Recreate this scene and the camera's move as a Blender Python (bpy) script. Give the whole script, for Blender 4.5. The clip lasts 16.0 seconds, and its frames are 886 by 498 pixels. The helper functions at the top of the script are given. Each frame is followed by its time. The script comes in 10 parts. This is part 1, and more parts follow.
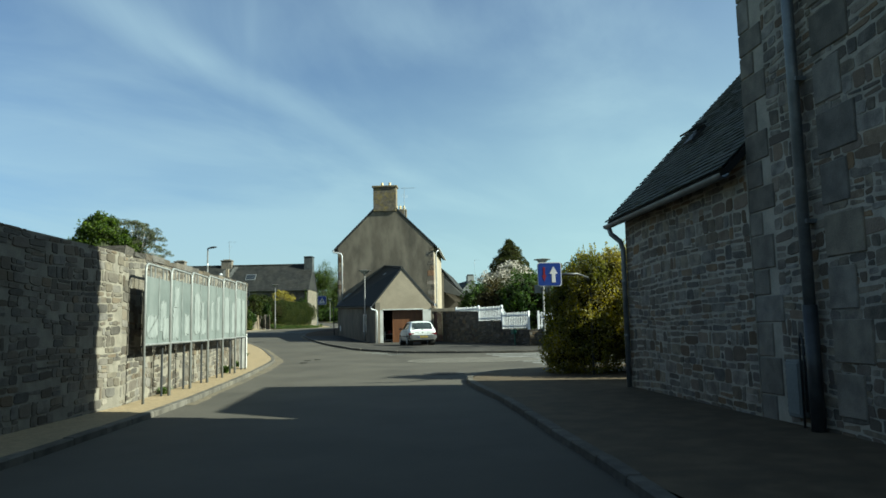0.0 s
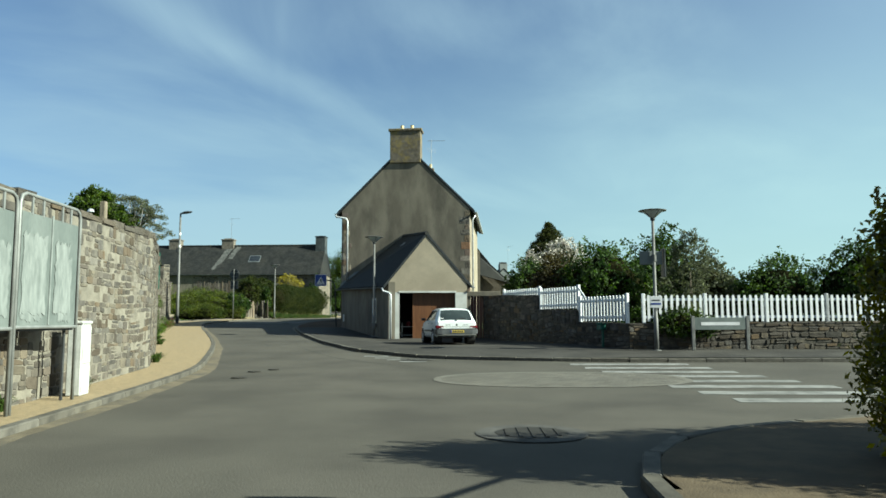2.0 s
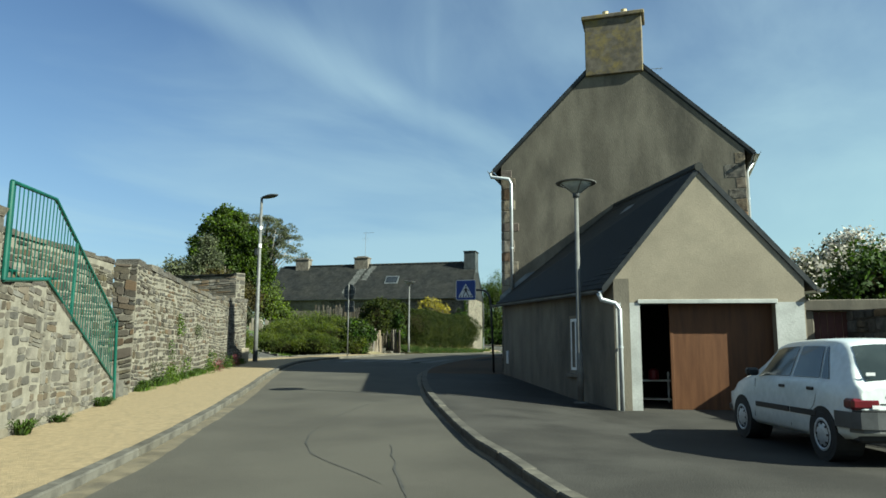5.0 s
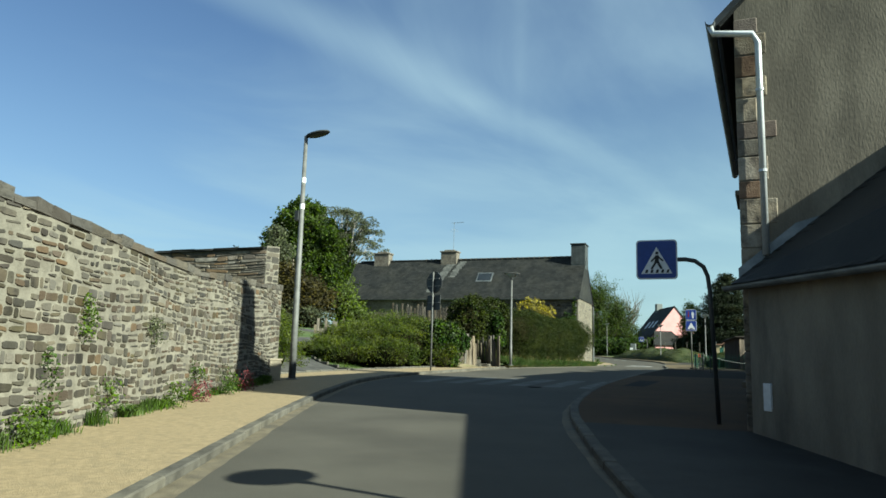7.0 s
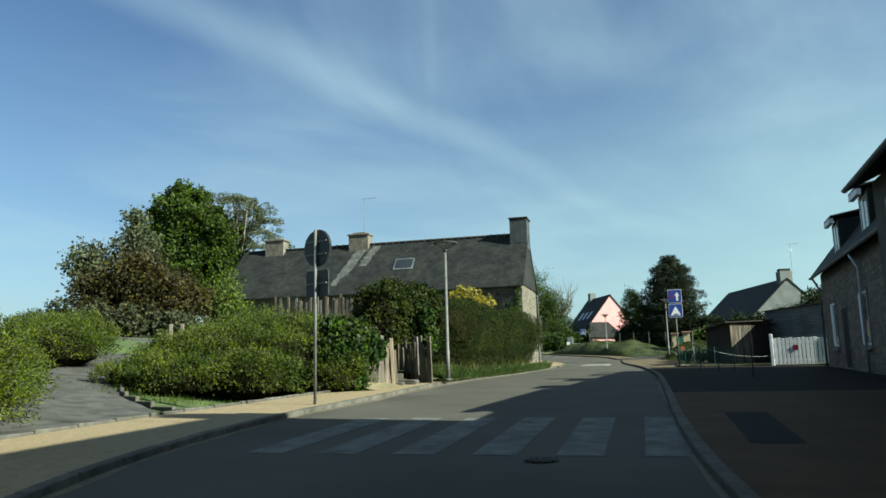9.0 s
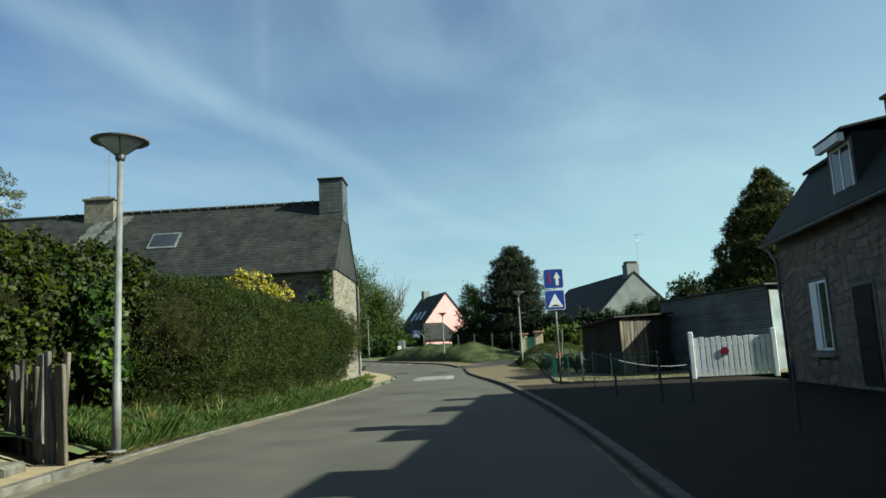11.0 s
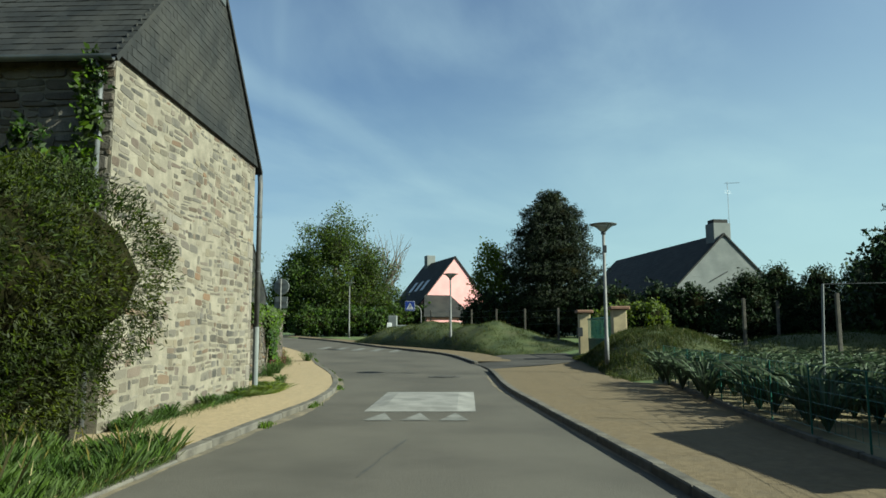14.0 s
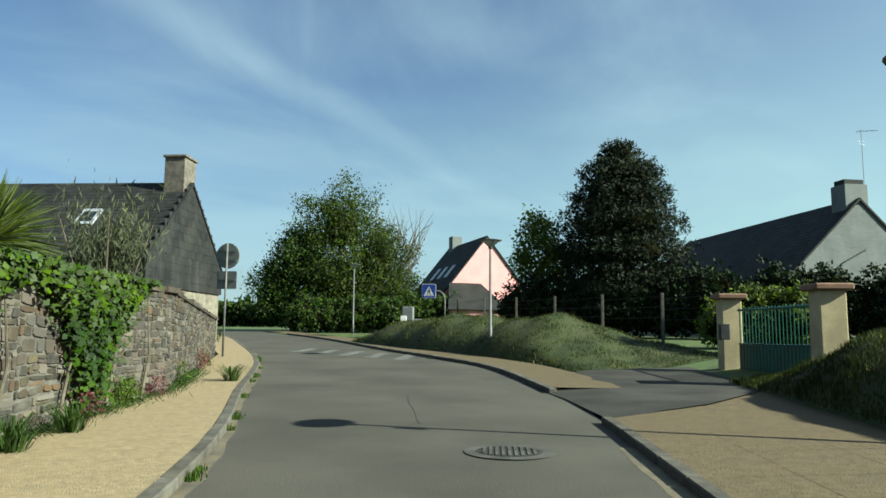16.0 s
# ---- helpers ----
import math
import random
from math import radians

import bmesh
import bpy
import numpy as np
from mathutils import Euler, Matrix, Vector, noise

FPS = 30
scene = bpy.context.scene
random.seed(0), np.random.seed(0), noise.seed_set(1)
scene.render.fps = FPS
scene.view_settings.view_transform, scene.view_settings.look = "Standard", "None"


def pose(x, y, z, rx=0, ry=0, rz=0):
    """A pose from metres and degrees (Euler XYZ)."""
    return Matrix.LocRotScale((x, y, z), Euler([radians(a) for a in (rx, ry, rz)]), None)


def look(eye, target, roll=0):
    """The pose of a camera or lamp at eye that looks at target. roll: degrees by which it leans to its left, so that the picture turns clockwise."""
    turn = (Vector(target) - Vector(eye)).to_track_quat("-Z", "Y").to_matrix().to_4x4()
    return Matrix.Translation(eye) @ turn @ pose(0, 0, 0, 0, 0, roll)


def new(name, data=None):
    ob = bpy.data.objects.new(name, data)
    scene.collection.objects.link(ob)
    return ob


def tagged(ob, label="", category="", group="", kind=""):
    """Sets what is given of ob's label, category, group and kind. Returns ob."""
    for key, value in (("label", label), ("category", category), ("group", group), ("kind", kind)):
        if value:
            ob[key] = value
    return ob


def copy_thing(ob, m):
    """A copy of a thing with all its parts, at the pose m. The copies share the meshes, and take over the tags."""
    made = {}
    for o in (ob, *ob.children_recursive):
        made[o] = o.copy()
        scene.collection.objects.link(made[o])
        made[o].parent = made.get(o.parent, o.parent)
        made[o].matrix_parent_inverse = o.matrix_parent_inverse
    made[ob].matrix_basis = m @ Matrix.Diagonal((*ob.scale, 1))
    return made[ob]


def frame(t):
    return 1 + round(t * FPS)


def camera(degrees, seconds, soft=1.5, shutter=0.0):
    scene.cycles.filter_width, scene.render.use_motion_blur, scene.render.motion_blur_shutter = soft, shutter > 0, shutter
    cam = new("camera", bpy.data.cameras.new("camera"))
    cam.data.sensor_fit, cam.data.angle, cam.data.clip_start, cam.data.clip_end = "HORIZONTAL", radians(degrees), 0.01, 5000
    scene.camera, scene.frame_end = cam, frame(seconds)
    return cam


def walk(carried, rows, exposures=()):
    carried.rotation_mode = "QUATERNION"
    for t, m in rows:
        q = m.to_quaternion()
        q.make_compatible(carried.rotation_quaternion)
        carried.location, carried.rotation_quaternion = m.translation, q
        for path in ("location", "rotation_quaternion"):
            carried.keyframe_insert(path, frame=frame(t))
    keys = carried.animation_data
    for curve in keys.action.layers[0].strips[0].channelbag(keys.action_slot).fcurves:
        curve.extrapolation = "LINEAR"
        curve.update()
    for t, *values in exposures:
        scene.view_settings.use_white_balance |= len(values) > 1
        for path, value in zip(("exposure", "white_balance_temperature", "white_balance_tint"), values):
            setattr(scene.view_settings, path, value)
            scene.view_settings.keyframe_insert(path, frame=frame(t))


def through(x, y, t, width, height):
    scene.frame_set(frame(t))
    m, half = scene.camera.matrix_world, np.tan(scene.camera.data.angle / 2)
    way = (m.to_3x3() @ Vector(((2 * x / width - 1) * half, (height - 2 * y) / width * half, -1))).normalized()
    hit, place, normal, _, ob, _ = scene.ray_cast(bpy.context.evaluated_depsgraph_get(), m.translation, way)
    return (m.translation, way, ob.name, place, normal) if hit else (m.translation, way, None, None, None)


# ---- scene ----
import functools

cam = camera(63.4, 16.0, soft=1.6)
METRES, EYE = 105.0, 1.42
ROWS = [
    (0.0, 0.0, 0.0, 0.0, 0.13, 6.25, 1.18),
    (0.5, -0.0013, 0.03, -0.0003, 0.63, 5.97, 0.64),
    (1.0, -0.0029, 0.0639, -0.0005, 1.18, 5.94, 0.32),
    (1.5, -0.0047, 0.0961, -0.0007, 1.66, 5.83, 0.24),
    (2.0, -0.0071, 0.1302, -0.001, 2.12, 5.74, 0.19),
    (2.5, -0.0102, 0.1601, -0.0011, 2.78, 5.82, 0.28),
    (3.0, -0.0145, 0.1916, -0.0011, 3.93, 5.97, -0.13),
    (3.5, -0.0195, 0.2195, -0.0004, 6.16, 6.57, -0.17),
    (4.0, -0.0256, 0.248, 0.0001, 9.48, 7.48, -0.11),
    (4.5, -0.0321, 0.2734, 0.0008, 11.84, 7.71, -0.04),
    (5.0, -0.0401, 0.2998, 0.0017, 14.19, 8.31, -0.29),
    (7.5, -0.0893, 0.4256, 0.0056, 21.44, 8.73, -1.6),
    (8.0, -0.0998, 0.4537, 0.0067, 21.16, 8.86, -1.11),
    (8.5, -0.108, 0.4805, 0.0075, 19.0, 8.79, -0.25),
    (9.0, -0.1153, 0.5112, 0.0088, 14.76, 8.84, 1.42),
    (9.5, -0.1207, 0.5403, 0.0099, 10.68, 8.79, 1.73),
    (10.0, -0.1243, 0.5732, 0.0109, 6.37, 8.79, 2.95),
    (12.5, -0.1258, 0.7419, 0.0156, -0.6, 8.32, 2.29),
    (13.0, -0.127, 0.7796, 0.0156, 0.26, 7.74, 1.4),
    (13.5, -0.129, 0.814, 0.0155, 1.13, 7.3, 0.58),
    (14.0, -0.1313, 0.8501, 0.0156, 1.94, 7.06, 0.2),
    (14.5, -0.1335, 0.8821, 0.0157, 2.57, 6.84, -0.31),
    (15.0, -0.1359, 0.9166, 0.0158, 3.2, 6.78, -0.59),
    (15.5, -0.138, 0.9477, 0.0161, 3.59, 6.64, -0.64),
    (16.0, -0.1399, 0.9815, 0.0169, 3.77, 6.74, -0.46),
]
walk(cam, [(t, pose(METRES * x, METRES * y, EYE + METRES * z, 90 + pitch, roll, yaw)) for t, x, y, z, yaw, pitch, roll in ROWS],
     exposures=[(0.0, 1.6, 6050, -8), (13.2, 1.6, 6050, -8), (14.5, 1.43, 6050, -8), (15.1, 1.43, 6050, -8), (16.0, 1.62, 6050, -8)])

# ---- sky and sun ----
SUN = Vector((0.843, -0.179, 0.519)).normalized()
world = bpy.data.worlds.new("sky")
scene.world = world
world.use_nodes = True
wn, wl = world.node_tree.nodes, world.node_tree.links
wn.clear()
w_out, w_bg = wn.new("ShaderNodeOutputWorld"), wn.new("ShaderNodeBackground")
w_sky = wn.new("ShaderNodeTexSky")
w_sky.sky_type, w_sky.sun_disc = "NISHITA", False
w_sky.sun_elevation, w_sky.sun_rotation = radians(31.0), radians(102)
w_sky.air_density, w_sky.dust_density, w_sky.ozone_density = 1.0, 1.3, 3.2


def w_math(op, a, b=None):
    k = wn.new("ShaderNodeMath")
    k.operation = op
    for i, v in enumerate((a, b)):
        if isinstance(v, (int, float)):
            k.inputs[i].default_value = v
        elif v is not None:
            wl.new(v, k.inputs[i])
    return k.outputs[0]


def w_range(v, a, b, c=0.0, d=1.0):
    k = wn.new("ShaderNodeMapRange")
    k.interpolation_type = "SMOOTHSTEP"
    for i, q in enumerate((a, b, c, d)):
        k.inputs[i + 1].default_value = q
    wl.new(v, k.inputs[0])
    return k.outputs[0]


def w_blend(fac, a, b, mode="MIX"):
    k = wn.new("ShaderNodeMix")
    k.data_type, k.blend_type = "RGBA", mode
    for name, v in (("Factor", fac), ("A", a), ("B", b)):
        if isinstance(v, tuple):
            k.inputs[name].default_value = (*v, 1)
        elif isinstance(v, (int, float)):
            k.inputs[name].default_value = v
        else:
            wl.new(v, k.inputs[name])
    return k.outputs["Result"]


# high cirrus on a flat layer: streaks that all run one way and draw together towards the horizon
w_co, w_sep = wn.new("ShaderNodeTexCoord"), wn.new("ShaderNodeSeparateXYZ")
wl.new(w_co.outputs["Generated"], w_sep.inputs[0])
w_deep = w_math("ADD", w_math("MAXIMUM", w_sep.outputs["Z"], 0.0), 0.09)
w_px, w_py = w_math("DIVIDE", w_sep.outputs["X"], w_deep), w_math("DIVIDE", w_sep.outputs["Y"], w_deep)
W_CO, W_SI = math.cos(radians(23)), math.sin(radians(23))
w_u = w_math("SUBTRACT", w_math("MULTIPLY", w_px, W_CO), w_math("MULTIPLY", w_py, W_SI))
w_v = w_math("ADD", w_math("MULTIPLY", w_px, W_SI), w_math("MULTIPLY", w_py, W_CO))


def w_noise(ku, kv, shift, detail, rough, bend):
    c, k = wn.new("ShaderNodeCombineXYZ"), wn.new("ShaderNodeTexNoise")
    wl.new(w_math("MULTIPLY", w_u, ku), c.inputs[0])
    wl.new(w_math("MULTIPLY", w_v, kv), c.inputs[1])
    c.inputs[2].default_value = shift
    wl.new(c.outputs[0], k.inputs["Vector"])
    k.inputs["Scale"].default_value, k.inputs["Detail"].default_value = 1.0, detail
    k.inputs["Roughness"].default_value, k.inputs["Distortion"].default_value = rough, bend
    return k.outputs["Fac"]


w_wisp, w_veil, w_wave = w_noise(0.95, 0.5, 3.1, 7.0, 0.55, 0.7), w_noise(0.36, 0.5, 8.4, 3.0, 0.5, 0.3), w_noise(0.7, 0.9, 1.7, 4.0, 0.6, 0.0)
w_cloud = w_range(w_math("ADD", w_math("MULTIPLY", w_wisp, 0.55), w_math("MULTIPLY", w_veil, 0.45)), 0.42, 0.64, 0.0, 0.5)
# one long broad streak, and one thin old trail
w_off = w_math("ABSOLUTE", w_math("ADD", w_math("ADD", w_u, 1.43), w_math("MULTIPLY", w_math("SUBTRACT", w_wave, 0.5), 0.16)))
w_long = w_math("MULTIPLY", w_range(w_off, 0.15, 0.0), w_range(w_v, 4.2, 1.6, 0.0, 0.3))
w_thin = w_math("ABSOLUTE", w_math("ADD", w_math("MULTIPLY", w_px, 0.965), w_math("MULTIPLY", w_py, 0.262)))
w_trail = w_math("MULTIPLY", w_range(w_thin, 0.03, 0.0), w_range(w_py, 3.2, 1.6, 0.0, 0.05))
w_east = w_range(w_sep.outputs["X"], -0.2, 0.6, 0.0, 0.34)
w_fac = w_math("MINIMUM", w_math("ADD", w_math("ADD", w_cloud, w_east), w_math("ADD", w_long, w_trail)), 0.85)
# thin haze low down that thickens towards the sun
w_low = w_math("MULTIPLY", w_range(w_sep.outputs["Z"], 0.46, 0.02), w_range(w_sep.outputs["X"], -0.6, 0.5, 0.2, 0.72))
w_clear = w_blend(1.0, w_sky.outputs["Color"], (1.0, 0.95, 1.03), "MULTIPLY")
w_all = w_blend(w_low, w_blend(w_fac, w_clear, (4.05, 5.1, 6.05)), (4.8, 6.5, 6.6))
wl.new(w_all, w_bg.inputs["Color"])
w_bg.inputs["Strength"].default_value = 0.042
wl.new(w_bg.outputs[0], w_out.inputs["Surface"])
sun = new("sun", bpy.data.lights.new("sun", "SUN"))
sun.data.energy, sun.data.angle, sun.data.color = 5.0, radians(0.5), (1.0, 0.93, 0.8)
sun.matrix_world = look(SUN * 100, (0, 0, 0))

# ---- materials ----
def mat(name, a, b, scale=4.0, rough=0.85, bump=0.3, fine=40.0, metal=0.0, spread=0.0, c=None, c_scale=0.6, c_amount=0.5, coord="Object", stretch=(1, 1, 1), tone=0.0, spec=0.3, tint=None, mate=None, mate_share=0.5):
    """A surface that wavers between two colours at one scale, with a finer grain as relief; c: stains at a larger scale;
    spread: how far each loose piece differs by Object Info's random, tone: the same by mesh island; mate: the colour of a share of the pieces."""
    m = bpy.data.materials.new(name)
    m.use_nodes = True
    n, l = m.node_tree.nodes, m.node_tree.links
    bs = n["Principled BSDF"]
    bs.inputs["Metallic"].default_value = metal
    bs.inputs["Specular IOR Level"].default_value = spec
    co, mp = n.new("ShaderNodeTexCoord"), n.new("ShaderNodeMapping")
    mp.inputs["Scale"].default_value = stretch
    l.new(co.outputs[coord], mp.inputs["Vector"])
    n1, n2 = n.new("ShaderNodeTexNoise"), n.new("ShaderNodeTexNoise")
    n1.inputs["Scale"].default_value, n1.inputs["Detail"].default_value = scale, 6
    n2.inputs["Scale"].default_value, n2.inputs["Detail"].default_value = fine, 3
    for k in (n1, n2):
        l.new(mp.outputs["Vector"], k.inputs["Vector"])
    r1 = n.new("ShaderNodeValToRGB")
    r1.color_ramp.elements[0].position, r1.color_ramp.elements[1].position = 0.36, 0.64
    r1.color_ramp.elements[0].color, r1.color_ramp.elements[1].color = (*a, 1), (*b, 1)
    l.new(n1.outputs["Fac"], r1.inputs["Fac"])
    colour = r1.outputs["Color"]
    if c:
        n3, r3, x3 = n.new("ShaderNodeTexNoise"), n.new("ShaderNodeValToRGB"), n.new("ShaderNodeMix")
        n3.inputs["Scale"].default_value, n3.inputs["Detail"].default_value = c_scale, 5
        n3.inputs["Roughness"].default_value = 0.65
        l.new(mp.outputs["Vector"], n3.inputs["Vector"])
        r3.color_ramp.elements[0].position, r3.color_ramp.elements[1].position = 0.48, 0.68
        r3.color_ramp.elements[1].color = (c_amount, c_amount, c_amount, 1)
        l.new(n3.outputs["Fac"], r3.inputs["Fac"])
        x3.data_type = "RGBA"
        x3.inputs["B"].default_value = (*c, 1)
        l.new(r3.outputs["Color"], x3.inputs["Factor"])
        l.new(colour, x3.inputs["A"])
        colour = x3.outputs["Result"]
    if tint:
        ti, tf, tm_, tr_, tx = n.new("ShaderNodeObjectInfo" if spread else "ShaderNodeNewGeometry"), n.new("ShaderNodeMath"), n.new("ShaderNodeMath"), n.new("ShaderNodeMapRange"), n.new("ShaderNodeMix")
        tf.operation, tf.inputs[1].default_value, tm_.operation = "MULTIPLY", 13.7, "FRACT"
        l.new(ti.outputs["Random" if spread else "Random Per Island"], tf.inputs[0])
        l.new(tf.outputs[0], tm_.inputs[0])
        tr_.inputs["From Min"].default_value, tr_.inputs["To Max"].default_value = 0.45, 0.85
        l.new(tm_.outputs[0], tr_.inputs["Value"])
        tx.data_type = "RGBA"
        tx.inputs["B"].default_value = (*tint, 1)
        l.new(tr_.outputs["Result"], tx.inputs["Factor"])
        l.new(colour, tx.inputs["A"])
        colour = tx.outputs["Result"]
    if mate:
        ti, tf, tm_, tr_, tx = n.new("ShaderNodeObjectInfo" if spread else "ShaderNodeNewGeometry"), n.new("ShaderNodeMath"), n.new("ShaderNodeMath"), n.new("ShaderNodeMapRange"), n.new("ShaderNodeMix")
        tf.operation, tf.inputs[1].default_value, tm_.operation = "MULTIPLY", 31.3, "FRACT"
        l.new(ti.outputs["Random" if spread else "Random Per Island"], tf.inputs[0])
        l.new(tf.outputs[0], tm_.inputs[0])
        tr_.inputs["From Min"].default_value, tr_.inputs["From Max"].default_value = mate_share + 0.12, mate_share - 0.12
        tr_.inputs["To Max"].default_value = 0.85
        l.new(tm_.outputs[0], tr_.inputs["Value"])
        tx.data_type = "RGBA"
        tx.inputs["B"].default_value = (*mate, 1)
        l.new(tr_.outputs["Result"], tx.inputs["Factor"])
        l.new(colour, tx.inputs["A"])
        colour = tx.outputs["Result"]
    # fine speckle
    hs = n.new("ShaderNodeHueSaturation")
    mr = n.new("ShaderNodeMapRange")
    mr.inputs["To Min"].default_value, mr.inputs["To Max"].default_value = 0.8, 1.2
    l.new(n2.outputs["Fac"], mr.inputs["Value"])
    value = mr.outputs["Result"]
    for amount, node, out in ((spread, "ShaderNodeObjectInfo", "Random"), (tone, "ShaderNodeNewGeometry", "Random Per Island")):
        if amount:
            oi, m2, mu = n.new(node), n.new("ShaderNodeMapRange"), n.new("ShaderNodeMath")
            m2.inputs["To Min"].default_value, m2.inputs["To Max"].default_value = 1 - amount, 1 + amount
            mu.operation = "MULTIPLY"
            l.new(oi.outputs[out], m2.inputs["Value"])
            l.new(value, mu.inputs[0])
            l.new(m2.outputs["Result"], mu.inputs[1])
            value = mu.outputs[0]
            sh, wv = n.new("ShaderNodeMapRange"), n.new("ShaderNodeMath")
            wv.operation = "FRACT"
            k7 = n.new("ShaderNodeMath")
            k7.operation, k7.inputs[1].default_value = "MULTIPLY", 7.31
            l.new(oi.outputs[out], k7.inputs[0])
            l.new(k7.outputs[0], wv.inputs[0])
            sh.inputs["To Min"].default_value, sh.inputs["To Max"].default_value = 1 - amount * 0.9, 1 + amount * 0.9
            l.new(wv.outputs[0], sh.inputs["Value"])
            l.new(sh.outputs["Result"], hs.inputs["Saturation"])
    l.new(colour, hs.inputs["Color"])
    l.new(value, hs.inputs["Value"])
    l.new(hs.outputs["Color"], bs.inputs["Base Color"])
    rr = n.new("ShaderNodeMapRange")
    rr.inputs["To Min"].default_value, rr.inputs["To Max"].default_value = max(0.02, rough - 0.12), min(1, rough + 0.1)
    l.new(n1.outputs["Fac"], rr.inputs["Value"])
    l.new(rr.outputs["Result"], bs.inputs["Roughness"])
    if bump:
        bp = n.new("ShaderNodeBump")
        bp.inputs["Strength"].default_value, bp.inputs["Distance"].default_value = bump, 0.01
        l.new(n2.outputs["Fac"], bp.inputs["Height"])
        l.new(bp.outputs["Normal"], bs.inputs["Normal"])
    return m


def leaf_mat(name, a, b, through=0.35, tone=0.35):
    m = mat(name, a, b, scale=1.2, rough=0.7, bump=0.0, fine=6.0, tone=tone, coord="Object", spec=0.12)
    n, l = m.node_tree.nodes, m.node_tree.links
    bs, out, tr, mx = n["Principled BSDF"], n["Material Output"], n.new("ShaderNodeBsdfTranslucent"), n.new("ShaderNodeMixShader")
    src = bs.inputs["Base Color"].links[0].from_socket
    l.new(src, tr.inputs["Color"])
    mx.inputs["Fac"].default_value = through
    l.new(bs.outputs[0], mx.inputs[1])
    l.new(tr.outputs[0], mx.inputs[2])
    l.new(mx.outputs[0], out.inputs["Surface"])
    return m


M_ASPHALT = mat("asphalt", (0.04989, 0.0464, 0.03941), (0.06784, 0.06335, 0.05337), scale=0.5, fine=60, bump=0.5, c=(0.07781, 0.07183, 0.06085), c_scale=0.35, c_amount=0.55, spec=0.12)
M_ASPHALT2 = mat("grey_footway_asphalt", (0.0309, 0.02918, 0.02661), (0.04463, 0.04205, 0.03776), scale=0.8, fine=50, bump=0.5, c=(0.06179, 0.05921, 0.05406), c_scale=0.4, c_amount=0.4, spec=0.1)
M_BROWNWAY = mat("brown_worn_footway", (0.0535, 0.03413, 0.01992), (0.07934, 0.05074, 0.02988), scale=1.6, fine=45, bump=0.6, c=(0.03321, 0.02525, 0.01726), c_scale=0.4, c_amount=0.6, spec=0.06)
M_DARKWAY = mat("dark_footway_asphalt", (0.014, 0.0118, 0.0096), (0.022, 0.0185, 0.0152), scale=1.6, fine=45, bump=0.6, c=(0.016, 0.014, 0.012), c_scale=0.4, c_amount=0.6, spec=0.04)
M_BROWNWAY2 = mat("sandy_brown_footway", (0.062, 0.048, 0.032), (0.092, 0.072, 0.048), scale=3, fine=45, bump=0.7, c=(0.045, 0.038, 0.028), c_scale=1.2, c_amount=0.6, spec=0.1)
M_PAINT_F = mat("faded_road_paint", (0.088, 0.088, 0.082), (0.138, 0.138, 0.13), scale=3, fine=30, bump=0.4, c=(0.055, 0.053, 0.048), c_scale=2.0, c_amount=0.9, spec=0.12)
M_SAND = mat("sandy_footway", (0.185, 0.142, 0.082), (0.245, 0.19, 0.112), scale=14, fine=60, bump=0.9, c=(0.14, 0.112, 0.07), c_scale=6, c_amount=0.6)
M_SAND_R = mat("worn_sandy_footway", (0.081, 0.06255, 0.03735), (0.1134, 0.08865, 0.05445), scale=12, fine=60, bump=0.9, c=(0.0765, 0.063, 0.0432), c_scale=3, c_amount=0.6, spec=0.12)
M_DUST = mat("sandy_road_dust", (0.075, 0.063, 0.043), (0.125, 0.104, 0.07), scale=4, fine=60, bump=0.6, c=(0.058, 0.053, 0.044), c_scale=1.3, c_amount=0.8)
M_KERB = mat("granite_kerb", (0.0558, 0.0522, 0.045), (0.0945, 0.0882, 0.0747), scale=6, fine=60, bump=0.4, spread=0.18, spec=0.12)
M_PAINT = mat("worn_road_paint", (0.12, 0.12, 0.113), (0.19, 0.19, 0.18), scale=3, fine=30, bump=0.3, c=(0.07, 0.068, 0.063), c_scale=2.5, c_amount=0.85)
M_GRASS_G = mat("grassy_ground", (0.035, 0.06, 0.015), (0.07, 0.1, 0.03), scale=1.2, fine=25, bump=0.9, c=(0.085, 0.075, 0.04), c_scale=0.7, c_amount=0.6)
M_MORTAR = mat("lime_mortar", (0.06804, 0.06224, 0.05267), (0.1134, 0.1035, 0.08755), scale=5, fine=40, bump=0.9, c=(0.0504, 0.04608, 0.03744), c_scale=1.6, c_amount=0.7)
M_MORTAR_W = mat("pale_lime_mortar", (0.12, 0.1096, 0.088), (0.18, 0.1656, 0.1344), scale=5, fine=40, bump=0.9, c=(0.104, 0.096, 0.08), c_scale=1.1, c_amount=0.6)
M_MORTAR_D = mat("grey_mortar", (0.2, 0.187, 0.155), (0.29, 0.266, 0.22), scale=3, fine=40, bump=0.6)
M_STONE = mat("rubble_stone", (0.0519, 0.04656, 0.03892), (0.0954, 0.08624, 0.07174), scale=7, fine=40, bump=1.0, tone=0.38, c=(0.1526, 0.1389, 0.113), c_scale=1.1, c_amount=0.75, tint=(0.0725, 0.05648, 0.03969))
M_STONE_P = mat("rubble_stone_piece", (0.0519, 0.04656, 0.03892), (0.0954, 0.08624, 0.07174), scale=7, fine=40, bump=1.0, spread=0.38, c=(0.1526, 0.1389, 0.113), c_scale=1.1, c_amount=0.75, tint=(0.0725, 0.05648, 0.03969))
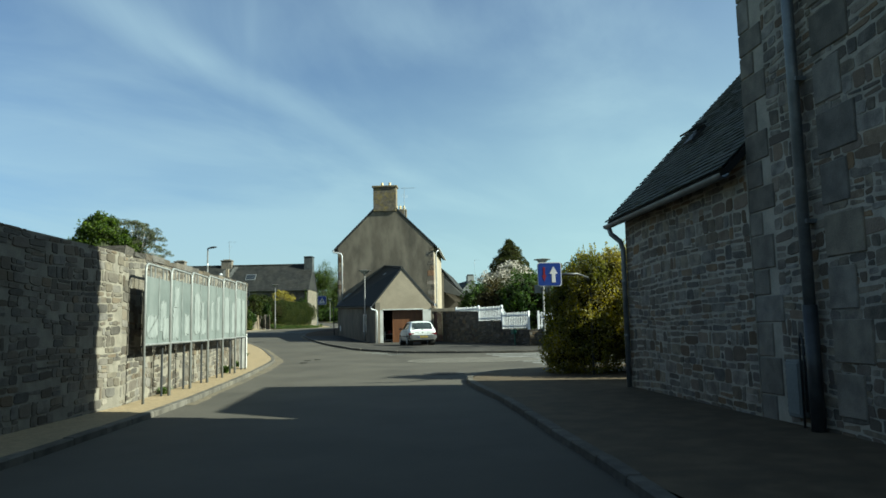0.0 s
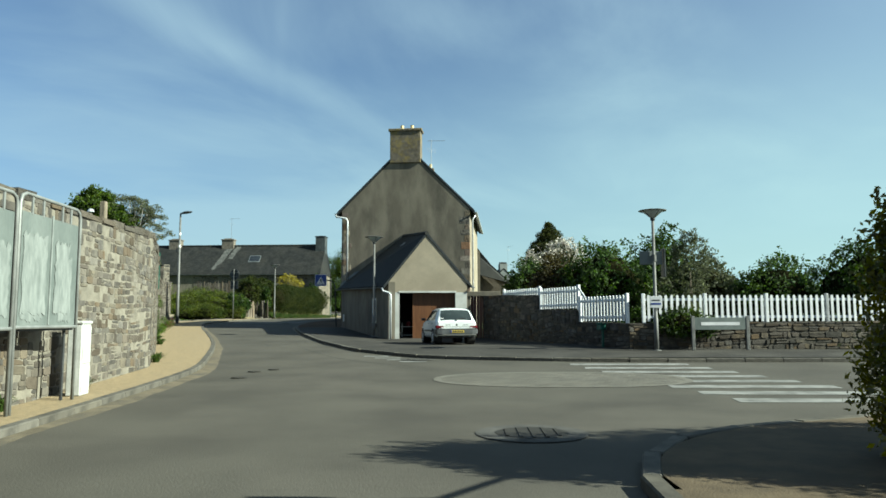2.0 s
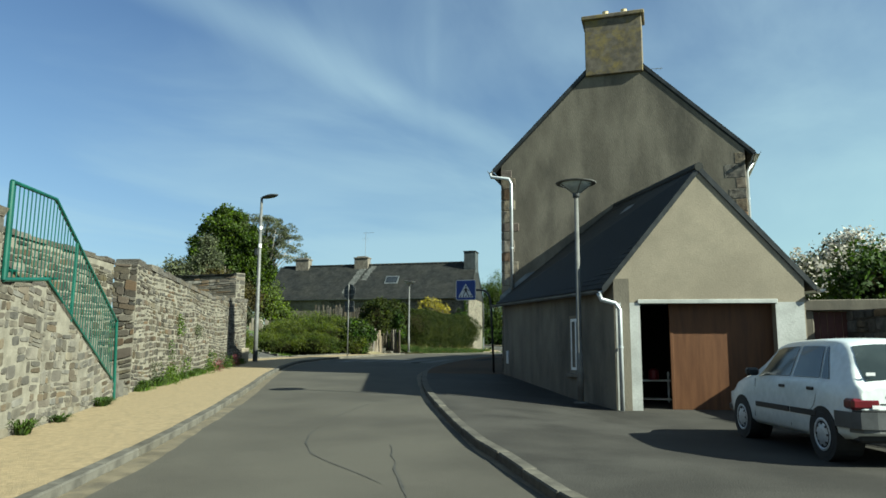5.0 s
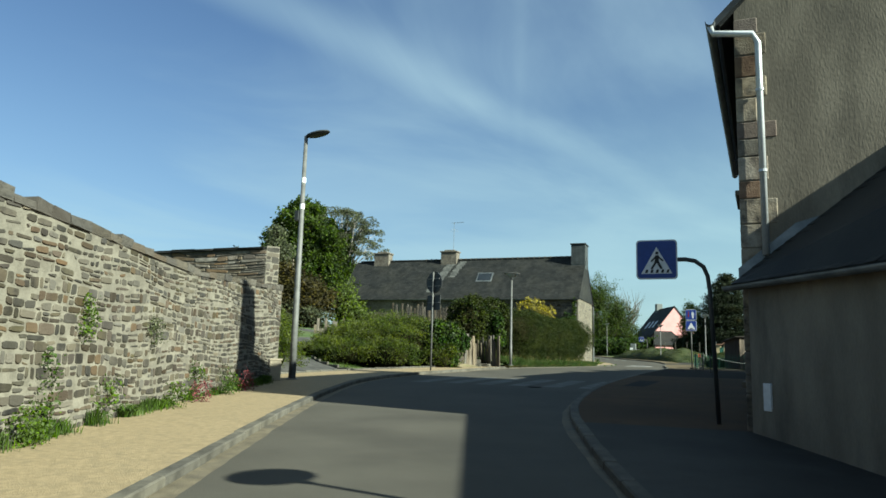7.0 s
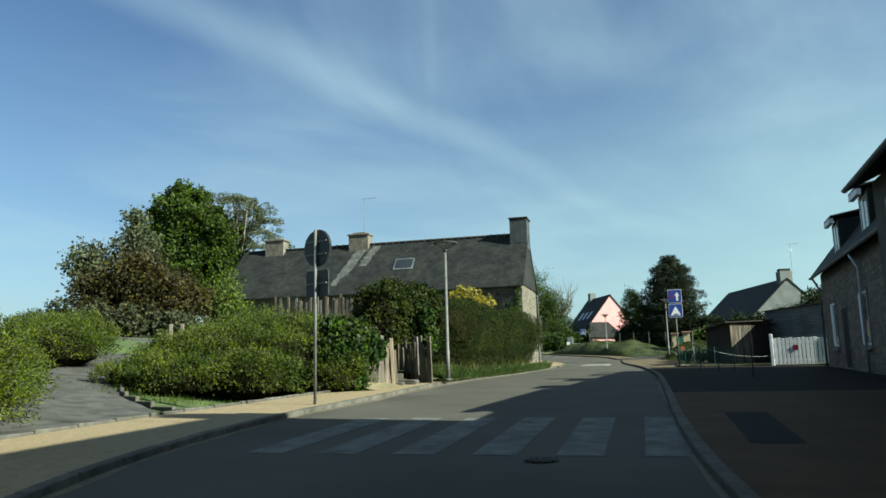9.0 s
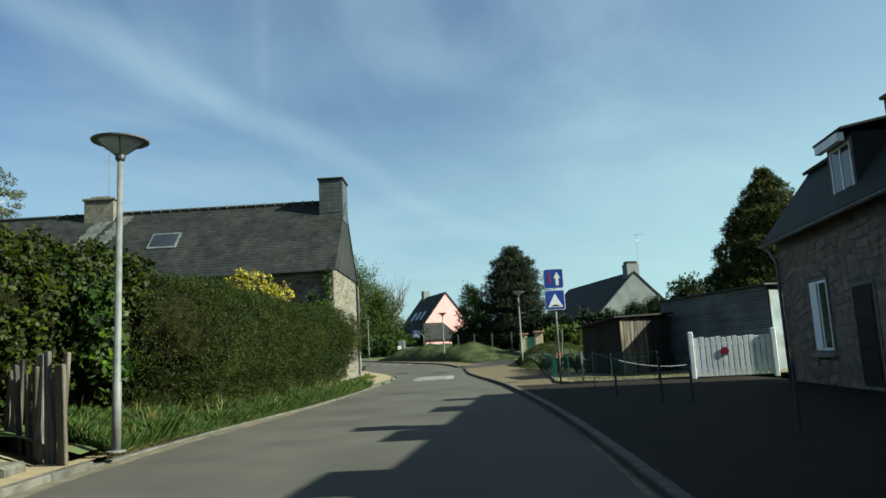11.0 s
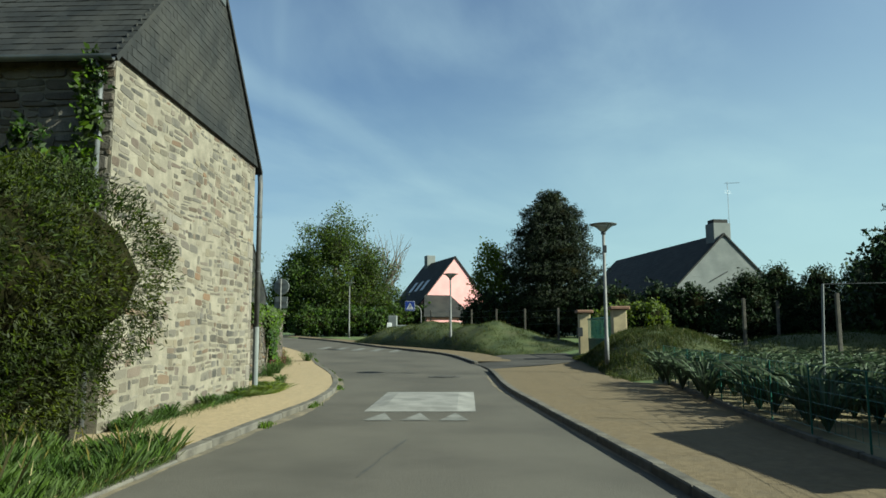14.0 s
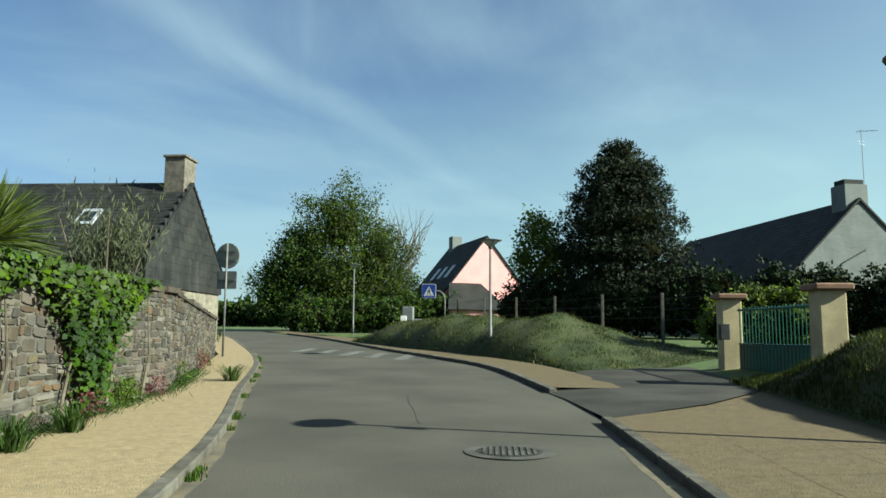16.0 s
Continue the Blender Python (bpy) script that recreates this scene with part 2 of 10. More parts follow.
M_SCHIST = mat("dark_schist_stone", (0.07885, 0.07096, 0.05834), (0.1656, 0.1466, 0.1183), scale=6, fine=40, bump=0.9, tone=0.45, tint=(0.1056, 0.0704, 0.04224))
M_SCHIST_P = mat("dark_schist_piece", (0.07885, 0.07096, 0.05834), (0.1656, 0.1466, 0.1183), scale=6, fine=40, bump=0.9, spread=0.45, tint=(0.1056, 0.0704, 0.04224))
M_PALE = mat("pale_granite_stone", (0.0216, 0.01935, 0.0162), (0.0594, 0.0522, 0.0414), scale=5, fine=40, bump=0.9, tone=0.45, tint=(0.0675, 0.0477, 0.0324), c=(0.063, 0.0558, 0.027), c_scale=0.9, c_amount=0.5, mate=(0.09, 0.081, 0.0657), mate_share=0.24)
M_PALE_P = mat("pale_granite_piece", (0.0216, 0.01935, 0.0162), (0.0594, 0.0522, 0.0414), scale=5, fine=40, bump=0.9, spread=0.45, tint=(0.0675, 0.0477, 0.0324), c=(0.063, 0.0558, 0.027), c_scale=0.9, c_amount=0.5, mate=(0.09, 0.081, 0.0657), mate_share=0.24)
M_GABLE = mat("gable_stone", (0.0384, 0.036, 0.0312), (0.0736, 0.0672, 0.0544), scale=6, fine=40, bump=0.9, tone=0.3, tint=(0.088, 0.0592, 0.04), c=(0.12, 0.1088, 0.0832), c_scale=1.3, c_amount=0.4, mate=(0.108, 0.097, 0.074), mate_share=0.42)
M_GABLE_P = mat("gable_stone_piece", (0.0384, 0.036, 0.0312), (0.0736, 0.0672, 0.0544), scale=6, fine=40, bump=0.9, spread=0.3, tint=(0.088, 0.0592, 0.04), c=(0.12, 0.1088, 0.0832), c_scale=1.3, c_amount=0.4, mate=(0.108, 0.097, 0.074), mate_share=0.42)
M_GARD = mat("dark_garden_stone", (0.034, 0.029, 0.023), (0.085, 0.072, 0.055), scale=6, fine=40, bump=0.9, tone=0.5, tint=(0.07, 0.05, 0.032))
M_GARD_P = mat("dark_garden_stone_piece", (0.034, 0.029, 0.023), (0.085, 0.072, 0.055), scale=6, fine=40, bump=0.9, spread=0.5, tint=(0.07, 0.05, 0.032))
M_GARD_M = mat("dark_garden_mortar", (0.028, 0.025, 0.02), (0.06, 0.053, 0.042), scale=5, fine=40, bump=0.9)
M_MORTAR_S = mat("sandy_lime_mortar", (0.118, 0.107, 0.082), (0.168, 0.153, 0.118), scale=5, fine=40, bump=0.9, c=(0.08, 0.0704, 0.0528), c_scale=1.4, c_amount=0.6)
M_QUOIN_D = mat("schist_quoin", (0.088, 0.08, 0.066), (0.15, 0.135, 0.11), scale=4, fine=45, bump=0.6, spread=0.3)
# near black: the shade among twigs and leaves is in this colour
M_CROWN_SHADE = mat("twig_shade", (0.006, 0.007, 0.003), (0.014, 0.013, 0.006), scale=6, fine=20, bump=0.0, rough=1.0, spec=0.0)
M_QUOIN = mat("granite_quoin", (0.12, 0.105, 0.085), (0.2, 0.175, 0.14), scale=4, fine=45, bump=0.5, spread=0.25)
M_QUOIN_R = mat("rough_quoin_stone", (0.055, 0.047, 0.038), (0.2, 0.17, 0.13), scale=7, fine=45, bump=1.0, spread=0.4, c=(0.24, 0.22, 0.18), c_scale=3, c_amount=0.7, tint=(0.13, 0.08, 0.055))
M_SLATE = mat("slate", (0.0153, 0.01657, 0.01657), (0.02465, 0.0255, 0.02465), scale=1.5, fine=30, rough=0.7, bump=0.4, tone=0.2, c=(0.03825, 0.0374, 0.03145), c_scale=0.6, c_amount=0.45, spec=0.12)
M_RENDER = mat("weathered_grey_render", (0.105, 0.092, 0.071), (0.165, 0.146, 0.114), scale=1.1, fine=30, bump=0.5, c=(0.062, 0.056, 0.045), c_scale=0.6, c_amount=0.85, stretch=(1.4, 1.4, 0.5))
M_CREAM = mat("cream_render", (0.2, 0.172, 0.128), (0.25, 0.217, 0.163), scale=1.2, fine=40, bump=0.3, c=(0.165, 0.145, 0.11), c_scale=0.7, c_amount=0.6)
M_WHITE = mat("white_paint", (0.66, 0.66, 0.64), (0.76, 0.76, 0.74), scale=4, fine=30, rough=0.5, bump=0.1)
M_GREYPAINT = mat("grey_galvanised_steel", (0.09, 0.091, 0.088), (0.13, 0.131, 0.127), scale=5, fine=30, rough=0.6, bump=0.05, metal=0.1)
M_DARKMETAL = mat("dark_painted_steel", (0.02, 0.022, 0.024), (0.035, 0.038, 0.04), scale=5, fine=30, rough=0.45, bump=0.05)
M_BLACK = mat("black_rubber", (0.014, 0.014, 0.014), (0.024, 0.024, 0.024), scale=5, fine=30, rough=0.7, bump=0.1)
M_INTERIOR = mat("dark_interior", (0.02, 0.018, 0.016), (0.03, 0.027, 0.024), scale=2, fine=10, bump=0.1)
M_BROWNDOOR = mat("varnished_brown_wood", (0.075, 0.031, 0.0125), (0.105, 0.045, 0.018), scale=2, fine=40, rough=0.55, bump=0.2, stretch=(6, 6, 0.6))
M_OLDWOOD = mat("weathered_grey_wood", (0.09, 0.078, 0.06), (0.18, 0.155, 0.12), scale=3, fine=50, bump=0.6, stretch=(5, 5, 0.7), spread=0.25)
M_TARWOOD = mat("tarred_dark_wood", (0.008, 0.006, 0.005), (0.024, 0.018, 0.014), scale=3, fine=40, bump=0.5, stretch=(4, 4, 0.7), spread=0.2)
M_BLUE = mat("blue_sign_enamel", (0.012, 0.032, 0.16), (0.018, 0.04, 0.2), scale=2, fine=20, rough=0.35, bump=0.0)
M_SIGNWHITE = mat("white_sign_enamel", (0.46, 0.46, 0.47), (0.54, 0.54, 0.55), scale=2, fine=20, rough=0.4, bump=0.0)
M_RED = mat("red_sign_enamel", (0.13, 0.012, 0.02), (0.17, 0.016, 0.025), scale=2, fine=20, rough=0.4, bump=0.0)
M_PINK = mat("pink_render", (0.56, 0.28, 0.275), (0.64, 0.33, 0.32), scale=1, fine=30, bump=0.2)
M_PALEGREY = mat("pale_grey_render", (0.11, 0.122, 0.12), (0.15, 0.162, 0.158), scale=1, fine=30, bump=0.2)
M_GREEN = mat("green_painted_steel", (0.006, 0.05, 0.036), (0.009, 0.07, 0.05), scale=3, fine=30, rough=0.4, bump=0.05)
M_YELLOWISH = mat("pale_yellow_render", (0.46, 0.37, 0.2), (0.54, 0.44, 0.25), scale=2, fine=30, bump=0.3)
M_CARPAINT = mat("white_car_paint", (0.5, 0.53, 0.53), (0.56, 0.59, 0.59), scale=1, fine=10, rough=0.22, bump=0.0, spec=0.5)
M_GREYPLASTIC = mat("dark_grey_plastic", (0.012, 0.013, 0.014), (0.022, 0.023, 0.025), scale=3, fine=30, rough=0.5, bump=0.1)
M_BARK = mat("bark", (0.06, 0.05, 0.035), (0.13, 0.11, 0.08), scale=4, fine=30, bump=0.8, stretch=(3, 3, 0.8))

M_SLATE_H = mat("hung_slate", (0.036, 0.042, 0.044), (0.052, 0.058, 0.06), scale=2, fine=30, rough=0.65, bump=0.4, tone=0.15, spec=0.2)
M_ZINC = mat("dull_zinc", (0.10, 0.11, 0.115), (0.17, 0.18, 0.185), scale=3, fine=25, rough=0.5, bump=0.05, metal=0.5)
M_ZINC_P = mat("bright_zinc", (0.36, 0.38, 0.4), (0.46, 0.48, 0.5), scale=3, fine=25, rough=0.4, bump=0.05, metal=0.4)


def dark_glass():
    m = mat("dark_reflecting_glass", (0.012, 0.015, 0.018), (0.02, 0.024, 0.028), scale=1, fine=5, rough=0.08, bump=0.0, spec=0.6)
    return m


M_PANE = dark_glass()

# ---- building tools ----
ROAD_Y = (-80, 0, 10, 20, 31.5, 45, 54, 60, 70, 78, 90, 103, 115, 130, 145, 170, 250, 400)
ROAD_Z = (0, 0, 0, 0.02, 0.15, 0.59, 0.92, 1.14, 1.40, 1.55, 1.64, 1.75, 1.95, 2.4, 2.9, 3.6, 4.5, 5.0)


def h(y):
    """The height of the road surface along the street."""
    return sum(float(np.interp(y + d, ROAD_Y, ROAD_Z)) for d in (-3, -1.5, 0, 1.5, 3)) / 5


def thing(name, label, category, at=(0, 0, 0), rz=0.0, group="", kind=""):
    ob = new(name)
    ob.matrix_world = pose(*at, 0, 0, rz)
    return tagged(ob, label, category, group, kind)


def part(name, bm, material, parent=None, label="", smooth=False):
    me = bpy.data.meshes.new(name)
    if isinstance(bm, tuple):
        me.from_pydata(*bm)
        me.update()
    else:
        bm.to_mesh(me)
        bm.free()
    for s in material if isinstance(material, (list, tuple)) else (material,):
        me.materials.append(s)
    if smooth:
        for p in me.polygons:
            p.use_smooth = True
    ob = new(name, me)
    if parent:
        ob.parent = parent
    return tagged(ob, label)


def share(ob, m, parent=None):
    """Another object on ob's mesh at the pose m."""
    o = bpy.data.objects.new(ob.name.split(".")[0], ob.data)
    scene.collection.objects.link(o)
    o.parent = parent or ob.parent
    o.matrix_basis = m
    return o


def box(bm, x0, y0, z0, x1, y1, z1, bevel=0.0, m=None):
    r = bmesh.ops.create_cube(bm, size=1, matrix=Matrix.Translation(((x0 + x1) / 2, (y0 + y1) / 2, (z0 + z1) / 2)) @ Matrix.Diagonal((abs(x1 - x0), abs(y1 - y0), abs(z1 - z0), 1)))
    vs = r["verts"]
    if bevel:
        es = list({e for v in vs for e in v.link_edges})
        r = bmesh.ops.bevel(bm, geom=es, offset=bevel, segments=1, affect="EDGES", profile=0.5)
        vs = list({v for f in r["faces"] for v in f.verts} | {v for v in vs if v.is_valid})
    if m is not None:
        bmesh.ops.transform(bm, matrix=m, verts=vs)
    return vs


def boxes(*args, bevel=0.0):
    bm = bmesh.new()
    for a in args:
        box(bm, *a, bevel=bevel)
    return bm


def prism(points, z0, z1):
    """An upright block over a plan outline."""
    bm = bmesh.new()
    lo = [bm.verts.new((x, y, z0)) for x, y in points]
    hi = [bm.verts.new((x, y, z1)) for x, y in points]
    n = len(points)
    bm.faces.new(hi)
    bm.faces.new(lo[::-1])
    for i in range(n):
        bm.faces.new((lo[i], lo[(i + 1) % n], hi[(i + 1) % n], hi[i]))
    bmesh.ops.recalc_face_normals(bm, faces=bm.faces)
    return bm


def tube(path, radius, sides=10, close=True, bm=None):
    """A round bar along a list of points; radius one number or one a point."""
    bm = bm or bmesh.new()
    pts = [Vector(p) for p in path]
    rs = radius if isinstance(radius, (list, tuple)) else [radius] * len(pts)
    rings, up = [], None
    for i, p in enumerate(pts):
        d = (pts[min(i + 1, len(pts) - 1)] - pts[max(i - 1, 0)]).normalized()
        if up is None or abs(up.dot(d)) > 0.98:
            up = Vector((1, 0, 0)) if abs(d.x) < 0.9 else Vector((0, 1, 0))
        a = d.cross(up).normalized()
        b = a.cross(d).normalized()
        up = b
        rings.append([bm.verts.new(p + rs[i] * (math.cos(t) * a + math.sin(t) * b)) for t in (2 * math.pi * k / sides for k in range(sides))])
    for r0, r1 in zip(rings, rings[1:]):
        for k in range(sides):
            bm.faces.new((r0[k], r0[(k + 1) % sides], r1[(k + 1) % sides], r1[k]))
    if close:
        bm.faces.new(rings[0][::-1])
        bm.faces.new(rings[-1])
    return bm


def lathe(profile, sides=20, bm=None, at=(0, 0, 0)):
    bm = bm or bmesh.new()
    rings = [[bm.verts.new((at[0] + max(r, 1e-4) * math.cos(2 * math.pi * k / sides), at[1] + max(r, 1e-4) * math.sin(2 * math.pi * k / sides), at[2] + z)) for k in range(sides)] for r, z in profile]
    for r0, r1 in zip(rings, rings[1:]):
        for k in range(sides):
            bm.faces.new((r0[k], r0[(k + 1) % sides], r1[(k + 1) % sides], r1[k]))
    bm.faces.new(rings[0][::-1])
    bm.faces.new(rings[-1])
    return bm


def sheet(pts, thick):
    """A flat polygon given by its corners, thickened against its normal."""
    bm = bmesh.new()
    top = [bm.verts.new(p) for p in pts]
    f = bm.faces.new(top)
    f.normal_update()
    n = f.normal.copy()
    lo = [bm.verts.new(v.co - n * thick) for v in top]
    bm.faces.new(lo[::-1])
    for i in range(len(pts)):
        j = (i + 1) % len(pts)
        bm.faces.new((top[j], top[i], lo[i], lo[j]))
    bmesh.ops.recalc_face_normals(bm, faces=bm.faces)
    return bm


def along(poly, step):
    """Points every step metres along a plan polyline, with the heading there."""
    out, rest = [], 0.0
    for (x0, y0), (x1, y1) in zip(poly, poly[1:]):
        d = math.hypot(x1 - x0, y1 - y0)
        s = rest
        while s < d:
            out.append((x0 + (x1 - x0) * s / d, y0 + (y1 - y0) * s / d, math.atan2(y1 - y0, x1 - x0)))
            s += step
        rest = s - d
    return out


def smooth_line(poly, step=0.5):
    """A polyline rounded by a Catmull-Rom spline."""
    p = [Vector((*q, 0)) for q in poly]
    p = [2 * p[0] - p[1], *p, 2 * p[-1] - p[-2]]
    out = []
    for a, b, c, d in zip(p, p[1:], p[2:], p[3:]):
        n = max(1, round((c - b).length / step))
        for i in range(n):
            t = i / n
            q = 0.5 * (2 * b + (c - a) * t + (2 * a - 5 * b + 4 * c - d) * t * t + (3 * b - a - 3 * c + d) * t ** 3)
            out.append((q.x, q.y))
    out.append(tuple(p[-2][:2]))
    return out

M_LANE = mat("cracked_lane_asphalt", (0.04337, 0.04229, 0.04012), (0.07157, 0.0694, 0.06507), scale=2.5, fine=40, bump=0.6, c=(0.09217, 0.09, 0.08241), c_scale=2.0, c_amount=0.6, spec=0.1)
M_PATCH = mat("fresh_dark_asphalt", (0.014, 0.014, 0.014), (0.022, 0.021, 0.02), scale=3, fine=50, bump=0.5, spec=0.05)
M_CRACK = mat("tar_filled_crack", (0.03, 0.029, 0.026), (0.046, 0.044, 0.039), scale=6, fine=50, bump=0.4)
M_CAPBROWN = mat("brown_tile", (0.13, 0.075, 0.05), (0.19, 0.11, 0.075), scale=4, fine=30, bump=0.3)


def ramp(v, a, b):
    return min(1.0, max(0.0, (v - a) / (b - a)))


def terrain(x, y):
    """The height of the open ground."""
    z = h(min(max(y, -80), 300)) - 0.1
    on = ramp(y, 62, 68) * (1 - ramp(y, 104, 112))
    z += on * 1.9 * ramp(-x, 22.5, 36)
    z += ramp(y, 76, 79) * (1 - ramp(y, 96, 98)) * 0.45 * ramp(-x, 18.4, 19.6)
    z += 0.35 * ramp(y, 105, 112) * ramp(x, -10.5, -8.5)
    z -= 0.3 * ramp(x, -9.5, -7) * (1 - ramp(x, 1, 4)) * ramp(y, 37, 41) * (1 - ramp(y, 53, 57))
    return z


def fall(x, y):
    """How far the forecourt lies below the footway's level."""
    edge = road_edge(max(y, 33.2), False)
    return 0.2 * ramp(x - edge, 0.4, 3.2) * ramp(y, 38, 44) * (1 - ramp(y, 48, 53.4)) * (1 - 0.6 * ramp(x, 0, 3))

# ---- ground, street, footways ----
KERB_L = [(-4.6, -40), (-4.7, 0), (-5.05, 12), (-5.6, 18), (-6.3, 24), (-7.15, 30), (-8.4, 34.5), (-10.35, 40.4), (-13.1, 47.3), (-15.4, 52.8), (-17.1, 57.4), (-18.3, 61.5), (-18.75, 66), (-18.55, 71),
          (-18.5, 77), (-18.2, 82), (-17.6, 87), (-17.2, 92.7), (-17.0, 100), (-16.85, 104), (-17.15, 107.6), (-18.1, 112), (-19.6, 117), (-21.9, 125), (-25.5, 134), (-31, 146), (-40, 160)]
KERB_R = [(1.95, -40), (1.85, 0), (1.66, 6.2), (1.46, 9.1), (1.14, 13.4), (0.83, 16), (0.64, 18), (0.7, 19.6), (1.2, 20.9), (2.2, 21.9), (3.6, 22.6), (5.5, 23.3), (12, 24.6), (30, 27)]
KERB_G = [(40, 33.4), (12, 33.2), (6, 33.15), (2.7, 33.3), (-0.6, 34), (-2.2, 34.75), (-3.5, 36.1), (-4.5, 37.4), (-5.4, 39.3), (-6.1, 40.8), (-7.0, 43.1), (-8.55, 47.4), (-9.9, 51.8), (-10.9, 56),
          (-11.35, 61), (-11.45, 66), (-11.35, 73), (-11.27, 80), (-11.35, 86), (-11.66, 94), (-12.35, 102), (-12.8, 107), (-13.0, 113.2), (-13.35, 117), (-14.6, 123.5), (-16.3, 127.5), (-19.4, 133.5), (-24, 143), (-32, 157)]
LINE_L, LINE_R, LINE_G = (smooth_line(k) for k in (KERB_L, KERB_R, KERB_G))
UP = 0.09


def road_edge(y, left):
    line = LINE_L if left else LINE_R if y < 24.5 else LINE_G
    pts = sorted((q[1], q[0]) for q in line)
    return float(np.interp(y, [p[0] for p in pts], [p[1] for p in pts]))


def strip(rows, drop=0.0, lift=0.0):
    """A surface from rows of plan points that follows the street's height."""
    vs, fs = [], []
    n = len(rows[0])
    for r in rows:
        vs += [(x, y, h(y) + lift) for x, y in r]
    for i in range(len(rows) - 1):
        for k in range(n - 1):
            a = i * n + k
            fs.append((a, a + 1, a + n + 1, a + n))
    return vs, [], fs


def across(a, b, n=6):
    return [(a[0] + (b[0] - a[0]) * i / n, a[1] + (b[1] - a[1]) * i / n) for i in range(n + 1)]


rows = []
for y in [v * 0.5 for v in range(-80, 49)] + [24.5]:
    rows.append(across((road_edge(y, True), y), (road_edge(min(y, 24.4), False), y)))
for y in [v * 0.5 for v in range(49, 67)] + [33.1]:
    rows.append(across((road_edge(y, True), y), (30.0, y)))
for y in [33.2, 33.4] + [v * 0.5 for v in range(67, 316)]:
    rows.append(across((road_edge(y, True), y), (road_edge(max(y, 33.2), False), y)))
road = part("road", strip(rows), M_ASPHALT)
tagged(road, "worn grey asphalt village street with faint cracks", "road", kind="structure")
side_rows = [across((29.9, y), (70.0, y + 3)) for y in (24.0, 27, 30, 33.2)]
tagged(part("road_side", strip(side_rows, lift=-0.01), M_ASPHALT), "grey asphalt of the side street", "road", kind="structure")

# the sheet that carries everything, out to the horizon
gx = [-4000, -1500, -600, -250, -140, -100, -80] + [v * 2.0 for v in range(-34, 35)] + [80, 100, 140, 250, 600, 1500, 4000]
gy = [-4000, -1500, -500, -200, -100, -70] + [v * 2.0 for v in range(-30, 110)] + [240, 280, 340, 420, 600, 1000, 2000, 4500]
gv = [(x, y, terrain(x, y)) for y in gy for x in gx]
gn = len(gx)
gf = [(j * gn + i, j * gn + i + 1, (j + 1) * gn + i + 1, (j + 1) * gn + i) for j in range(len(gy) - 1) for i in range(gn - 1)]
ground = tagged(part("ground", (gv, [], gf), M_GRASS_G), "rough grass and bare earth beside the street", "ground", kind="structure")

WALL_L = [(-6.0, -40), (-6.05, 13.5), (-6.65, 19), (-7.2, 24), (-8.45, 30.8), (-10.6, 36), (-11.82, 38.8), (-11.83, 38.82), (-12.45, 40.25), (-14.25, 44.1)]
WALL_L2 = [(-15.0, 45.6), (-18.1, 53.6), (-20.1, 59.6)]


def side(line, y):
    pts = sorted((q[1], q[0]) for q in line)
    return float(np.interp(y, [p[0] for p in pts], [p[1] for p in pts]))


def footway(name, ys, inner, outer, material, label, n=3):
    rows = [across((inner(y), y), (outer(y), y), n) for y in ys]
    return tagged(part(name, strip(rows, lift=UP), material), label, "pavement", kind="structure")


BACK_L = WALL_L + WALL_L2 + [(-21.6, 62), (-21.6, 66), (-21.0, 70), (-20.6, 76), (-19.6, 80), (-18.9, 86), (-18.4, 93), (-18.6, 98), (-19.3, 101), (-19.3, 107), (-20.8, 117), (-24.2, 128), (-27, 134), (-33, 146), (-42, 160)]
footway("pavement_left", [v * 0.5 for v in range(-80, 318)], lambda y: side(BACK_L, y) - 0.05, lambda y: road_edge(y, True) - 0.07, M_SAND, "ochre sandy gravel footway along the stone walls")
footway("pavement_corner", [v * 0.5 for v in range(-80, 39)], lambda y: road_edge(y, False) + 0.07, lambda y: 4.9 if y < 15.6 else 12.0, M_BROWNWAY2, "sandy brown footway before the dark stone house")
# rounded corner with the hedge
corner = [(road_edge(19, False) + 0.13, 19)] + [(x + 0.05, y - 0.05) for x, y in LINE_R if 19.2 < y and x < 29] + [(29, 19)]
bm = bmesh.new()
bm.faces.new([bm.verts.new((x, y, h(y) + UP)) for x, y in corner])
bmesh.ops.recalc_face_normals(bm, faces=bm.faces)
tagged(part("pavement_corner_round", bm, M_BROWNWAY2), "sandy brown footway round the corner", "pavement", kind="structure")


def back_g(y):
    return float(np.interp(y, [33.2, 36.4, 36.9, 46, 53.5, 72, 87, 91, 91.2, 107, 108, 113], [30, 12, 6.0, 0.5, -7.75, -5.0, -4.0, -4.2, -9.6, -8.6, -9.6, -9.6]))


forecourt = footway("pavement_garage", [33.25, 33.35, 33.6] + [v * 0.5 for v in range(68, 108)], lambda y: road_edge(y, False) + 0.07, back_g, M_ASPHALT2, "patched grey asphalt forecourt and footway by the garage", 8)
for v in forecourt.data.vertices:
    v.co.z -= fall(v.co.x, v.co.y)
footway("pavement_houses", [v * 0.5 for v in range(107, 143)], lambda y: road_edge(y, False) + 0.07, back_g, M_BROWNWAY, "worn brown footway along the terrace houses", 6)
# near-black stretch: shade beside house and gate is put into the asphalt colour
footway("pavement_lane", [v * 0.5 for v in range(142, 184)], lambda y: road_edge(y, False) + 0.07, back_g, M_DARKWAY, "dark asphalt footway by the white gate with shade in its colour", 6)
footway("pavement_right", [91.5] + [v * 0.5 for v in range(184, 227)], lambda y: road_edge(y, False) + 0.07, back_g, M_SAND_R, "ochre sandy footway beside the vegetable garden", 6)
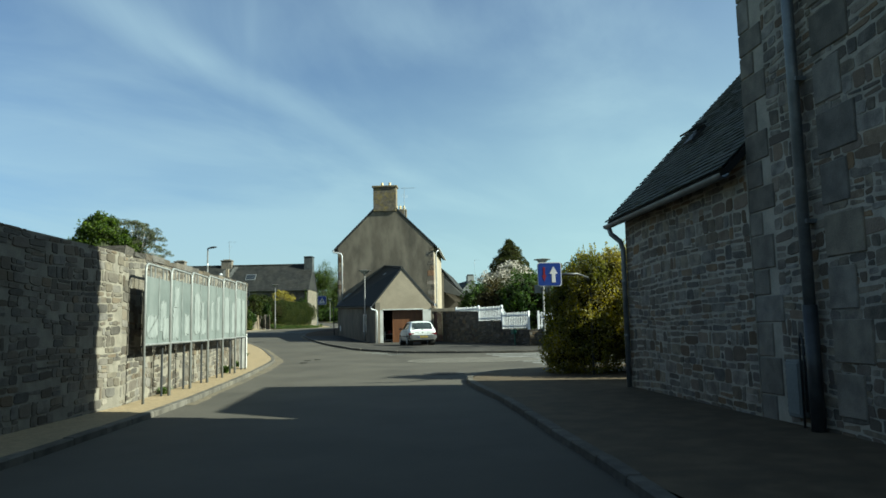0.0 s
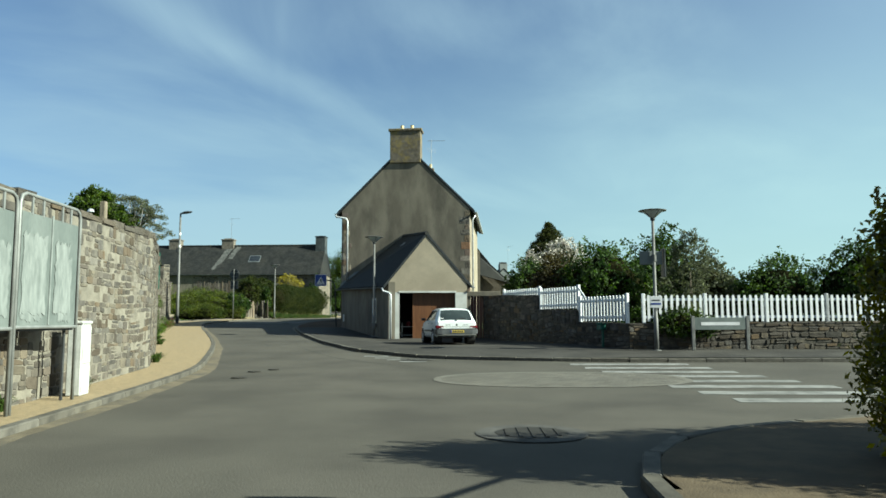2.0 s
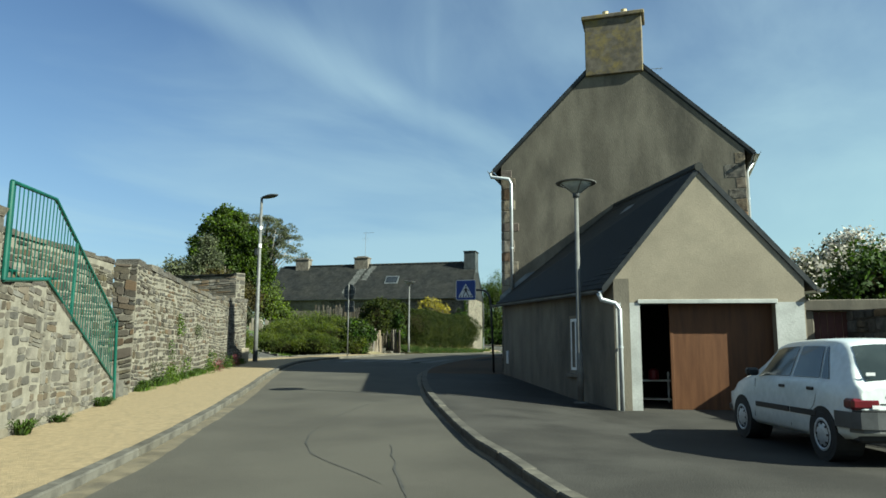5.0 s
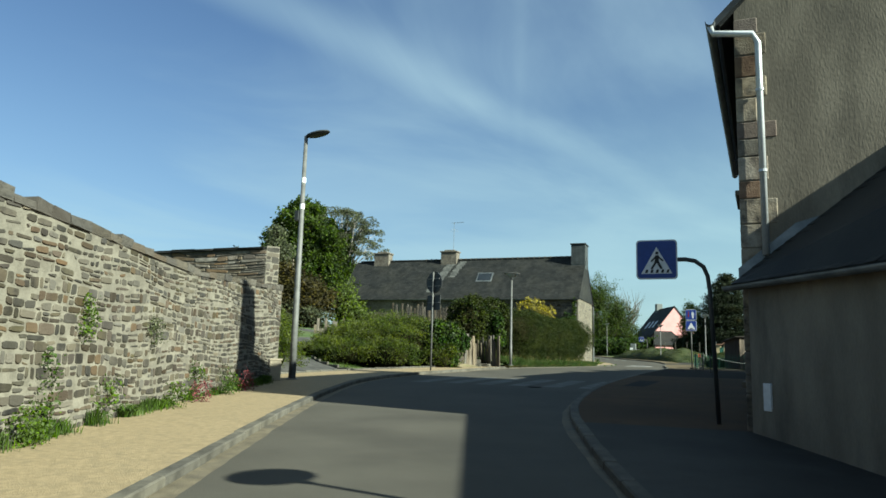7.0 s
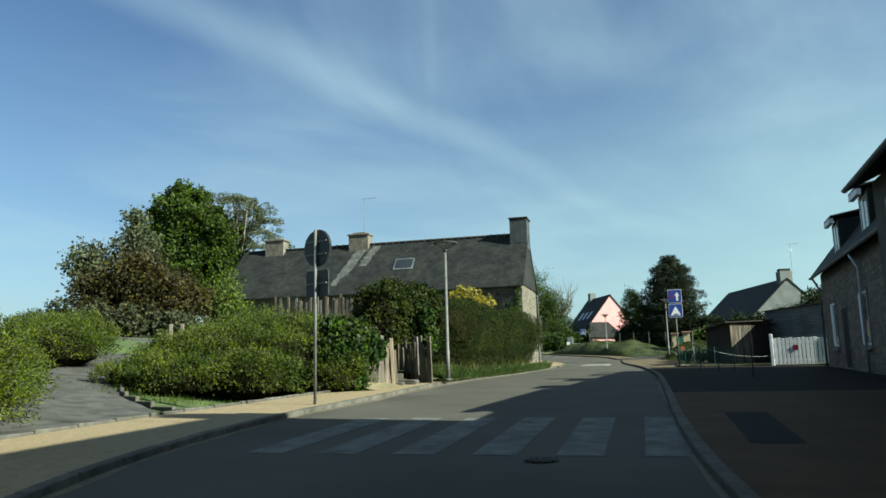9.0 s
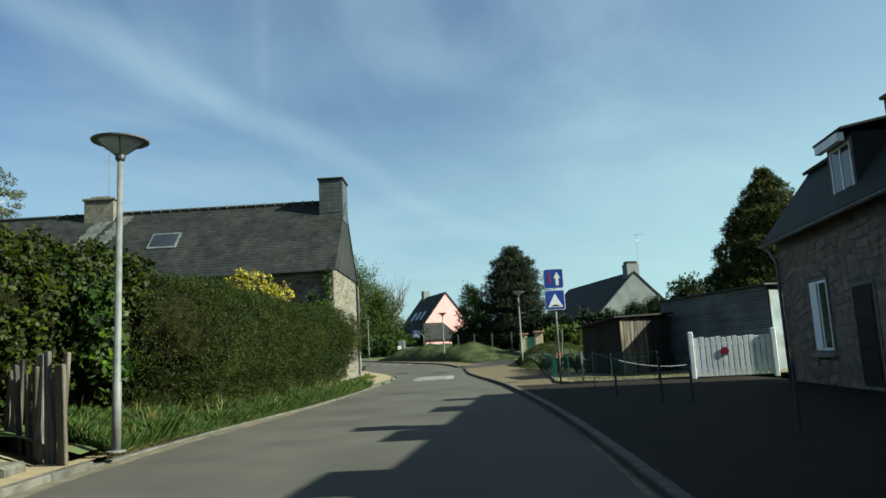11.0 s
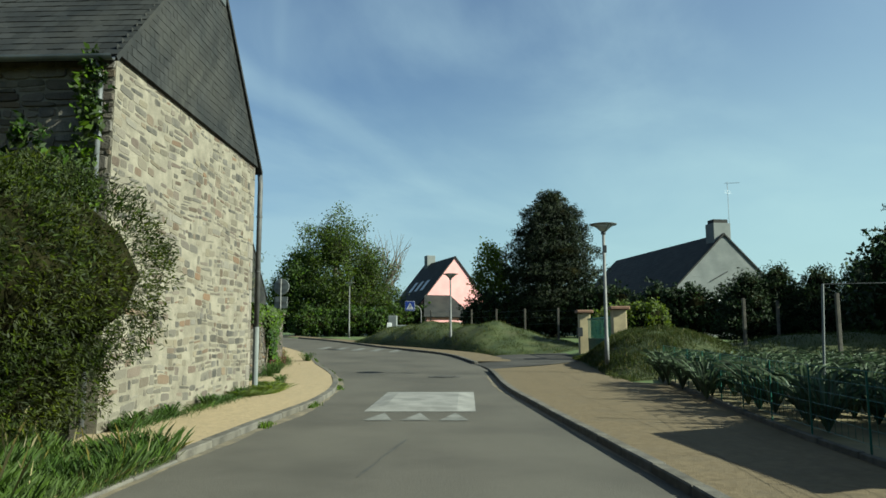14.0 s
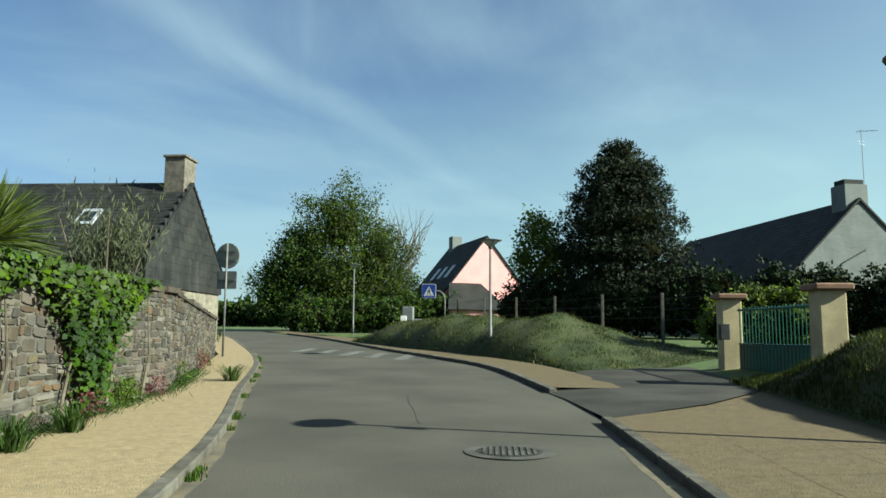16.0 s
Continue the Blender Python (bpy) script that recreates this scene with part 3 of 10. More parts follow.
footway("pavement_far", [v * 0.5 for v in range(236, 312)], lambda y: road_edge(y, False) + 0.07, lambda y: road_edge(y, False) + 1.6, M_SAND_R, "narrow sandy footway under the grass mound", 2)

# driveway to the green gate
DRIVE = [(-12.95, 113.6), (-13.3, 116.5), (-13.95, 119.6), (-12.3, 122.3), (-9.0, 124.0), (-6.9, 119.2), (-9.2, 118.0), (-11.1, 115.4)]
bm = bmesh.new()
bm.faces.new([bm.verts.new((x, y, 0)) for x, y in DRIVE])
bmesh.ops.triangulate(bm, faces=bm.faces[:])
bmesh.ops.subdivide_edges(bm, edges=bm.edges[:], cuts=3, use_grid_fill=True)
for v in bm.verts:
    v.co.z = h(v.co.y) + 0.015 + 0.09 * min(1, max(0, (v.co.x + 13.4) / 1.2))
bmesh.ops.recalc_face_normals(bm, faces=bm.faces)
for f in bm.faces:
    if f.normal.z < 0:
        f.normal_flip()
tagged(part("pavement_driveway", bm, M_ASPHALT2), "asphalt driveway apron leading to a green gate", "pavement", kind="structure")

corner_s = [(-12.93, 112.95), (-12.97, 113.62), (-11.1, 115.38), (-9.2, 117.98), (-6.9, 119.15), (-5.0, 113.5), (-5.0, 112.95)]
bm = bmesh.new()
bm.faces.new([bm.verts.new((x, y, h(y) + UP - 0.002)) for x, y in corner_s])
bmesh.ops.recalc_face_normals(bm, faces=bm.faces)
tagged(part("pavement_mound_foot", bm, M_SAND_R), "ochre sandy footway at the foot of the mound", "pavement", kind="structure")

# kerbs, stone by stone
bm = bmesh.new()
box(bm, -0.496, -0.08, -0.15, 0.496, 0.08, 0.1, bevel=0.016)
for name, line, label in (("kerb_left", LINE_L, "worn pale granite kerb stones along the sandy footway"), ("kerb_corner", LINE_R, "worn granite kerb stones round the corner"), ("kerb_right", LINE_G, "worn granite kerb stones along the houses")):
    rig = thing(name, label, "kerb", kind="structure")
    first = None
    for x, y, a in along(line, 1.0):
        if y < -12 or y > 150 or x > 20 or (name == "kerb_right" and 113.4 < y < 117.6):
            continue
        z = h(y) - (0.065 if name == "kerb_left" and 77 < y < 97.5 else 0)
        slope = math.degrees(math.atan((h(y + 0.5) - h(y - 0.5)) * math.sin(a)))
        m = Matrix.Translation((x, y, z + random.uniform(-0.006, 0.004))) @ Euler((0, -radians(slope), a + random.uniform(-0.01, 0.01)), "XYZ").to_matrix().to_4x4()
        if first is None:
            first = part("kerb_stone", bm.copy(), M_KERB, rig)
            first.matrix_basis = m
        else:
            share(first, m)
bm.free()

# ---- masonry ----
def clip_half(poly, px, py, nx, ny):
    """The part of a convex polygon on the side of (px, py) against the normal (nx, ny)."""
    out = []
    m = len(poly)
    ds = [(x - px) * nx + (y - py) * ny for x, y in poly]
    for i in range(m):
        (x0, y0), (x1, y1), d0, d1 = poly[i], poly[(i + 1) % m], ds[i], ds[(i + 1) % m]
        if d0 <= 0:
            out.append((x0, y0))
        if (d0 < 0 < d1) or (d1 < 0 < d0):
            f = d0 / (d0 - d1)
            out.append((x0 + (x1 - x0) * f, y0 + (y1 - y0) * f))
    return out


def rubble(parent, a, b, z0, z1, materials, size=(0.3, 0.15), gap=0.022, proud=0.028, near=None, seed=1, holes=(), most=300, bare=0.0):
    """Roughly coursed rubble on the face of a wall that runs from a to b and looks to the right of that way, with uneven beds and
    knocked-off corners; z0, z1: foot and top by the distance.
    near: the stretch whose stones are objects of their own; the others are joined; bare: the share that the mortar covers."""
    rng = random.Random(seed)
    a, b = Vector((*a, 0)), Vector((*b, 0))
    length = (b - a).length
    u = (b - a).normalized()
    n = Vector((u.y, -u.x, 0))
    low, top = min(z0(0), z0(length)), max(z1(0), z1(length))
    w, hh = size[0] * 0.95, size[1] * 1.0
    gap = gap + 0.008
    waves = [(rng.uniform(0.25, 0.5) * hh, rng.uniform(0.9, 2.6), rng.uniform(0, 6.3)) for _ in range(3)]

    def sway(x, r):
        """How the bed joints rise and fall along the wall."""
        return sum(a_ * math.sin(x * f_ + p_ + r * 0.35) for a_, f_, p_ in waves) * 0.6

    cells, z_, r = [], low - hh * 1.5, 0
    while z_ < top + hh:
        c_h = hh * rng.choice((0.6, 0.8, 1.0, 1.0, 1.25, 1.5))
        x_ = -w * rng.random()
        while x_ < length + w:
            c_w = w * rng.choice((0.5, 0.7, 0.9, 1.1, 1.4, 1.8)) * rng.uniform(0.85, 1.15)
            cuts = [(z_, z_ + c_h)]
            if rng.random() < 0.3 and c_h > 0.9 * hh:
                f_ = rng.uniform(0.35, 0.65)
                cuts = [(z_, z_ + c_h * f_), (z_ + c_h * f_, z_ + c_h)]
            for b0, b1 in cuts:
                g = gap * rng.uniform(0.5, 1.4) * 0.5
                j_ = lambda q: rng.uniform(-q, q)
                xs_ = (x_ + g, x_ + c_w - g)
                quad = [(xs_[0] + j_(0.06 * w), b0 + g + sway(xs_[0], r) + j_(0.1 * hh)), (xs_[1] + j_(0.06 * w), b0 + g + sway(xs_[1], r) + j_(0.1 * hh)),
                        (xs_[1] + j_(0.09 * w), b1 - g + sway(xs_[1], r) + j_(0.13 * hh)), (xs_[0] + j_(0.09 * w), b1 - g + sway(xs_[0], r) + j_(0.13 * hh))]
                cells.append(quad)
            x_ += c_w
        z_ += c_h
        r += 1
    JV, JF, count = [], [], 0
    for quad in cells:
        d_ = proud * rng.uniform(0.4, 1.4)
        tilt = rng.uniform(-0.2, 0.2)
        ring_j = [rng.uniform(0.05, 0.25) for _ in range(24)]
        poly = clip_half(clip_half(quad, 0.01, 0, -1, 0), length - 0.01, 0, 1, 0)
        if len(poly) < 3:
            continue
        s, z = sum(p[0] for p in poly) / len(poly), sum(p[1] for p in poly) / len(poly)
        sc = min(max(s, 0), length)
        t0, t1 = z1(max(sc - 0.2, 0)), z1(min(sc + 0.2, length))
        f0, f1 = z0(max(sc - 0.2, 0)), z0(min(sc + 0.2, length))
        poly = clip_half(poly, sc, (t0 + t1) / 2 - 0.01, (t0 - t1) / 0.4, 1.0)
        poly = clip_half(poly, sc, (f0 + f1) / 2, (f1 - f0) / 0.4, -1.0) if len(poly) > 2 else poly
        for x0, y0, x1, y1 in holes:
            if len(poly) < 3:
                break
            gaps = [(x0 - s, x0 - 0.03, 0, 1, 0), (s - x1, x1 + 0.03, 0, -1, 0), (y0 - z, 0, y0 - 0.03, 0, 1), (z - y1, 0, y1 + 0.03, 0, -1)]
            best = max(gaps)
            poly = clip_half(poly, best[1], best[2], best[3], best[4])
        if len(poly) < 3 or (bare and rng.random() < bare):
            continue
        xs, ys = [p[0] for p in poly], [p[1] for p in poly]
        if max(xs) - min(xs) < 0.05 or max(ys) - min(ys) < 0.035:
            continue
        m = len(poly)
        ring = []
        for i in range(m):
            p, q, o = poly[i - 1], poly[i], poly[(i + 1) % m]
            j0, j1 = ring_j[(2 * i) % 24], ring_j[(2 * i + 1) % 24]
            ring += [(q[0] + (p[0] - q[0]) * j0, q[1] + (p[1] - q[1]) * j0), (q[0] + (o[0] - q[0]) * j1, q[1] + (o[1] - q[1]) * j1)]
        m = len(ring)
        cx, cy = sum(p[0] for p in ring) / m, sum(p[1] for p in ring) / m
        V = []
        for inset, out in ((1.0, -0.35), (0.985, 0.7), (0.92, 1.0)):
            for x, y in ring:
                px, py = cx + (x - cx) * inset, cy + (y - cy) * inset
                q = a + u * px + n * (d_ * (out + (tilt * (y - cy) / hh if out > 0 else 0)))
                V.append((q.x, q.y, py))
        F = [(i + l * m, (i + 1) % m + l * m, (i + 1) % m + (l + 1) * m, i + (l + 1) * m) for l in (0, 1) for i in range(m)] + [tuple(range(2 * m, 3 * m))]
        if near and near[0] <= cx <= near[1] and count < most:
            count += 1
            me = bpy.data.meshes.new("stone")
            me.from_pydata(V, [], F)
            me.materials.append(materials[1])
            ob = bpy.data.objects.new("stone", me)
            scene.collection.objects.link(ob)
            ob.parent = parent
            ob.matrix_parent_inverse = parent.matrix_world.inverted()
        else:
            base = len(JV)
            JV += V
            JF += [tuple(base + i for i in f) for f in F]
    if JV:
        ob = part("stonework", (JV, [], JF), materials[0], parent)
        ob.matrix_parent_inverse = parent.matrix_world.inverted()
        tagged(ob, kind="stuff")


def quoins(parent, x, y, z0, z1, ux, uy, long=0.55, short=0.3, height=0.3, seed=3, proud=0.04, material=None):
    """Dressed corner stones up the edge at (x, y); ux, uy: unit plan vectors along the two faces, away from the corner."""
    rng = random.Random(seed)
    z, k = z0, 0
    while z < z1:
        hh = min(height * rng.uniform(0.8, 1.25), z1 - z)
        la, lb = (long, short) if k % 2 else (short, long)
        la, lb = la * rng.uniform(0.85, 1.15), lb * rng.uniform(0.85, 1.15)
        bm = bmesh.new()
        box(bm, -proud, -proud, 0, la, lb, hh - 0.015, bevel=0.012)
        bmesh.ops.transform(bm, matrix=Matrix(((ux[0], uy[0], 0, x), (ux[1], uy[1], 0, y), (0, 0, 1, z), (0, 0, 0, 1))), verts=bm.verts)
        bmesh.ops.recalc_face_normals(bm, faces=bm.faces)
        ob = part("quoin", bm, material or M_QUOIN, parent)
        ob.matrix_parent_inverse = parent.matrix_world.inverted()
        z, k = z + hh, k + 1


def slates(parent, p0, p1, q0, q1, size=0.2, rise=0.16, name="slating", material=None, seed=2, thick=0.006):
    """Overlapping slates over the slope with the eave p0-p1 and the ridge q0-q1 (corners of a quad), joined into one mesh."""
    rng = random.Random(seed)
    p0, p1, q0, q1 = (Vector(v) for v in (p0, p1, q0, q1))
    rows = max(1, round((q0 - p0).length / rise))
    n = (p1 - p0).cross(q0 - p0).normalized()
    JV, JF = [], []
    for r in range(rows):
        f0, f1 = r / rows, (r + 1.0) / rows
        a, b = p0.lerp(q0, f0), p1.lerp(q1, f0)
        c, d = p0.lerp(q0, f1), p1.lerp(q1, f1)
        cols = max(1, round((b - a).length / size))
        shift = 0.5 * (r % 2)
        for k in range(-1, cols + 1):
            s0, s1 = max(0, (k + shift) / cols), min(1, (k + 1 + shift) / cols)
            if s1 - s0 < 0.2 / cols:
                continue
            e = 0.004 / max(0.2, (b - a).length)
            lift = thick * rng.uniform(1.3, 2.2)
            w = rng.uniform(-0.008, 0.008)
            v = [a.lerp(b, s0 + e) + n * lift, a.lerp(b, s1 - e) + n * (lift + w), c.lerp(d, s1 - e) + n * 0.002, c.lerp(d, s0 + e) + n * 0.002, a.lerp(b, s0 + e) - n * 0.004, a.lerp(b, s1 - e) - n * 0.004]
            i = len(JV)
            JV += [tuple(x) for x in v]
            JF += [(i, i + 1, i + 2, i + 3), (i + 4, i + 5, i + 1, i)]
    ob = part(name, (JV, [], JF), material or M_SLATE, parent)
    ob.matrix_parent_inverse = parent.matrix_world.inverted()
    return tagged(ob, kind="stuff")


def wall_core(name, label, line, tops, thick, material, foot=-0.4):
    """The mortared body of a wall along a plan polyline, thick to the left of it, with a top height at each corner."""
    bm = bmesh.new()
    n = len(line)
    offs = []
    for i in range(n):
        a, b = line[max(i - 1, 0)], line[min(i + 1, n - 1)]
        d = (Vector((*b, 0)) - Vector((*a, 0))).normalized()
        offs.append(Vector((-d.y, d.x, 0)) * thick)
    rings = []
    for (x, y), o, t in zip(line, offs, tops):
        f = h(y) + foot
        rings.append([bm.verts.new(v) for v in ((x, y, f), (x, y, t), (x + o.x, y + o.y, t), (x + o.x, y + o.y, f))])
    for r0, r1 in zip(rings, rings[1:]):
        for k in range(4):
            bm.faces.new((r0[k], r0[(k + 1) % 4], r1[(k + 1) % 4], r1[k]))
    bm.faces.new(rings[0])
    bm.faces.new(rings[-1][::-1])
    bmesh.ops.recalc_face_normals(bm, faces=bm.faces)
    ob = part(name, bm, material)
    return tagged(ob, label, "wall", kind="structure")


def coping(parent, line, tops, thick, step=0.55, height=0.09, over=0.06, seed=4, material=None):
    """Rough flat stones along the top of a wall."""
    rng = random.Random(seed)
    material = material or M_STONE_P
    dist = [0.0]
    for (x0, y0), (x1, y1) in zip(line, line[1:]):
        dist.append(dist[-1] + math.hypot(x1 - x0, y1 - y0))
    s = 0.0
    shapes = []
    while s < dist[-1] - 0.1:
        w = min(step * rng.uniform(0.7, 1.4), dist[-1] - s)
        m = s + w / 2
        x, y, z = (float(np.interp(m, dist, [c[i] if i < 2 else c for c in seq])) for i, seq in ((0, line), (1, line), (2, tops)))
        x2, y2 = (float(np.interp(m + 0.05, dist, [c[i] for c in line])) for i in (0, 1))
        z2 = float(np.interp(m + 0.05, dist, tops))
        a = math.atan2(y2 - y, x2 - x)
        pitch = -math.atan2(z2 - z, 0.05)
        hh = height * rng.uniform(0.7, 1.3)
        if len(shapes) < 6:
            bm = bmesh.new()
            box(bm, -0.5, -over, 0, 0.5, thick + over, 1, bevel=0.0)
            for v in bm.verts:
                v.co += Vector((rng.uniform(-0.03, 0.03), rng.uniform(-0.03, 0.03), rng.uniform(-0.12, 0.12) if v.co.z > 0.5 else 0))
            ob = part("coping_stone", bm, material, parent)
            shapes.append(ob)
        else:
            ob = share(rng.choice(shapes), Matrix(), parent)
        ob.matrix_parent_inverse = parent.matrix_world.inverted()
        ob.matrix_basis = Matrix.Translation((x, y, z - 0.01)) @ Euler((0, pitch, a + rng.uniform(-0.03, 0.03))).to_matrix().to_4x4() @ Matrix.Diagonal((w - 0.015, 1, hh, 1))
        s += w


def lin(z_a, z_b, length):
    return lambda s: z_a + (z_b - z_a) * s / length

# ---- walls along the street ----
def wpart(name, bm, material, parent, label="", smooth=False):
    """A part given in world coordinates."""
    ob = part(name, bm, material, parent, label, smooth)
    ob.matrix_parent_inverse = parent.matrix_world.inverted()
    return ob


TOPS_L = [3.1, 2.95, 3.0, 3.1, 3.35, 3.25, 3.3, 2.42, 2.56, 0.95]
wall_left = wall_core("wall_left", "old rubble stone wall with rough coping beside the sandy footway", WALL_L[::-1], TOPS_L[::-1], -0.5, M_MORTAR_W)
for k in range(1, len(WALL_L)):
    a, b = WALL_L[k - 1], WALL_L[k]
    ta, tb = TOPS_L[k - 1], TOPS_L[k]
    if k == 7:
        continue
    if k == 1:
        a, ta = (-6.03, 0.0), 3.06
    d = math.hypot(b[0] - a[0], b[1] - a[1])
    rubble(wall_left, a, b, lin(h(a[1]), h(b[1]), d), lin(ta, tb, d), (M_STONE, M_STONE_P), size=(0.24, 0.135), gap=0.012, proud=0.012, bare=0.2, seed=10 + k, near=(0, 2.2) if k == 2 else (0, d) if k == 9 else None, most=150)
coping(wall_left, [(x - 0.03, y) for x, y in WALL_L[1:7]], TOPS_L[1:7], 0.5, step=0.6, height=0.11, seed=8)
coping(wall_left, [(x - 0.03, y) for x, y in WALL_L[7:]], TOPS_L[7:], 0.4, step=0.5, height=0.07, over=0.02, seed=18)
STAIR = [(-12.9, 38.0), (-13.9, 40.9), (-15.45, 45.35)]
stair_wall = wall_core("wall_stair", "old rubble wall behind the stone steps", STAIR[::-1], [3.6, 3.5, 3.4], -0.45, M_MORTAR_W)
for k in (1, 2):
    a, b = STAIR[k - 1], STAIR[k]
    d = math.hypot(b[0] - a[0], b[1] - a[1])
    rubble(stair_wall, a, b, lambda s: h(44), lambda s: 3.45, (M_PALE, M_PALE_P), size=(0.26, 0.13), gap=0.02, proud=0.02, seed=24 + k)
coping(stair_wall, STAIR, [3.4, 3.5, 3.6], 0.45, step=0.5, height=0.1, over=0.03, seed=19)
TOPS_L2 = [3.6, 3.45, 3.75]
wall_left_2 = wall_core("wall_left_2", "second stretch of rubble stone wall with a taller end pier", WALL_L2[::-1], TOPS_L2[::-1], -0.5, M_MORTAR_W)
for k in (1, 2):
    a, b = WALL_L2[k - 1], WALL_L2[k]
    d = math.hypot(b[0] - a[0], b[1] - a[1])
    rubble(wall_left_2, a, b, lin(h(a[1]), h(b[1]), d), lin(TOPS_L2[k - 1], TOPS_L2[k], d), (M_PALE, M_PALE_P), size=(0.2, 0.115), gap=0.034, proud=0.016, seed=30 + k, near=(2, d), most=150)
a, b = (-15.5, 45.4), (-15.0, 45.6)
rubble(wall_left_2, a, b, lambda s: h(45.5), lambda s: 3.6, (M_PALE, M_PALE_P), size=(0.3, 0.17), seed=37)
coping(wall_left_2, WALL_L2, TOPS_L2, 0.5, step=0.45, height=0.13, over=0.02, seed=9)
# tall back wall that rises above it
back_wall = wall_core("wall_left_back", "taller dark stone wall end with slate capping behind", [(-20.5, 59.3), (-25.6, 58.6)], [4.93, 4.78], -0.45, M_MORTAR)
rubble(back_wall, (-25.6, 58.6), (-20.5, 59.3), lambda s: 1.2, lin(4.77, 4.92, 5.15), (M_SCHIST, M_SCHIST_P), size=(0.4, 0.1), seed=41)
pier = wall_core("wall_left_pier", "pale stone pier at the end of the two walls", [(-20.25, 59.58), (-20.5, 59.3)], [5.03, 5.03], -0.5, M_MORTAR_W)
rubble(pier, (-20.5, 59.3), (-20.25, 59.58), lambda s: 1.2, lambda s: 5.0, (M_PALE, M_PALE_P), size=(0.3, 0.2), proud=0.006, seed=42)
coping(back_wall, [(-25.6, 58.6), (-20.5, 59.3)], [4.78, 4.95], 0.45, step=0.6, height=0.06, over=0.1, seed=10, material=M_SLATE)

# garden wall by the garage, with white pickets
GARDEN = [(-0.1, 46.7), (0.55, 44.4), (1.89, 41.67), (1.9, 41.65), (3.04, 39.33), (3.05, 39.31), (4.3, 36.75), (8, 37.0), (16, 37.7)]
TOPS_G = [2.45, 2.41, 2.31, 1.76, 1.7, 1.28, 1.23, 1.25, 1.3]
garden_wall = wall_core("wall_garden", "low dark schist garden wall stepping down to the side street", GARDEN, TOPS_G, 0.4, M_GARD_M)
for k in range(1, len(GARDEN)):
    if k in (3, 5):
        continue
    a, b = GARDEN[k - 1], GARDEN[k]
    d = math.hypot(b[0] - a[0], b[1] - a[1])
    rubble(garden_wall, a, b, lin(h(a[1]) - 0.12, h(b[1]) - 0.05, d), lin(TOPS_G[k - 1], TOPS_G[k], d), (M_GARD, M_GARD_P), size=(0.3, 0.16), gap=0.03, seed=50 + k, near=(0, d) if k in (4, 6) else None, most=140)

# ---- stone houses at the start ----
M_SLATE_G = mat("greenish_old_slate", (0.02, 0.025, 0.02), (0.042, 0.048, 0.038), scale=3, fine=30, rough=0.75, bump=0.5, tone=0.4, c=(0.06, 0.062, 0.045), c_scale=1.2, c_amount=0.5)
low = thing("stone_cottage", "low schist stone cottage with a dark slate roof and zinc gutter", "house", (3.95, 12.2, 0))
wpart("wall", prism([(3.95, 10.2), (10.2, 10.2), (10.2, 15.4), (3.95, 15.4)], -0.3, 3.75), M_MORTAR_D, low)
wpart("gable", sheet([(3.95, 15.4, 3.7), (7.07, 15.4, 6.95), (10.2, 15.4, 3.7)], 0.4), M_MORTAR_D, low)
rubble(low, (3.95, 15.4), (3.95, 10.2), lambda s: 0.0, lambda s: 3.7, (M_SCHIST, M_SCHIST_P), size=(0.27, 0.15), gap=0.018, proud=0.008, seed=61, near=(0, 4.2), most=220)
rubble(low, (10.2, 15.4), (3.95, 15.4), lambda s: 0.0, lambda s: 3.4, (M_SCHIST, M_SCHIST_P), size=(0.27, 0.15), gap=0.018, proud=0.008, seed=62)
wpart("roof", sheet([(3.7, 15.62, 3.56), (3.7, 10.2, 3.56), (7.07, 10.2, 7.02), (7.07, 15.62, 7.02)][::-1], 0.1), M_SLATE, low)
wpart("roof", sheet([(10.5, 15.62, 3.5), (10.5, 10.2, 3.5), (7.07, 10.2, 7.02), (7.07, 15.62, 7.02)], 0.1), M_SLATE, low)
slates(low, (3.6, 15.66, 3.64), (3.6, 10.2, 3.64), (7.0, 15.66, 7.12), (7.0, 10.2, 7.12), size=0.22, rise=0.13, seed=3, thick=0.012, material=M_SLATE_G)
rf = thing("roof_window", "small dark roof window standing open on the slates", "window", (5.6, 15.0, 5.42), 0)
wpart("window_frame", sheet([(4.95, 14.0, 5.03), (4.95, 14.4, 5.03), (5.25, 14.4, 5.34), (5.25, 14.0, 5.34)], 0.06), M_DARKMETAL, rf)
wpart("sash", sheet([(4.87, 13.98, 5.23), (4.87, 14.42, 5.23), (5.25, 14.42, 5.43), (5.25, 13.98, 5.43)], 0.035), M_DARKMETAL, rf, "raised dark sash")
wpart("pane", sheet([(4.9, 14.03, 5.262), (4.9, 14.37, 5.262), (5.22, 14.37, 5.43), (5.22, 14.03, 5.43)], 0.006), M_PANE, rf)


def gutter_run(parent, p, q, r=0.075, material=None):
    """A half-round gutter from p to q."""
    p, q = Vector(p), Vector(q)
    d = (q - p).normalized()
    s = d.cross(Vector((0, 0, 1))).normalized()
    bm = bmesh.new()
    rings = []
    for c in (p, q):
        rings.append([bm.verts.new(c + s * (rr * math.cos(t)) + Vector((0, 0, -rr * math.sin(t)))) for rr in (r, r - 0.012) for t in [math.pi * k / 8 for k in range(9)]])
    for k in list(range(8)) + list(range(9, 17)):
        bm.faces.new((rings[0][k], rings[0][k + 1], rings[1][k + 1], rings[1][k]))
    for k in (0, 8):
        bm.faces.new((rings[0][k], rings[0][k + 9], rings[1][k + 9], rings[1][k]))
    bmesh.ops.recalc_face_normals(bm, faces=bm.faces)
    return wpart("gutter", bm, material or M_ZINC, parent)


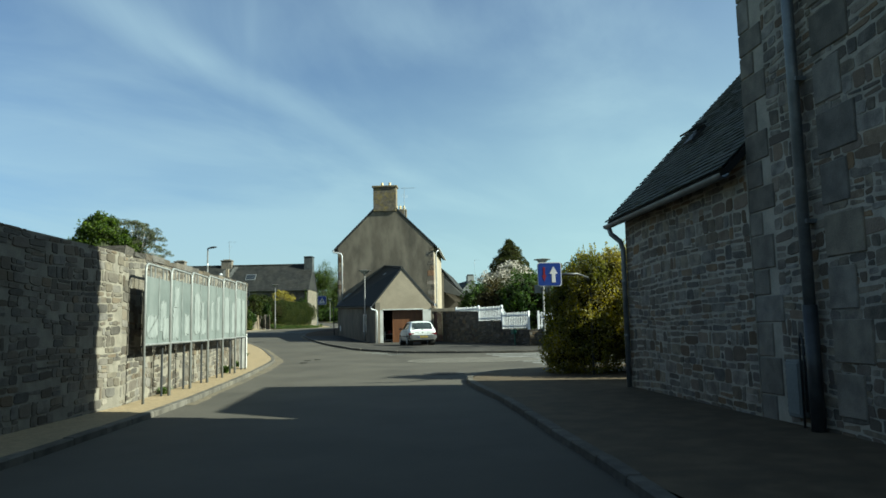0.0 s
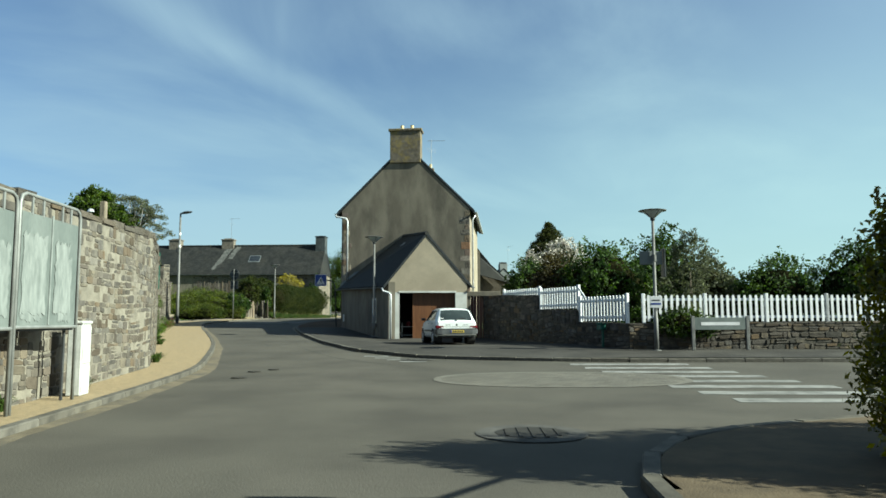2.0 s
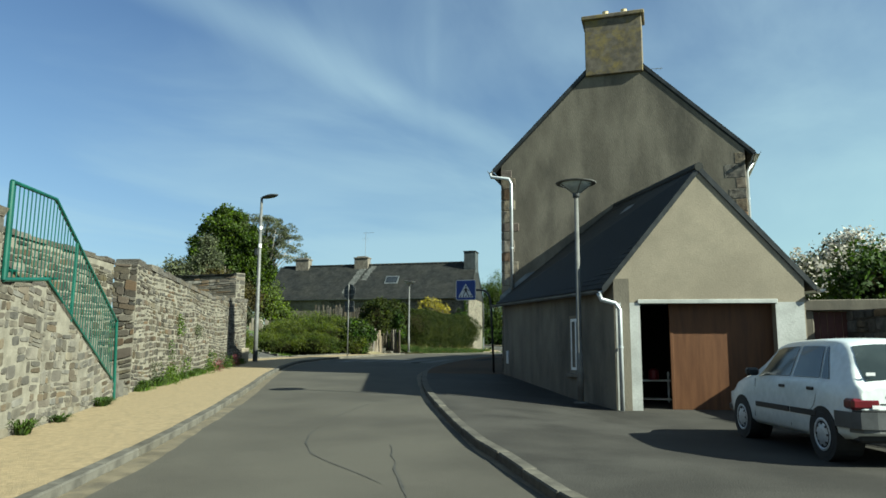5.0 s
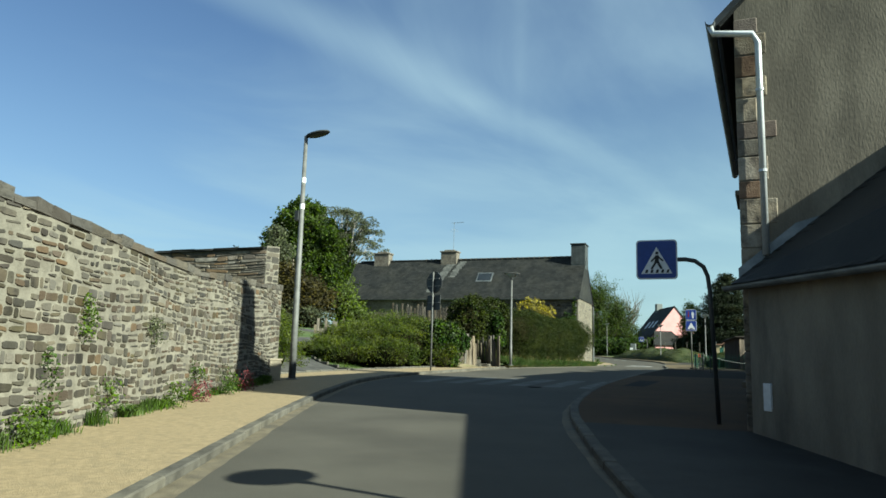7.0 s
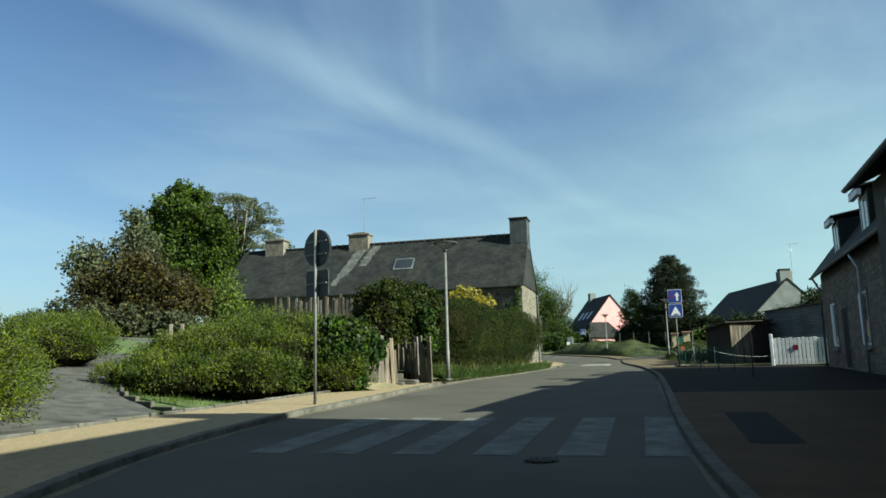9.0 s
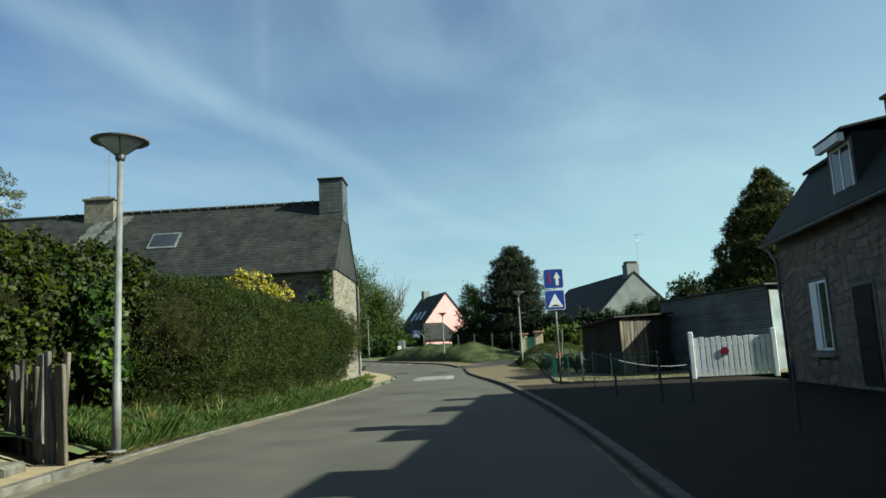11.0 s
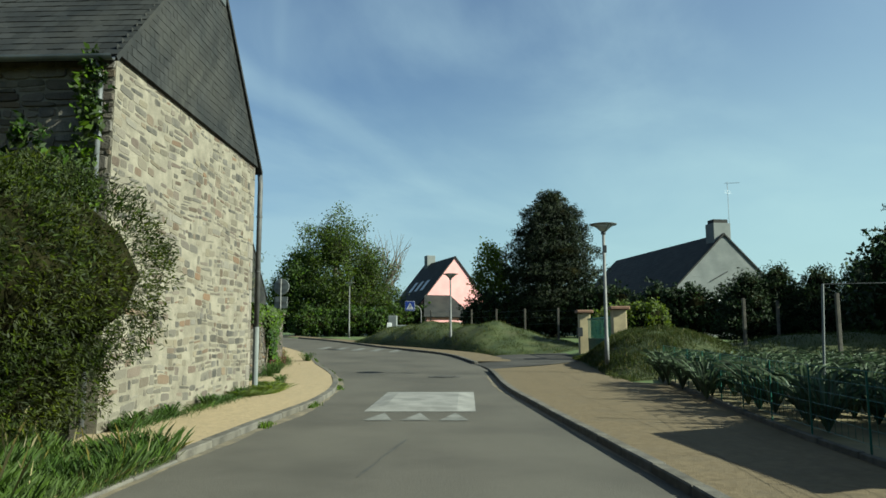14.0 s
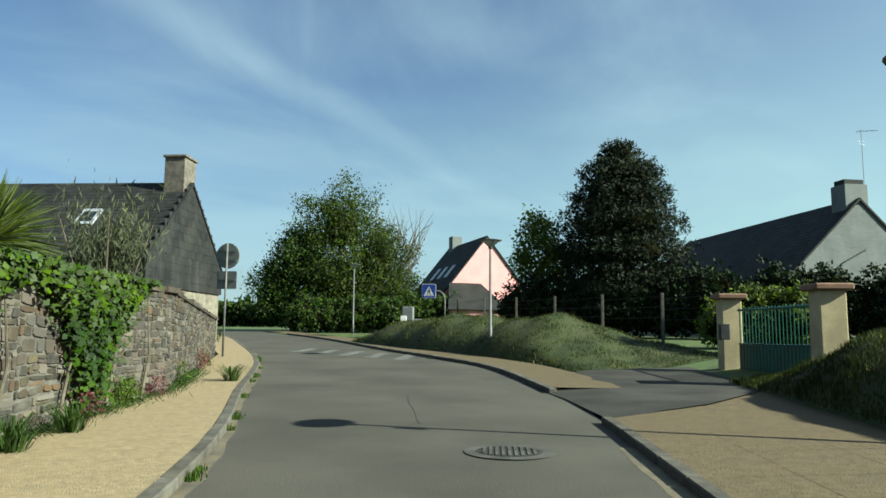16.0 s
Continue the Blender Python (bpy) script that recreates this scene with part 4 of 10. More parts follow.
def downpipe(parent, pts, r=0.045, material=None, clips=True):
    wpart("downpipe", tube(pts, r, 12), material or M_ZINC, parent, smooth=True)
    if clips:
        lo, hi = Vector(pts[-1]), Vector(pts[-2])
        n = max(1, int((hi - lo).length / 1.4))
        for i in range(1, n + 1):
            c = lo.lerp(hi, i / (n + 0.6))
            wpart("pipe_clip", tube([c - Vector((0, 0, 0.02)), c + Vector((0, 0, 0.02))], r + 0.012, 12), material or M_ZINC, parent)


gutter_run(low, (3.62, 15.66, 3.56), (3.62, 10.2, 3.56), 0.08)
downpipe(low, [(3.63, 15.5, 3.48), (3.67, 15.5, 3.36), (3.82, 15.36, 3.18), (3.86, 15.33, 3.0), (3.86, 15.33, 0.05)], 0.055)

tall = thing("tall_stone_house", "tall schist stone house with dressed quoins and an iron downpipe", "house", (4.1, 3, 0))
wpart("wall", prism([(3.98, -9), (11, -9), (11, 8.05), (3.98, 10.18)], -0.3, 9.6), M_MORTAR_D, tall)
rubble(tall, (3.98, 9.6), (3.98, 2.5), lambda s: 0.0, lambda s: 9.5, (M_SCHIST, M_SCHIST_P), size=(0.27, 0.15), gap=0.018, proud=0.008, seed=63, near=(0, 2.6), most=230)
quoins(tall, 3.98, 10.18, 0.0, 9.5, (0, -1), (1, 0), long=0.62, short=0.34, height=0.42, seed=64, proud=0.02, material=M_QUOIN_D)
for k, z in enumerate(np.arange(0.3, 8.2, 0.62)):
    wpart("quoin", boxes((3.955, 8.0 - (0.2 if k % 2 else 0), z, 4.1, 8.5, z + 0.5), bevel=0.012), M_QUOIN_D, tall)
wpart("roof", sheet([(3.6, -9.2, 9.5), (3.6, 10.3, 9.5), (7.5, 9.15, 11.2), (7.5, -9.2, 11.2)], 0.1), M_SLATE, tall)
wpart("roof", sheet([(11.4, -9.2, 9.5), (11.4, 7.95, 9.5), (7.5, 9.15, 11.2), (7.5, -9.2, 11.2)][::-1], 0.1), M_SLATE, tall)
wpart("end_gable", sheet([(3.98, 10.18, 9.5), (11, 8.05, 9.5), (7.5, 9.11, 11.15)], 0.05), M_MORTAR_D, tall)
wpart("downpipe", tube([(3.86, 8.75, 9.4), (3.86, 8.75, 0.95)], 0.07, 12), M_ZINC, tall, smooth=True)
wpart("pipe_shoe", tube([(3.86, 8.75, 1.6), (3.86, 8.75, 0.02)], 0.085, 12), M_DARKMETAL, tall, "black cast iron pipe foot", smooth=True)
for z in (2.6, 4.4, 6.2):
    wpart("pipe_clip", boxes((3.84, 8.65, z, 4.02, 8.85, z + 0.05)), M_ZINC, tall)
bx = thing("meter_box", "pale grey meter box with a looped cable on the stone wall", "meter box", (3.93, 9.2, 0.35))
wpart("body", boxes((3.86, 9.08, 0.2, 3.99, 9.38, 0.92), bevel=0.012), M_PALEGREY, bx)
wpart("lid", boxes((3.845, 9.1, 0.24, 3.862, 9.36, 0.88), bevel=0.006), M_PALEGREY, bx)
wpart("cable", tube([(3.85, 9.02, 0.1), (3.85, 9.02, 1.15), (3.85, 8.98, 1.25), (3.85, 8.94, 1.15), (3.85, 8.94, 0.3)], 0.015, 8), M_DARKMETAL, bx, smooth=True)

# the front stands slightly askew to the street
turn = Matrix.Translation((3.95, 15.4, 0)) @ Matrix.Rotation(radians(5.1), 4, "Z") @ Matrix.Translation((-3.95, -15.4, 0))
for ob in (low, tall, rf, bx):
    ob.matrix_world = turn @ ob.matrix_world

# ---- the tall gabled house ----
A0, AD = Vector((-7.9, 53.55, 0)), Vector((0.053, 0.9986, 0))
AW = Vector((AD.y, -AD.x, 0))


def ap(x, y, z):
    """A place by the gabled house: x across the gable from its street corner, y into the house."""
    v = A0 + AW * x * 1.043 + AD * y
    return (v.x, v.y, z + 0.043 * (z - 1.63))


gh = thing("gable_house", "tall old house with weathered grey rendered gable and stone chimney", "house", (-4.3, 59, 0.8))
W_A, G_L = 6.9, 10.0
bm = bmesh.new()
prof = [(0, 0.2), (W_A, 0.2), (W_A, 7.35), (W_A / 2, 10.75), (0, 7.35)]
va, vb = [bm.verts.new(ap(x, 0, z)) for x, z in prof], [bm.verts.new(ap(x, G_L, z)) for x, z in prof]
bm.faces.new(va), bm.faces.new(vb[::-1])
for i in range(5):
    bm.faces.new((va[i], vb[i], vb[(i + 1) % 5], va[(i + 1) % 5]))
bmesh.ops.recalc_face_normals(bm, faces=bm.faces)
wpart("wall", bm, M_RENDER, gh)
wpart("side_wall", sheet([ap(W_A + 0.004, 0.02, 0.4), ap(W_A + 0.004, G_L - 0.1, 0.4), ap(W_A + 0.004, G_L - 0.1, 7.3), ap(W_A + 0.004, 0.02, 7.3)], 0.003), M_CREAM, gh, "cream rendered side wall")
for s in (0, 1):
    e, r = (-0.28, W_A / 2) if s == 0 else (W_A + 0.28, W_A / 2)
    q = [ap(e, -0.008, 7.17), ap(e, G_L + 0.1, 7.17), ap(r, G_L + 0.1, 10.88), ap(r, -0.008, 10.88)]
    wpart("roof", sheet(q if s else q[::-1], 0.12), M_SLATE, gh)
    wpart("verge_board", sheet([ap(e, -0.02, 7.08), ap(r, -0.02, 10.78), ap(r, -0.02, 10.92), ap(e, -0.02, 7.21)], 0.008), M_DARKMETAL, gh)
quoins(gh, *ap(0, 0, 0)[:2], 0.6, 7.4, (AW.x, AW.y), (AD.x, AD.y), long=0.48, short=0.3, height=0.32, seed=65, proud=0.012, material=M_QUOIN_R)
quoins(gh, *ap(W_A, 0, 0)[:2], 2.9, 7.45, (-AW.x, -AW.y), (AD.x, AD.y), long=0.5, short=0.28, height=0.34, seed=66, proud=0.006, material=M_QUOIN_R)
M_CHIM = mat("lichened_chimney_stone", (0.07, 0.06, 0.047), (0.13, 0.112, 0.088), scale=5, fine=35, bump=0.8, c=(0.19, 0.145, 0.045), c_scale=2.6, c_amount=0.85)
bm = bmesh.new()
box(bm, 0, 0, 0.24, 1.73, 0.83, 2.08, bevel=0.02, m=Matrix.Translation(ap(2.62, -0.1, 9.62)) @ Matrix.Rotation(math.atan2(AW.y, AW.x), 4, "Z"))
chim = wpart("chimney", bm, M_CHIM, gh, "stone chimney patched with yellow lichen")
bm = bmesh.new()
mm = Matrix.Translation(ap(2.62, -0.08, 9.62)) @ Matrix.Rotation(math.atan2(AW.y, AW.x), 4, "Z")
box(bm, -0.09, -0.09, 2.06, 1.82, 0.84, 2.2, bevel=0.025, m=mm)
wpart("cap", bm, M_CHIM, chim)
for dx in (0.6, 1.15):
    wpart("chimney_pot", lathe([(0.11, 0), (0.09, 0.3), (0.1, 0.32)], 12, at=ap(2.62 + dx, 0.36, 11.7)), M_YELLOWISH, chim, "clay chimney pot")
bm = bmesh.new()
box(bm, 0, 0, 0, 1.2, 0.7, 1.5, bevel=0.02, m=Matrix.Translation(ap(2.95, G_L - 0.9, 10.0)))
chim2 = wpart("chimney", bm, M_CHIM, gh)
for dx in (0.3, 0.6, 0.9):
    wpart("chimney_pot", lathe([(0.1, 0), (0.085, 0.28)], 10, at=ap(2.95 + dx, G_L - 0.55, 11.5)), M_YELLOWISH, chim2)
gutter_run(gh, ap(-0.34, -0.14, 7.14), ap(-0.34, G_L + 0.1, 7.14))
gutter_run(gh, ap(W_A + 0.34, G_L + 0.1, 7.14), ap(W_A + 0.34, -0.14, 7.14), 0.075, M_ZINC_P)
downpipe(gh, [ap(-0.34, -0.06, 7.08), ap(-0.3, -0.08, 6.95), ap(0.25, -0.1, 6.85), ap(0.32, -0.1, 6.7), ap(0.32, -0.1, 3.5)], 0.05, M_ZINC_P)
downpipe(gh, [ap(W_A + 0.3, 0.8, 7.08), ap(W_A + 0.12, 0.8, 6.8), ap(W_A + 0.12, 0.8, 0.8)], 0.05, M_ZINC_P)


def wall_window(parent, o, u, n, w, hh, material=None, reveal_panel=False, door=False, sill=True):
    """A framed window (or door) in a wall: o its lower corner, u along the wall, n out of it."""
    o, u, n = Vector(o), Vector(u).normalized(), Vector(n).normalized()
    m = Matrix(((u.x, n.x, 0, o.x), (u.y, n.y, 0, o.y), (0, 0, 1, o.z), (0, 0, 0, 1)))

    def put(name, par, bm, mt, label=""):
        bmesh.ops.transform(bm, matrix=m, verts=bm.verts)
        bmesh.ops.recalc_face_normals(bm, faces=bm.faces)
        return wpart(name, bm, mt, par, label)

    win = put("door" if door else "window", parent, boxes((-0.07, -0.1, -0.07, w + 0.07, 0.012, 0), (-0.07, -0.1, hh, w + 0.07, 0.012, hh + 0.07), (-0.07, -0.1, 0, 0, 0.012, hh), (w, -0.1, 0, w + 0.07, 0.012, hh)), M_QUOIN)
    f = 0.06
    if door:
        put("leaf", win, boxes((0, -0.02, 0, w, 0.005, hh), bevel=0.004), material or M_TARWOOD)
        for k in range(3):
            put("panel", win, boxes((0.12, 0.0, 0.15 + k * (hh - 0.2) / 3, w - 0.12, 0.018, 0.05 + (k + 1) * (hh - 0.2) / 3), bevel=0.008), material or M_TARWOOD)
    else:
        put("window_frame", win, boxes((0, -0.03, 0, f, 0.008, hh), (w - f, -0.03, 0, w, 0.008, hh), (f, -0.03, 0, w - f, 0.008, f), (f, -0.03, hh - f, w - f, 0.008, hh), (w / 2 - f / 2, -0.03, f, w / 2 + f / 2, 0.008, hh - f)), M_WHITE)
        for s in (0, 1):
            put("pane", win, boxes((f + s * (w / 2 - f / 2), -0.02, f, w / 2 - f / 2 + s * (w / 2 - f / 2), -0.005, hh - f)), M_PANE)
        if sill:
            put("window_sill", win, boxes((-0.12, -0.05, -0.16, w + 0.12, 0.09, -0.07), bevel=0.01), M_QUOIN)
    # flat white panel added to stand for the deep white reveal, no real shutter
    if reveal_panel:
        put("shutter", win, boxes((0.02, 0.0, 0.02, w * 0.42, 0.03, hh - 0.02), bevel=0.006), M_WHITE, "white panel added in place of a deep white window reveal")
    return win


for k, (y, z, w, hh) in enumerate([(1.0, 4.75, 0.95, 1.6), (3.9, 4.75, 0.95, 1.6), (7.4, 4.75, 0.95, 1.6), (1.1, 1.75, 0.95, 1.55), (7.3, 1.85, 0.95, 1.55)]):
    wall_window(gh, ap(-0.005, y + w, z), -AD, -AW, w, hh)
for y, z in ((1.0, 4.95), (3.9, 4.95), (7.4, 4.95)):
    rail_ = wpart("window_rail", tube([ap(-0.12, y, z + 0.25), ap(-0.12, y + 0.95, z + 0.25)], 0.012, 6), M_DARKMETAL, gh, "thin iron window rail")
    for e in (y, y + 0.95):
        wpart("rail_end", tube([ap(-0.12, e, z + 0.25), ap(0.0, e, z + 0.25)], 0.01, 6), M_DARKMETAL, rail_)
wall_window(gh, ap(-0.005, 5.1, 1.15), -AD, -AW, 0.95, 2.05, door=True)


def aerial(at, height=2.2, rz=0.0):
    t = thing("tv_aerial", "thin metal television aerial on a mast", "aerial", at, rz)
    part("mast", tube([(0, 0, -0.4), (0, 0, height)], 0.018, 6), M_ZINC, t)
    part("boom", tube([(-0.25, 0, height - 0.1), (0.95, 0, height - 0.05)], 0.012, 6), M_ZINC, t)
    for k in range(7):
        x = -0.2 + k * 0.18
        part("element", tube([(x, -0.22 + 0.015 * k, height - 0.1 + x * 0.04), (x, 0.22 - 0.015 * k, height - 0.1 + x * 0.04)], 0.007, 5), M_ZINC, t)
    for k in range(2):
        part("element", tube([(-0.3, -0.18, height - 0.7 - 0.16 * k), (0.35, 0.18, height - 0.7 - 0.16 * k)], 0.007, 5), M_ZINC, t)
    return t


aerial(ap(4.0, G_L - 1.6, 10.6), 2.7, 10)

# ---- garage ----
GF0, GF1, GB = (-4.42, 46.15), (-0.85, 46.55), (-7.84, 53.4)
GB1 = (-0.95, 53.5)
gr = thing("garage", "cream rendered garage with a slate roof and a low front gable", "garage", (-4, 49, 0.55))
ez, rz_ = 3.1, 5.28
fu = (Vector((*GF1, 0)) - Vector((*GF0, 0)))
fl = fu.length
fu.normalize()
fn = Vector((fu.y, -fu.x, 0))


def gp(s, z, out=0.0):
    v = Vector((*GF0, 0)) + fu * s + fn * out
    return (v.x, v.y, z)


def gbox(s0, z0, s1, z1, o0, o1, bevel=0.0):
    bm = bmesh.new()
    box(bm, s0, o0, z0, s1, o1, z1, bevel=bevel, m=Matrix(((fu.x, fn.x, 0, GF0[0]), (fu.y, fn.y, 0, GF0[1]), (0, 0, 1, 0), (0, 0, 0, 1))))
    bmesh.ops.recalc_face_normals(bm, faces=bm.faces)
    return bm


D0, D1, DT = 0.5, 3.05, 2.62
g0 = 0.46
wpart("front_pier", gbox(0, 0.2, D0, DT, -0.25, 0), M_CREAM, gr)
wpart("front_pier", gbox(D1, 0.2, fl, DT, -0.25, 0), M_CREAM, gr)
bm = bmesh.new()
pts = [(0, DT), (fl, DT), (fl, ez), (fl / 2 - 0.05, rz_), (0, ez)]
f0, f1 = [bm.verts.new(gp(s, z)) for s, z in pts], [bm.verts.new(gp(s, z, -0.25)) for s, z in pts]
bm.faces.new(f0), bm.faces.new(f1[::-1])
for i in range(5):
    bm.faces.new((f0[i], f1[i], f1[(i + 1) % 5], f0[(i + 1) % 5]))
bmesh.ops.recalc_face_normals(bm, faces=bm.faces)
wpart("front_gable", bm, M_CREAM, gr)
M_GWHITE = mat("worn_whitewash", (0.3, 0.305, 0.29), (0.42, 0.425, 0.41), scale=2, fine=30, bump=0.3, c=(0.3, 0.3, 0.28), c_scale=1.5, c_amount=0.5)
wpart("pier_paint", gbox(0.03, 0.3, D0, DT, 0.0, 0.006), M_GWHITE, gr, "whitewashed pier beside the door")
wpart("pier_paint", gbox(D1, 0.3, fl - 0.02, DT, 0.0, 0.006), M_GWHITE, gr)
wpart("lintel", gbox(D0 - 0.04, DT - 0.02, D1 + 0.04, DT + 0.06, -0.05, 0.03, 0.006), M_GWHITE, gr)
wpart("side_wall", prism([GF0, GB, (GB[0] + 0.25, GB[1]), (GF0[0] + 0.3, GF0[1] + 0.02)], 0.2, ez), M_RENDER, gr)
wpart("side_wall", prism([(GF1[0] - 0.3, GF1[1]), (GB1[0] - 0.3, GB1[1]), GB1, GF1], 0.2, ez), M_RENDER, gr)
# floor and back wall near black: the dimness indoors is in the colour
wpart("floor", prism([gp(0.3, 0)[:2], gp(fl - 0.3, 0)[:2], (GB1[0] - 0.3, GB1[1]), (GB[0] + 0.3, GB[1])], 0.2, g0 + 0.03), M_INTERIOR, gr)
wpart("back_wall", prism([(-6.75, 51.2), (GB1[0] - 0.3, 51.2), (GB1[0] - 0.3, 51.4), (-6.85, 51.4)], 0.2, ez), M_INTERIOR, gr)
ridge_f, ridge_b = gp(fl / 2 - 0.05, rz_ + 0.06, 0.01), (-4.4, 53.45, 6.06)
for s in (0, 1):
    ef = gp(-0.22 if s == 0 else fl + 0.22, ez - 0.2, 0.01)
    eb = (GB[0] - 0.24, 53.45, ez + 0.03) if s == 0 else (GB1[0] + 0.2, 53.45, ez + 0.2)
    q = [ef, eb, ridge_b, ridge_f]
    if s == 0:
        ef_l, eb_l = ef, eb
    wpart("roof", sheet(q if s else q[::-1], 0.08), M_SLATE, gr)
    if s == 0:
        slates(gr, Vector(eb) + Vector((0, 0, 0.01)), Vector(ef) + Vector((0, 0, 0.01)), Vector(ridge_b) + Vector((0, 0, 0.01)), Vector(ridge_f) + Vector((0, 0, 0.01)), size=0.22, rise=0.2, seed=12)
    e2, r2 = Vector(ef) + fn * 0.012, Vector(ridge_f) + fn * 0.012
    wpart("verge_board", sheet([e2 - Vector((0, 0, 0.1)), r2 - Vector((0, 0, 0.11)), r2 + Vector((0, 0, 0.04)), e2 + Vector((0, 0, 0.04))], 0.01), M_DARKMETAL, gr)
wpart("ridge_tile", tube([Vector(ridge_f) + fn * 0.03, ridge_b], 0.09, 10), M_SLATE, gr)
ra, rb_ = Vector(ef_l).lerp(Vector(eb_l), 0.42), Vector(ridge_f).lerp(Vector(ridge_b), 0.42)
rc_, rd_ = Vector(ef_l).lerp(Vector(eb_l), 0.5), Vector(ridge_f).lerp(Vector(ridge_b), 0.5)
up_ = Vector((-0.05, 0, 0.06))
wpart("roof_window", sheet([rc_.lerp(rd_, 0.66) + up_, ra.lerp(rb_, 0.66) + up_, ra.lerp(rb_, 0.83) + up_, rc_.lerp(rd_, 0.83) + up_], 0.05), M_ZINC, gr)
gutter_run(gr, gp(-0.28, ez - 0.24, 0.14), (GB[0] - 0.31, 53.35, ez - 0.01), 0.07)
downpipe(gr, [gp(-0.3, ez - 0.28, 0.08), gp(-0.25, ez - 0.42, 0.08), gp(0.02, ez - 0.5, 0.08), gp(0.1, ez - 0.62, 0.08), gp(0.1, g0 + 0.05, 0.08)], 0.045, M_ZINC_P)
gutter_run(gr, gp(fl + 0.28, ez - 0.24, 0.14), (GB1[0] + 0.27, 53.35, ez + 0.16), 0.07, M_ZINC_P)
door = wpart("garage_door", gbox(D0 + 0.6, g0 + 0.05, D1 + 0.2, DT + 0.1, -0.33, -0.28, 0.008), M_BROWNDOOR, gr, "plain brown wooden sliding garage door, partly open")
wpart("door_edge", gbox(D0 + 0.6, g0 + 0.05, D0 + 0.66, DT + 0.1, -0.28, -0.268, 0.004), M_BROWNDOOR, door)
wpart("door_rail", gbox(D0 - 0.1, DT - 0.02, D1 + 0.2, DT + 0.05, -0.4, -0.34, 0.004), M_DARKMETAL, door)
su = (Vector((*GB, 0)) - Vector((*GF0, 0))).normalized()
sn = Vector((-su.y, su.x, 0))
o = Vector((*GF0, 0)) + su * 1.75 + sn * 0.0
wall_window(gr, (o.x + su.x * 0.62, o.y + su.y * 0.62, 1.25), -su, sn, 0.6, 1.15, sill=True)
vent = Vector((*GF0, 0)) + su * 7.55
wpart("vent", boxes((-0.1, -0.02, 1.32, 0.1, 0.025, 1.7), bevel=0.006), M_SIGNWHITE, gr, "pale meter hatch").matrix_world = Matrix.Translation((vent.x, vent.y, 0)) @ Matrix.Rotation(math.atan2(su.y, su.x), 4, "Z")
fl_a, fl_b = Vector(eb_l) + Vector((0.12, 0.04, 0.06)), Vector(ridge_b) + Vector((0, 0.04, 0.06))
wpart("flashing", sheet([fl_a, fl_b, fl_b + Vector((0, 0.02, 0.2)), fl_a + Vector((0, 0.02, 0.2))], 0.012), M_ZINC, gr, "dull lead flashing against the gable")
shelf = thing("garage_rack", "pale metal rack with a red can inside the garage", "rack", (*gp(0.95, g0 + 0.03, -1.6)[:2], g0 + 0.03))
for x in (-0.3, 0.3):
    part("post", boxes((x - 0.02, -0.02, 0, x + 0.02, 0.02, 0.75)), M_ZINC_P, shelf)
part("shelf", boxes((-0.34, -0.2, 0.16, 0.34, 0.2, 0.19), bevel=0.005), M_ZINC_P, shelf)
part("shelf", boxes((-0.34, -0.2, 0.55, 0.34, 0.2, 0.58), bevel=0.005), M_ZINC_P, shelf)
part("red_can", lathe([(0.1, 0.58), (0.11, 0.6), (0.11, 0.78), (0.05, 0.82)], 14), M_RED, shelf, "red plastic can")

# gate with concrete frame between garage and garden wall
gg = thing("wooden_gate", "dark red-brown wooden gate in a grey rendered frame", "gate", (-0.4, 46.75, 0.65))
for x0, x1 in ((-0.86, -0.7), (0.12, 0.55)):
    wpart("gate_pier", boxes((x0, 46.62, 0.3, x1, 47.0, 2.55), bevel=0.015), M_RENDER, gg)
wpart("gate_lintel", boxes((-0.95, 46.56, 2.45, 0.66, 47.05, 2.66), bevel=0.015), M_RENDER, gg)
M_OXBLOOD = mat("oxblood_paint", (0.06, 0.022, 0.018), (0.085, 0.032, 0.026), scale=2, fine=30, rough=0.6, bump=0.2)
for k in range(6):
    wpart("board", boxes((-0.69 + k * 0.133, 46.78, 0.5, -0.565 + k * 0.133, 46.82, 2.44), bevel=0.006), M_OXBLOOD, gg)

# ---- terrace beyond ----
ter = thing("terrace_house", "narrow rendered terrace house with a slate roof", "house", (-3, 69, 1.2))
bm = bmesh.new()
prof = [(-6.95, 0.8), (1.75, 0.8), (1.75, 4.3), (-2.6, 8.35), (-6.95, 6.25)]
va = [bm.verts.new((x, 66.0, z)) for x, z in prof]
vb = [bm.verts.new((x + 0.55, 72.3, z)) for x, z in prof]
bm.faces.new(va), bm.faces.new(vb[::-1])
for i in range(5):
    bm.faces.new((va[i], vb[i], vb[(i + 1) % 5], va[(i + 1) % 5]))
bmesh.ops.recalc_face_normals(bm, faces=bm.faces)
wpart("wall", bm, M_STONE, ter)
wpart("link_wall", prism([(-6.95, 63.3), (0.0, 63.3), (0.0, 66.05), (-6.9, 66.05)], 0.8, 6.2), M_RENDER, ter)
wpart("roof", sheet([(-7.45, 65.9, 6.15), (-6.85, 72.6, 6.15), (-2.05, 72.6, 8.45), (-2.6, 65.9, 8.45)], 0.12), M_SLATE, ter)
wpart("roof", sheet([(2.0, 65.9, 4.15), (2.55, 72.6, 4.15), (-2.05, 72.6, 8.45), (-2.6, 65.9, 8.45)][::-1], 0.12), M_SLATE, ter)
wpart("hip_roof", sheet([(-1.0, 65.75, 6.85), (-1.0, 65.2, 4.9), (1.95, 65.6, 4.1), (1.9, 65.75, 4.3)], 0.08), M_SLATE, ter)
tu = Vector((0.55, 6.3, 0)).normalized()
gutter_run(ter, (-7.5, 65.9, 6.18), (-6.92, 72.6, 6.18))
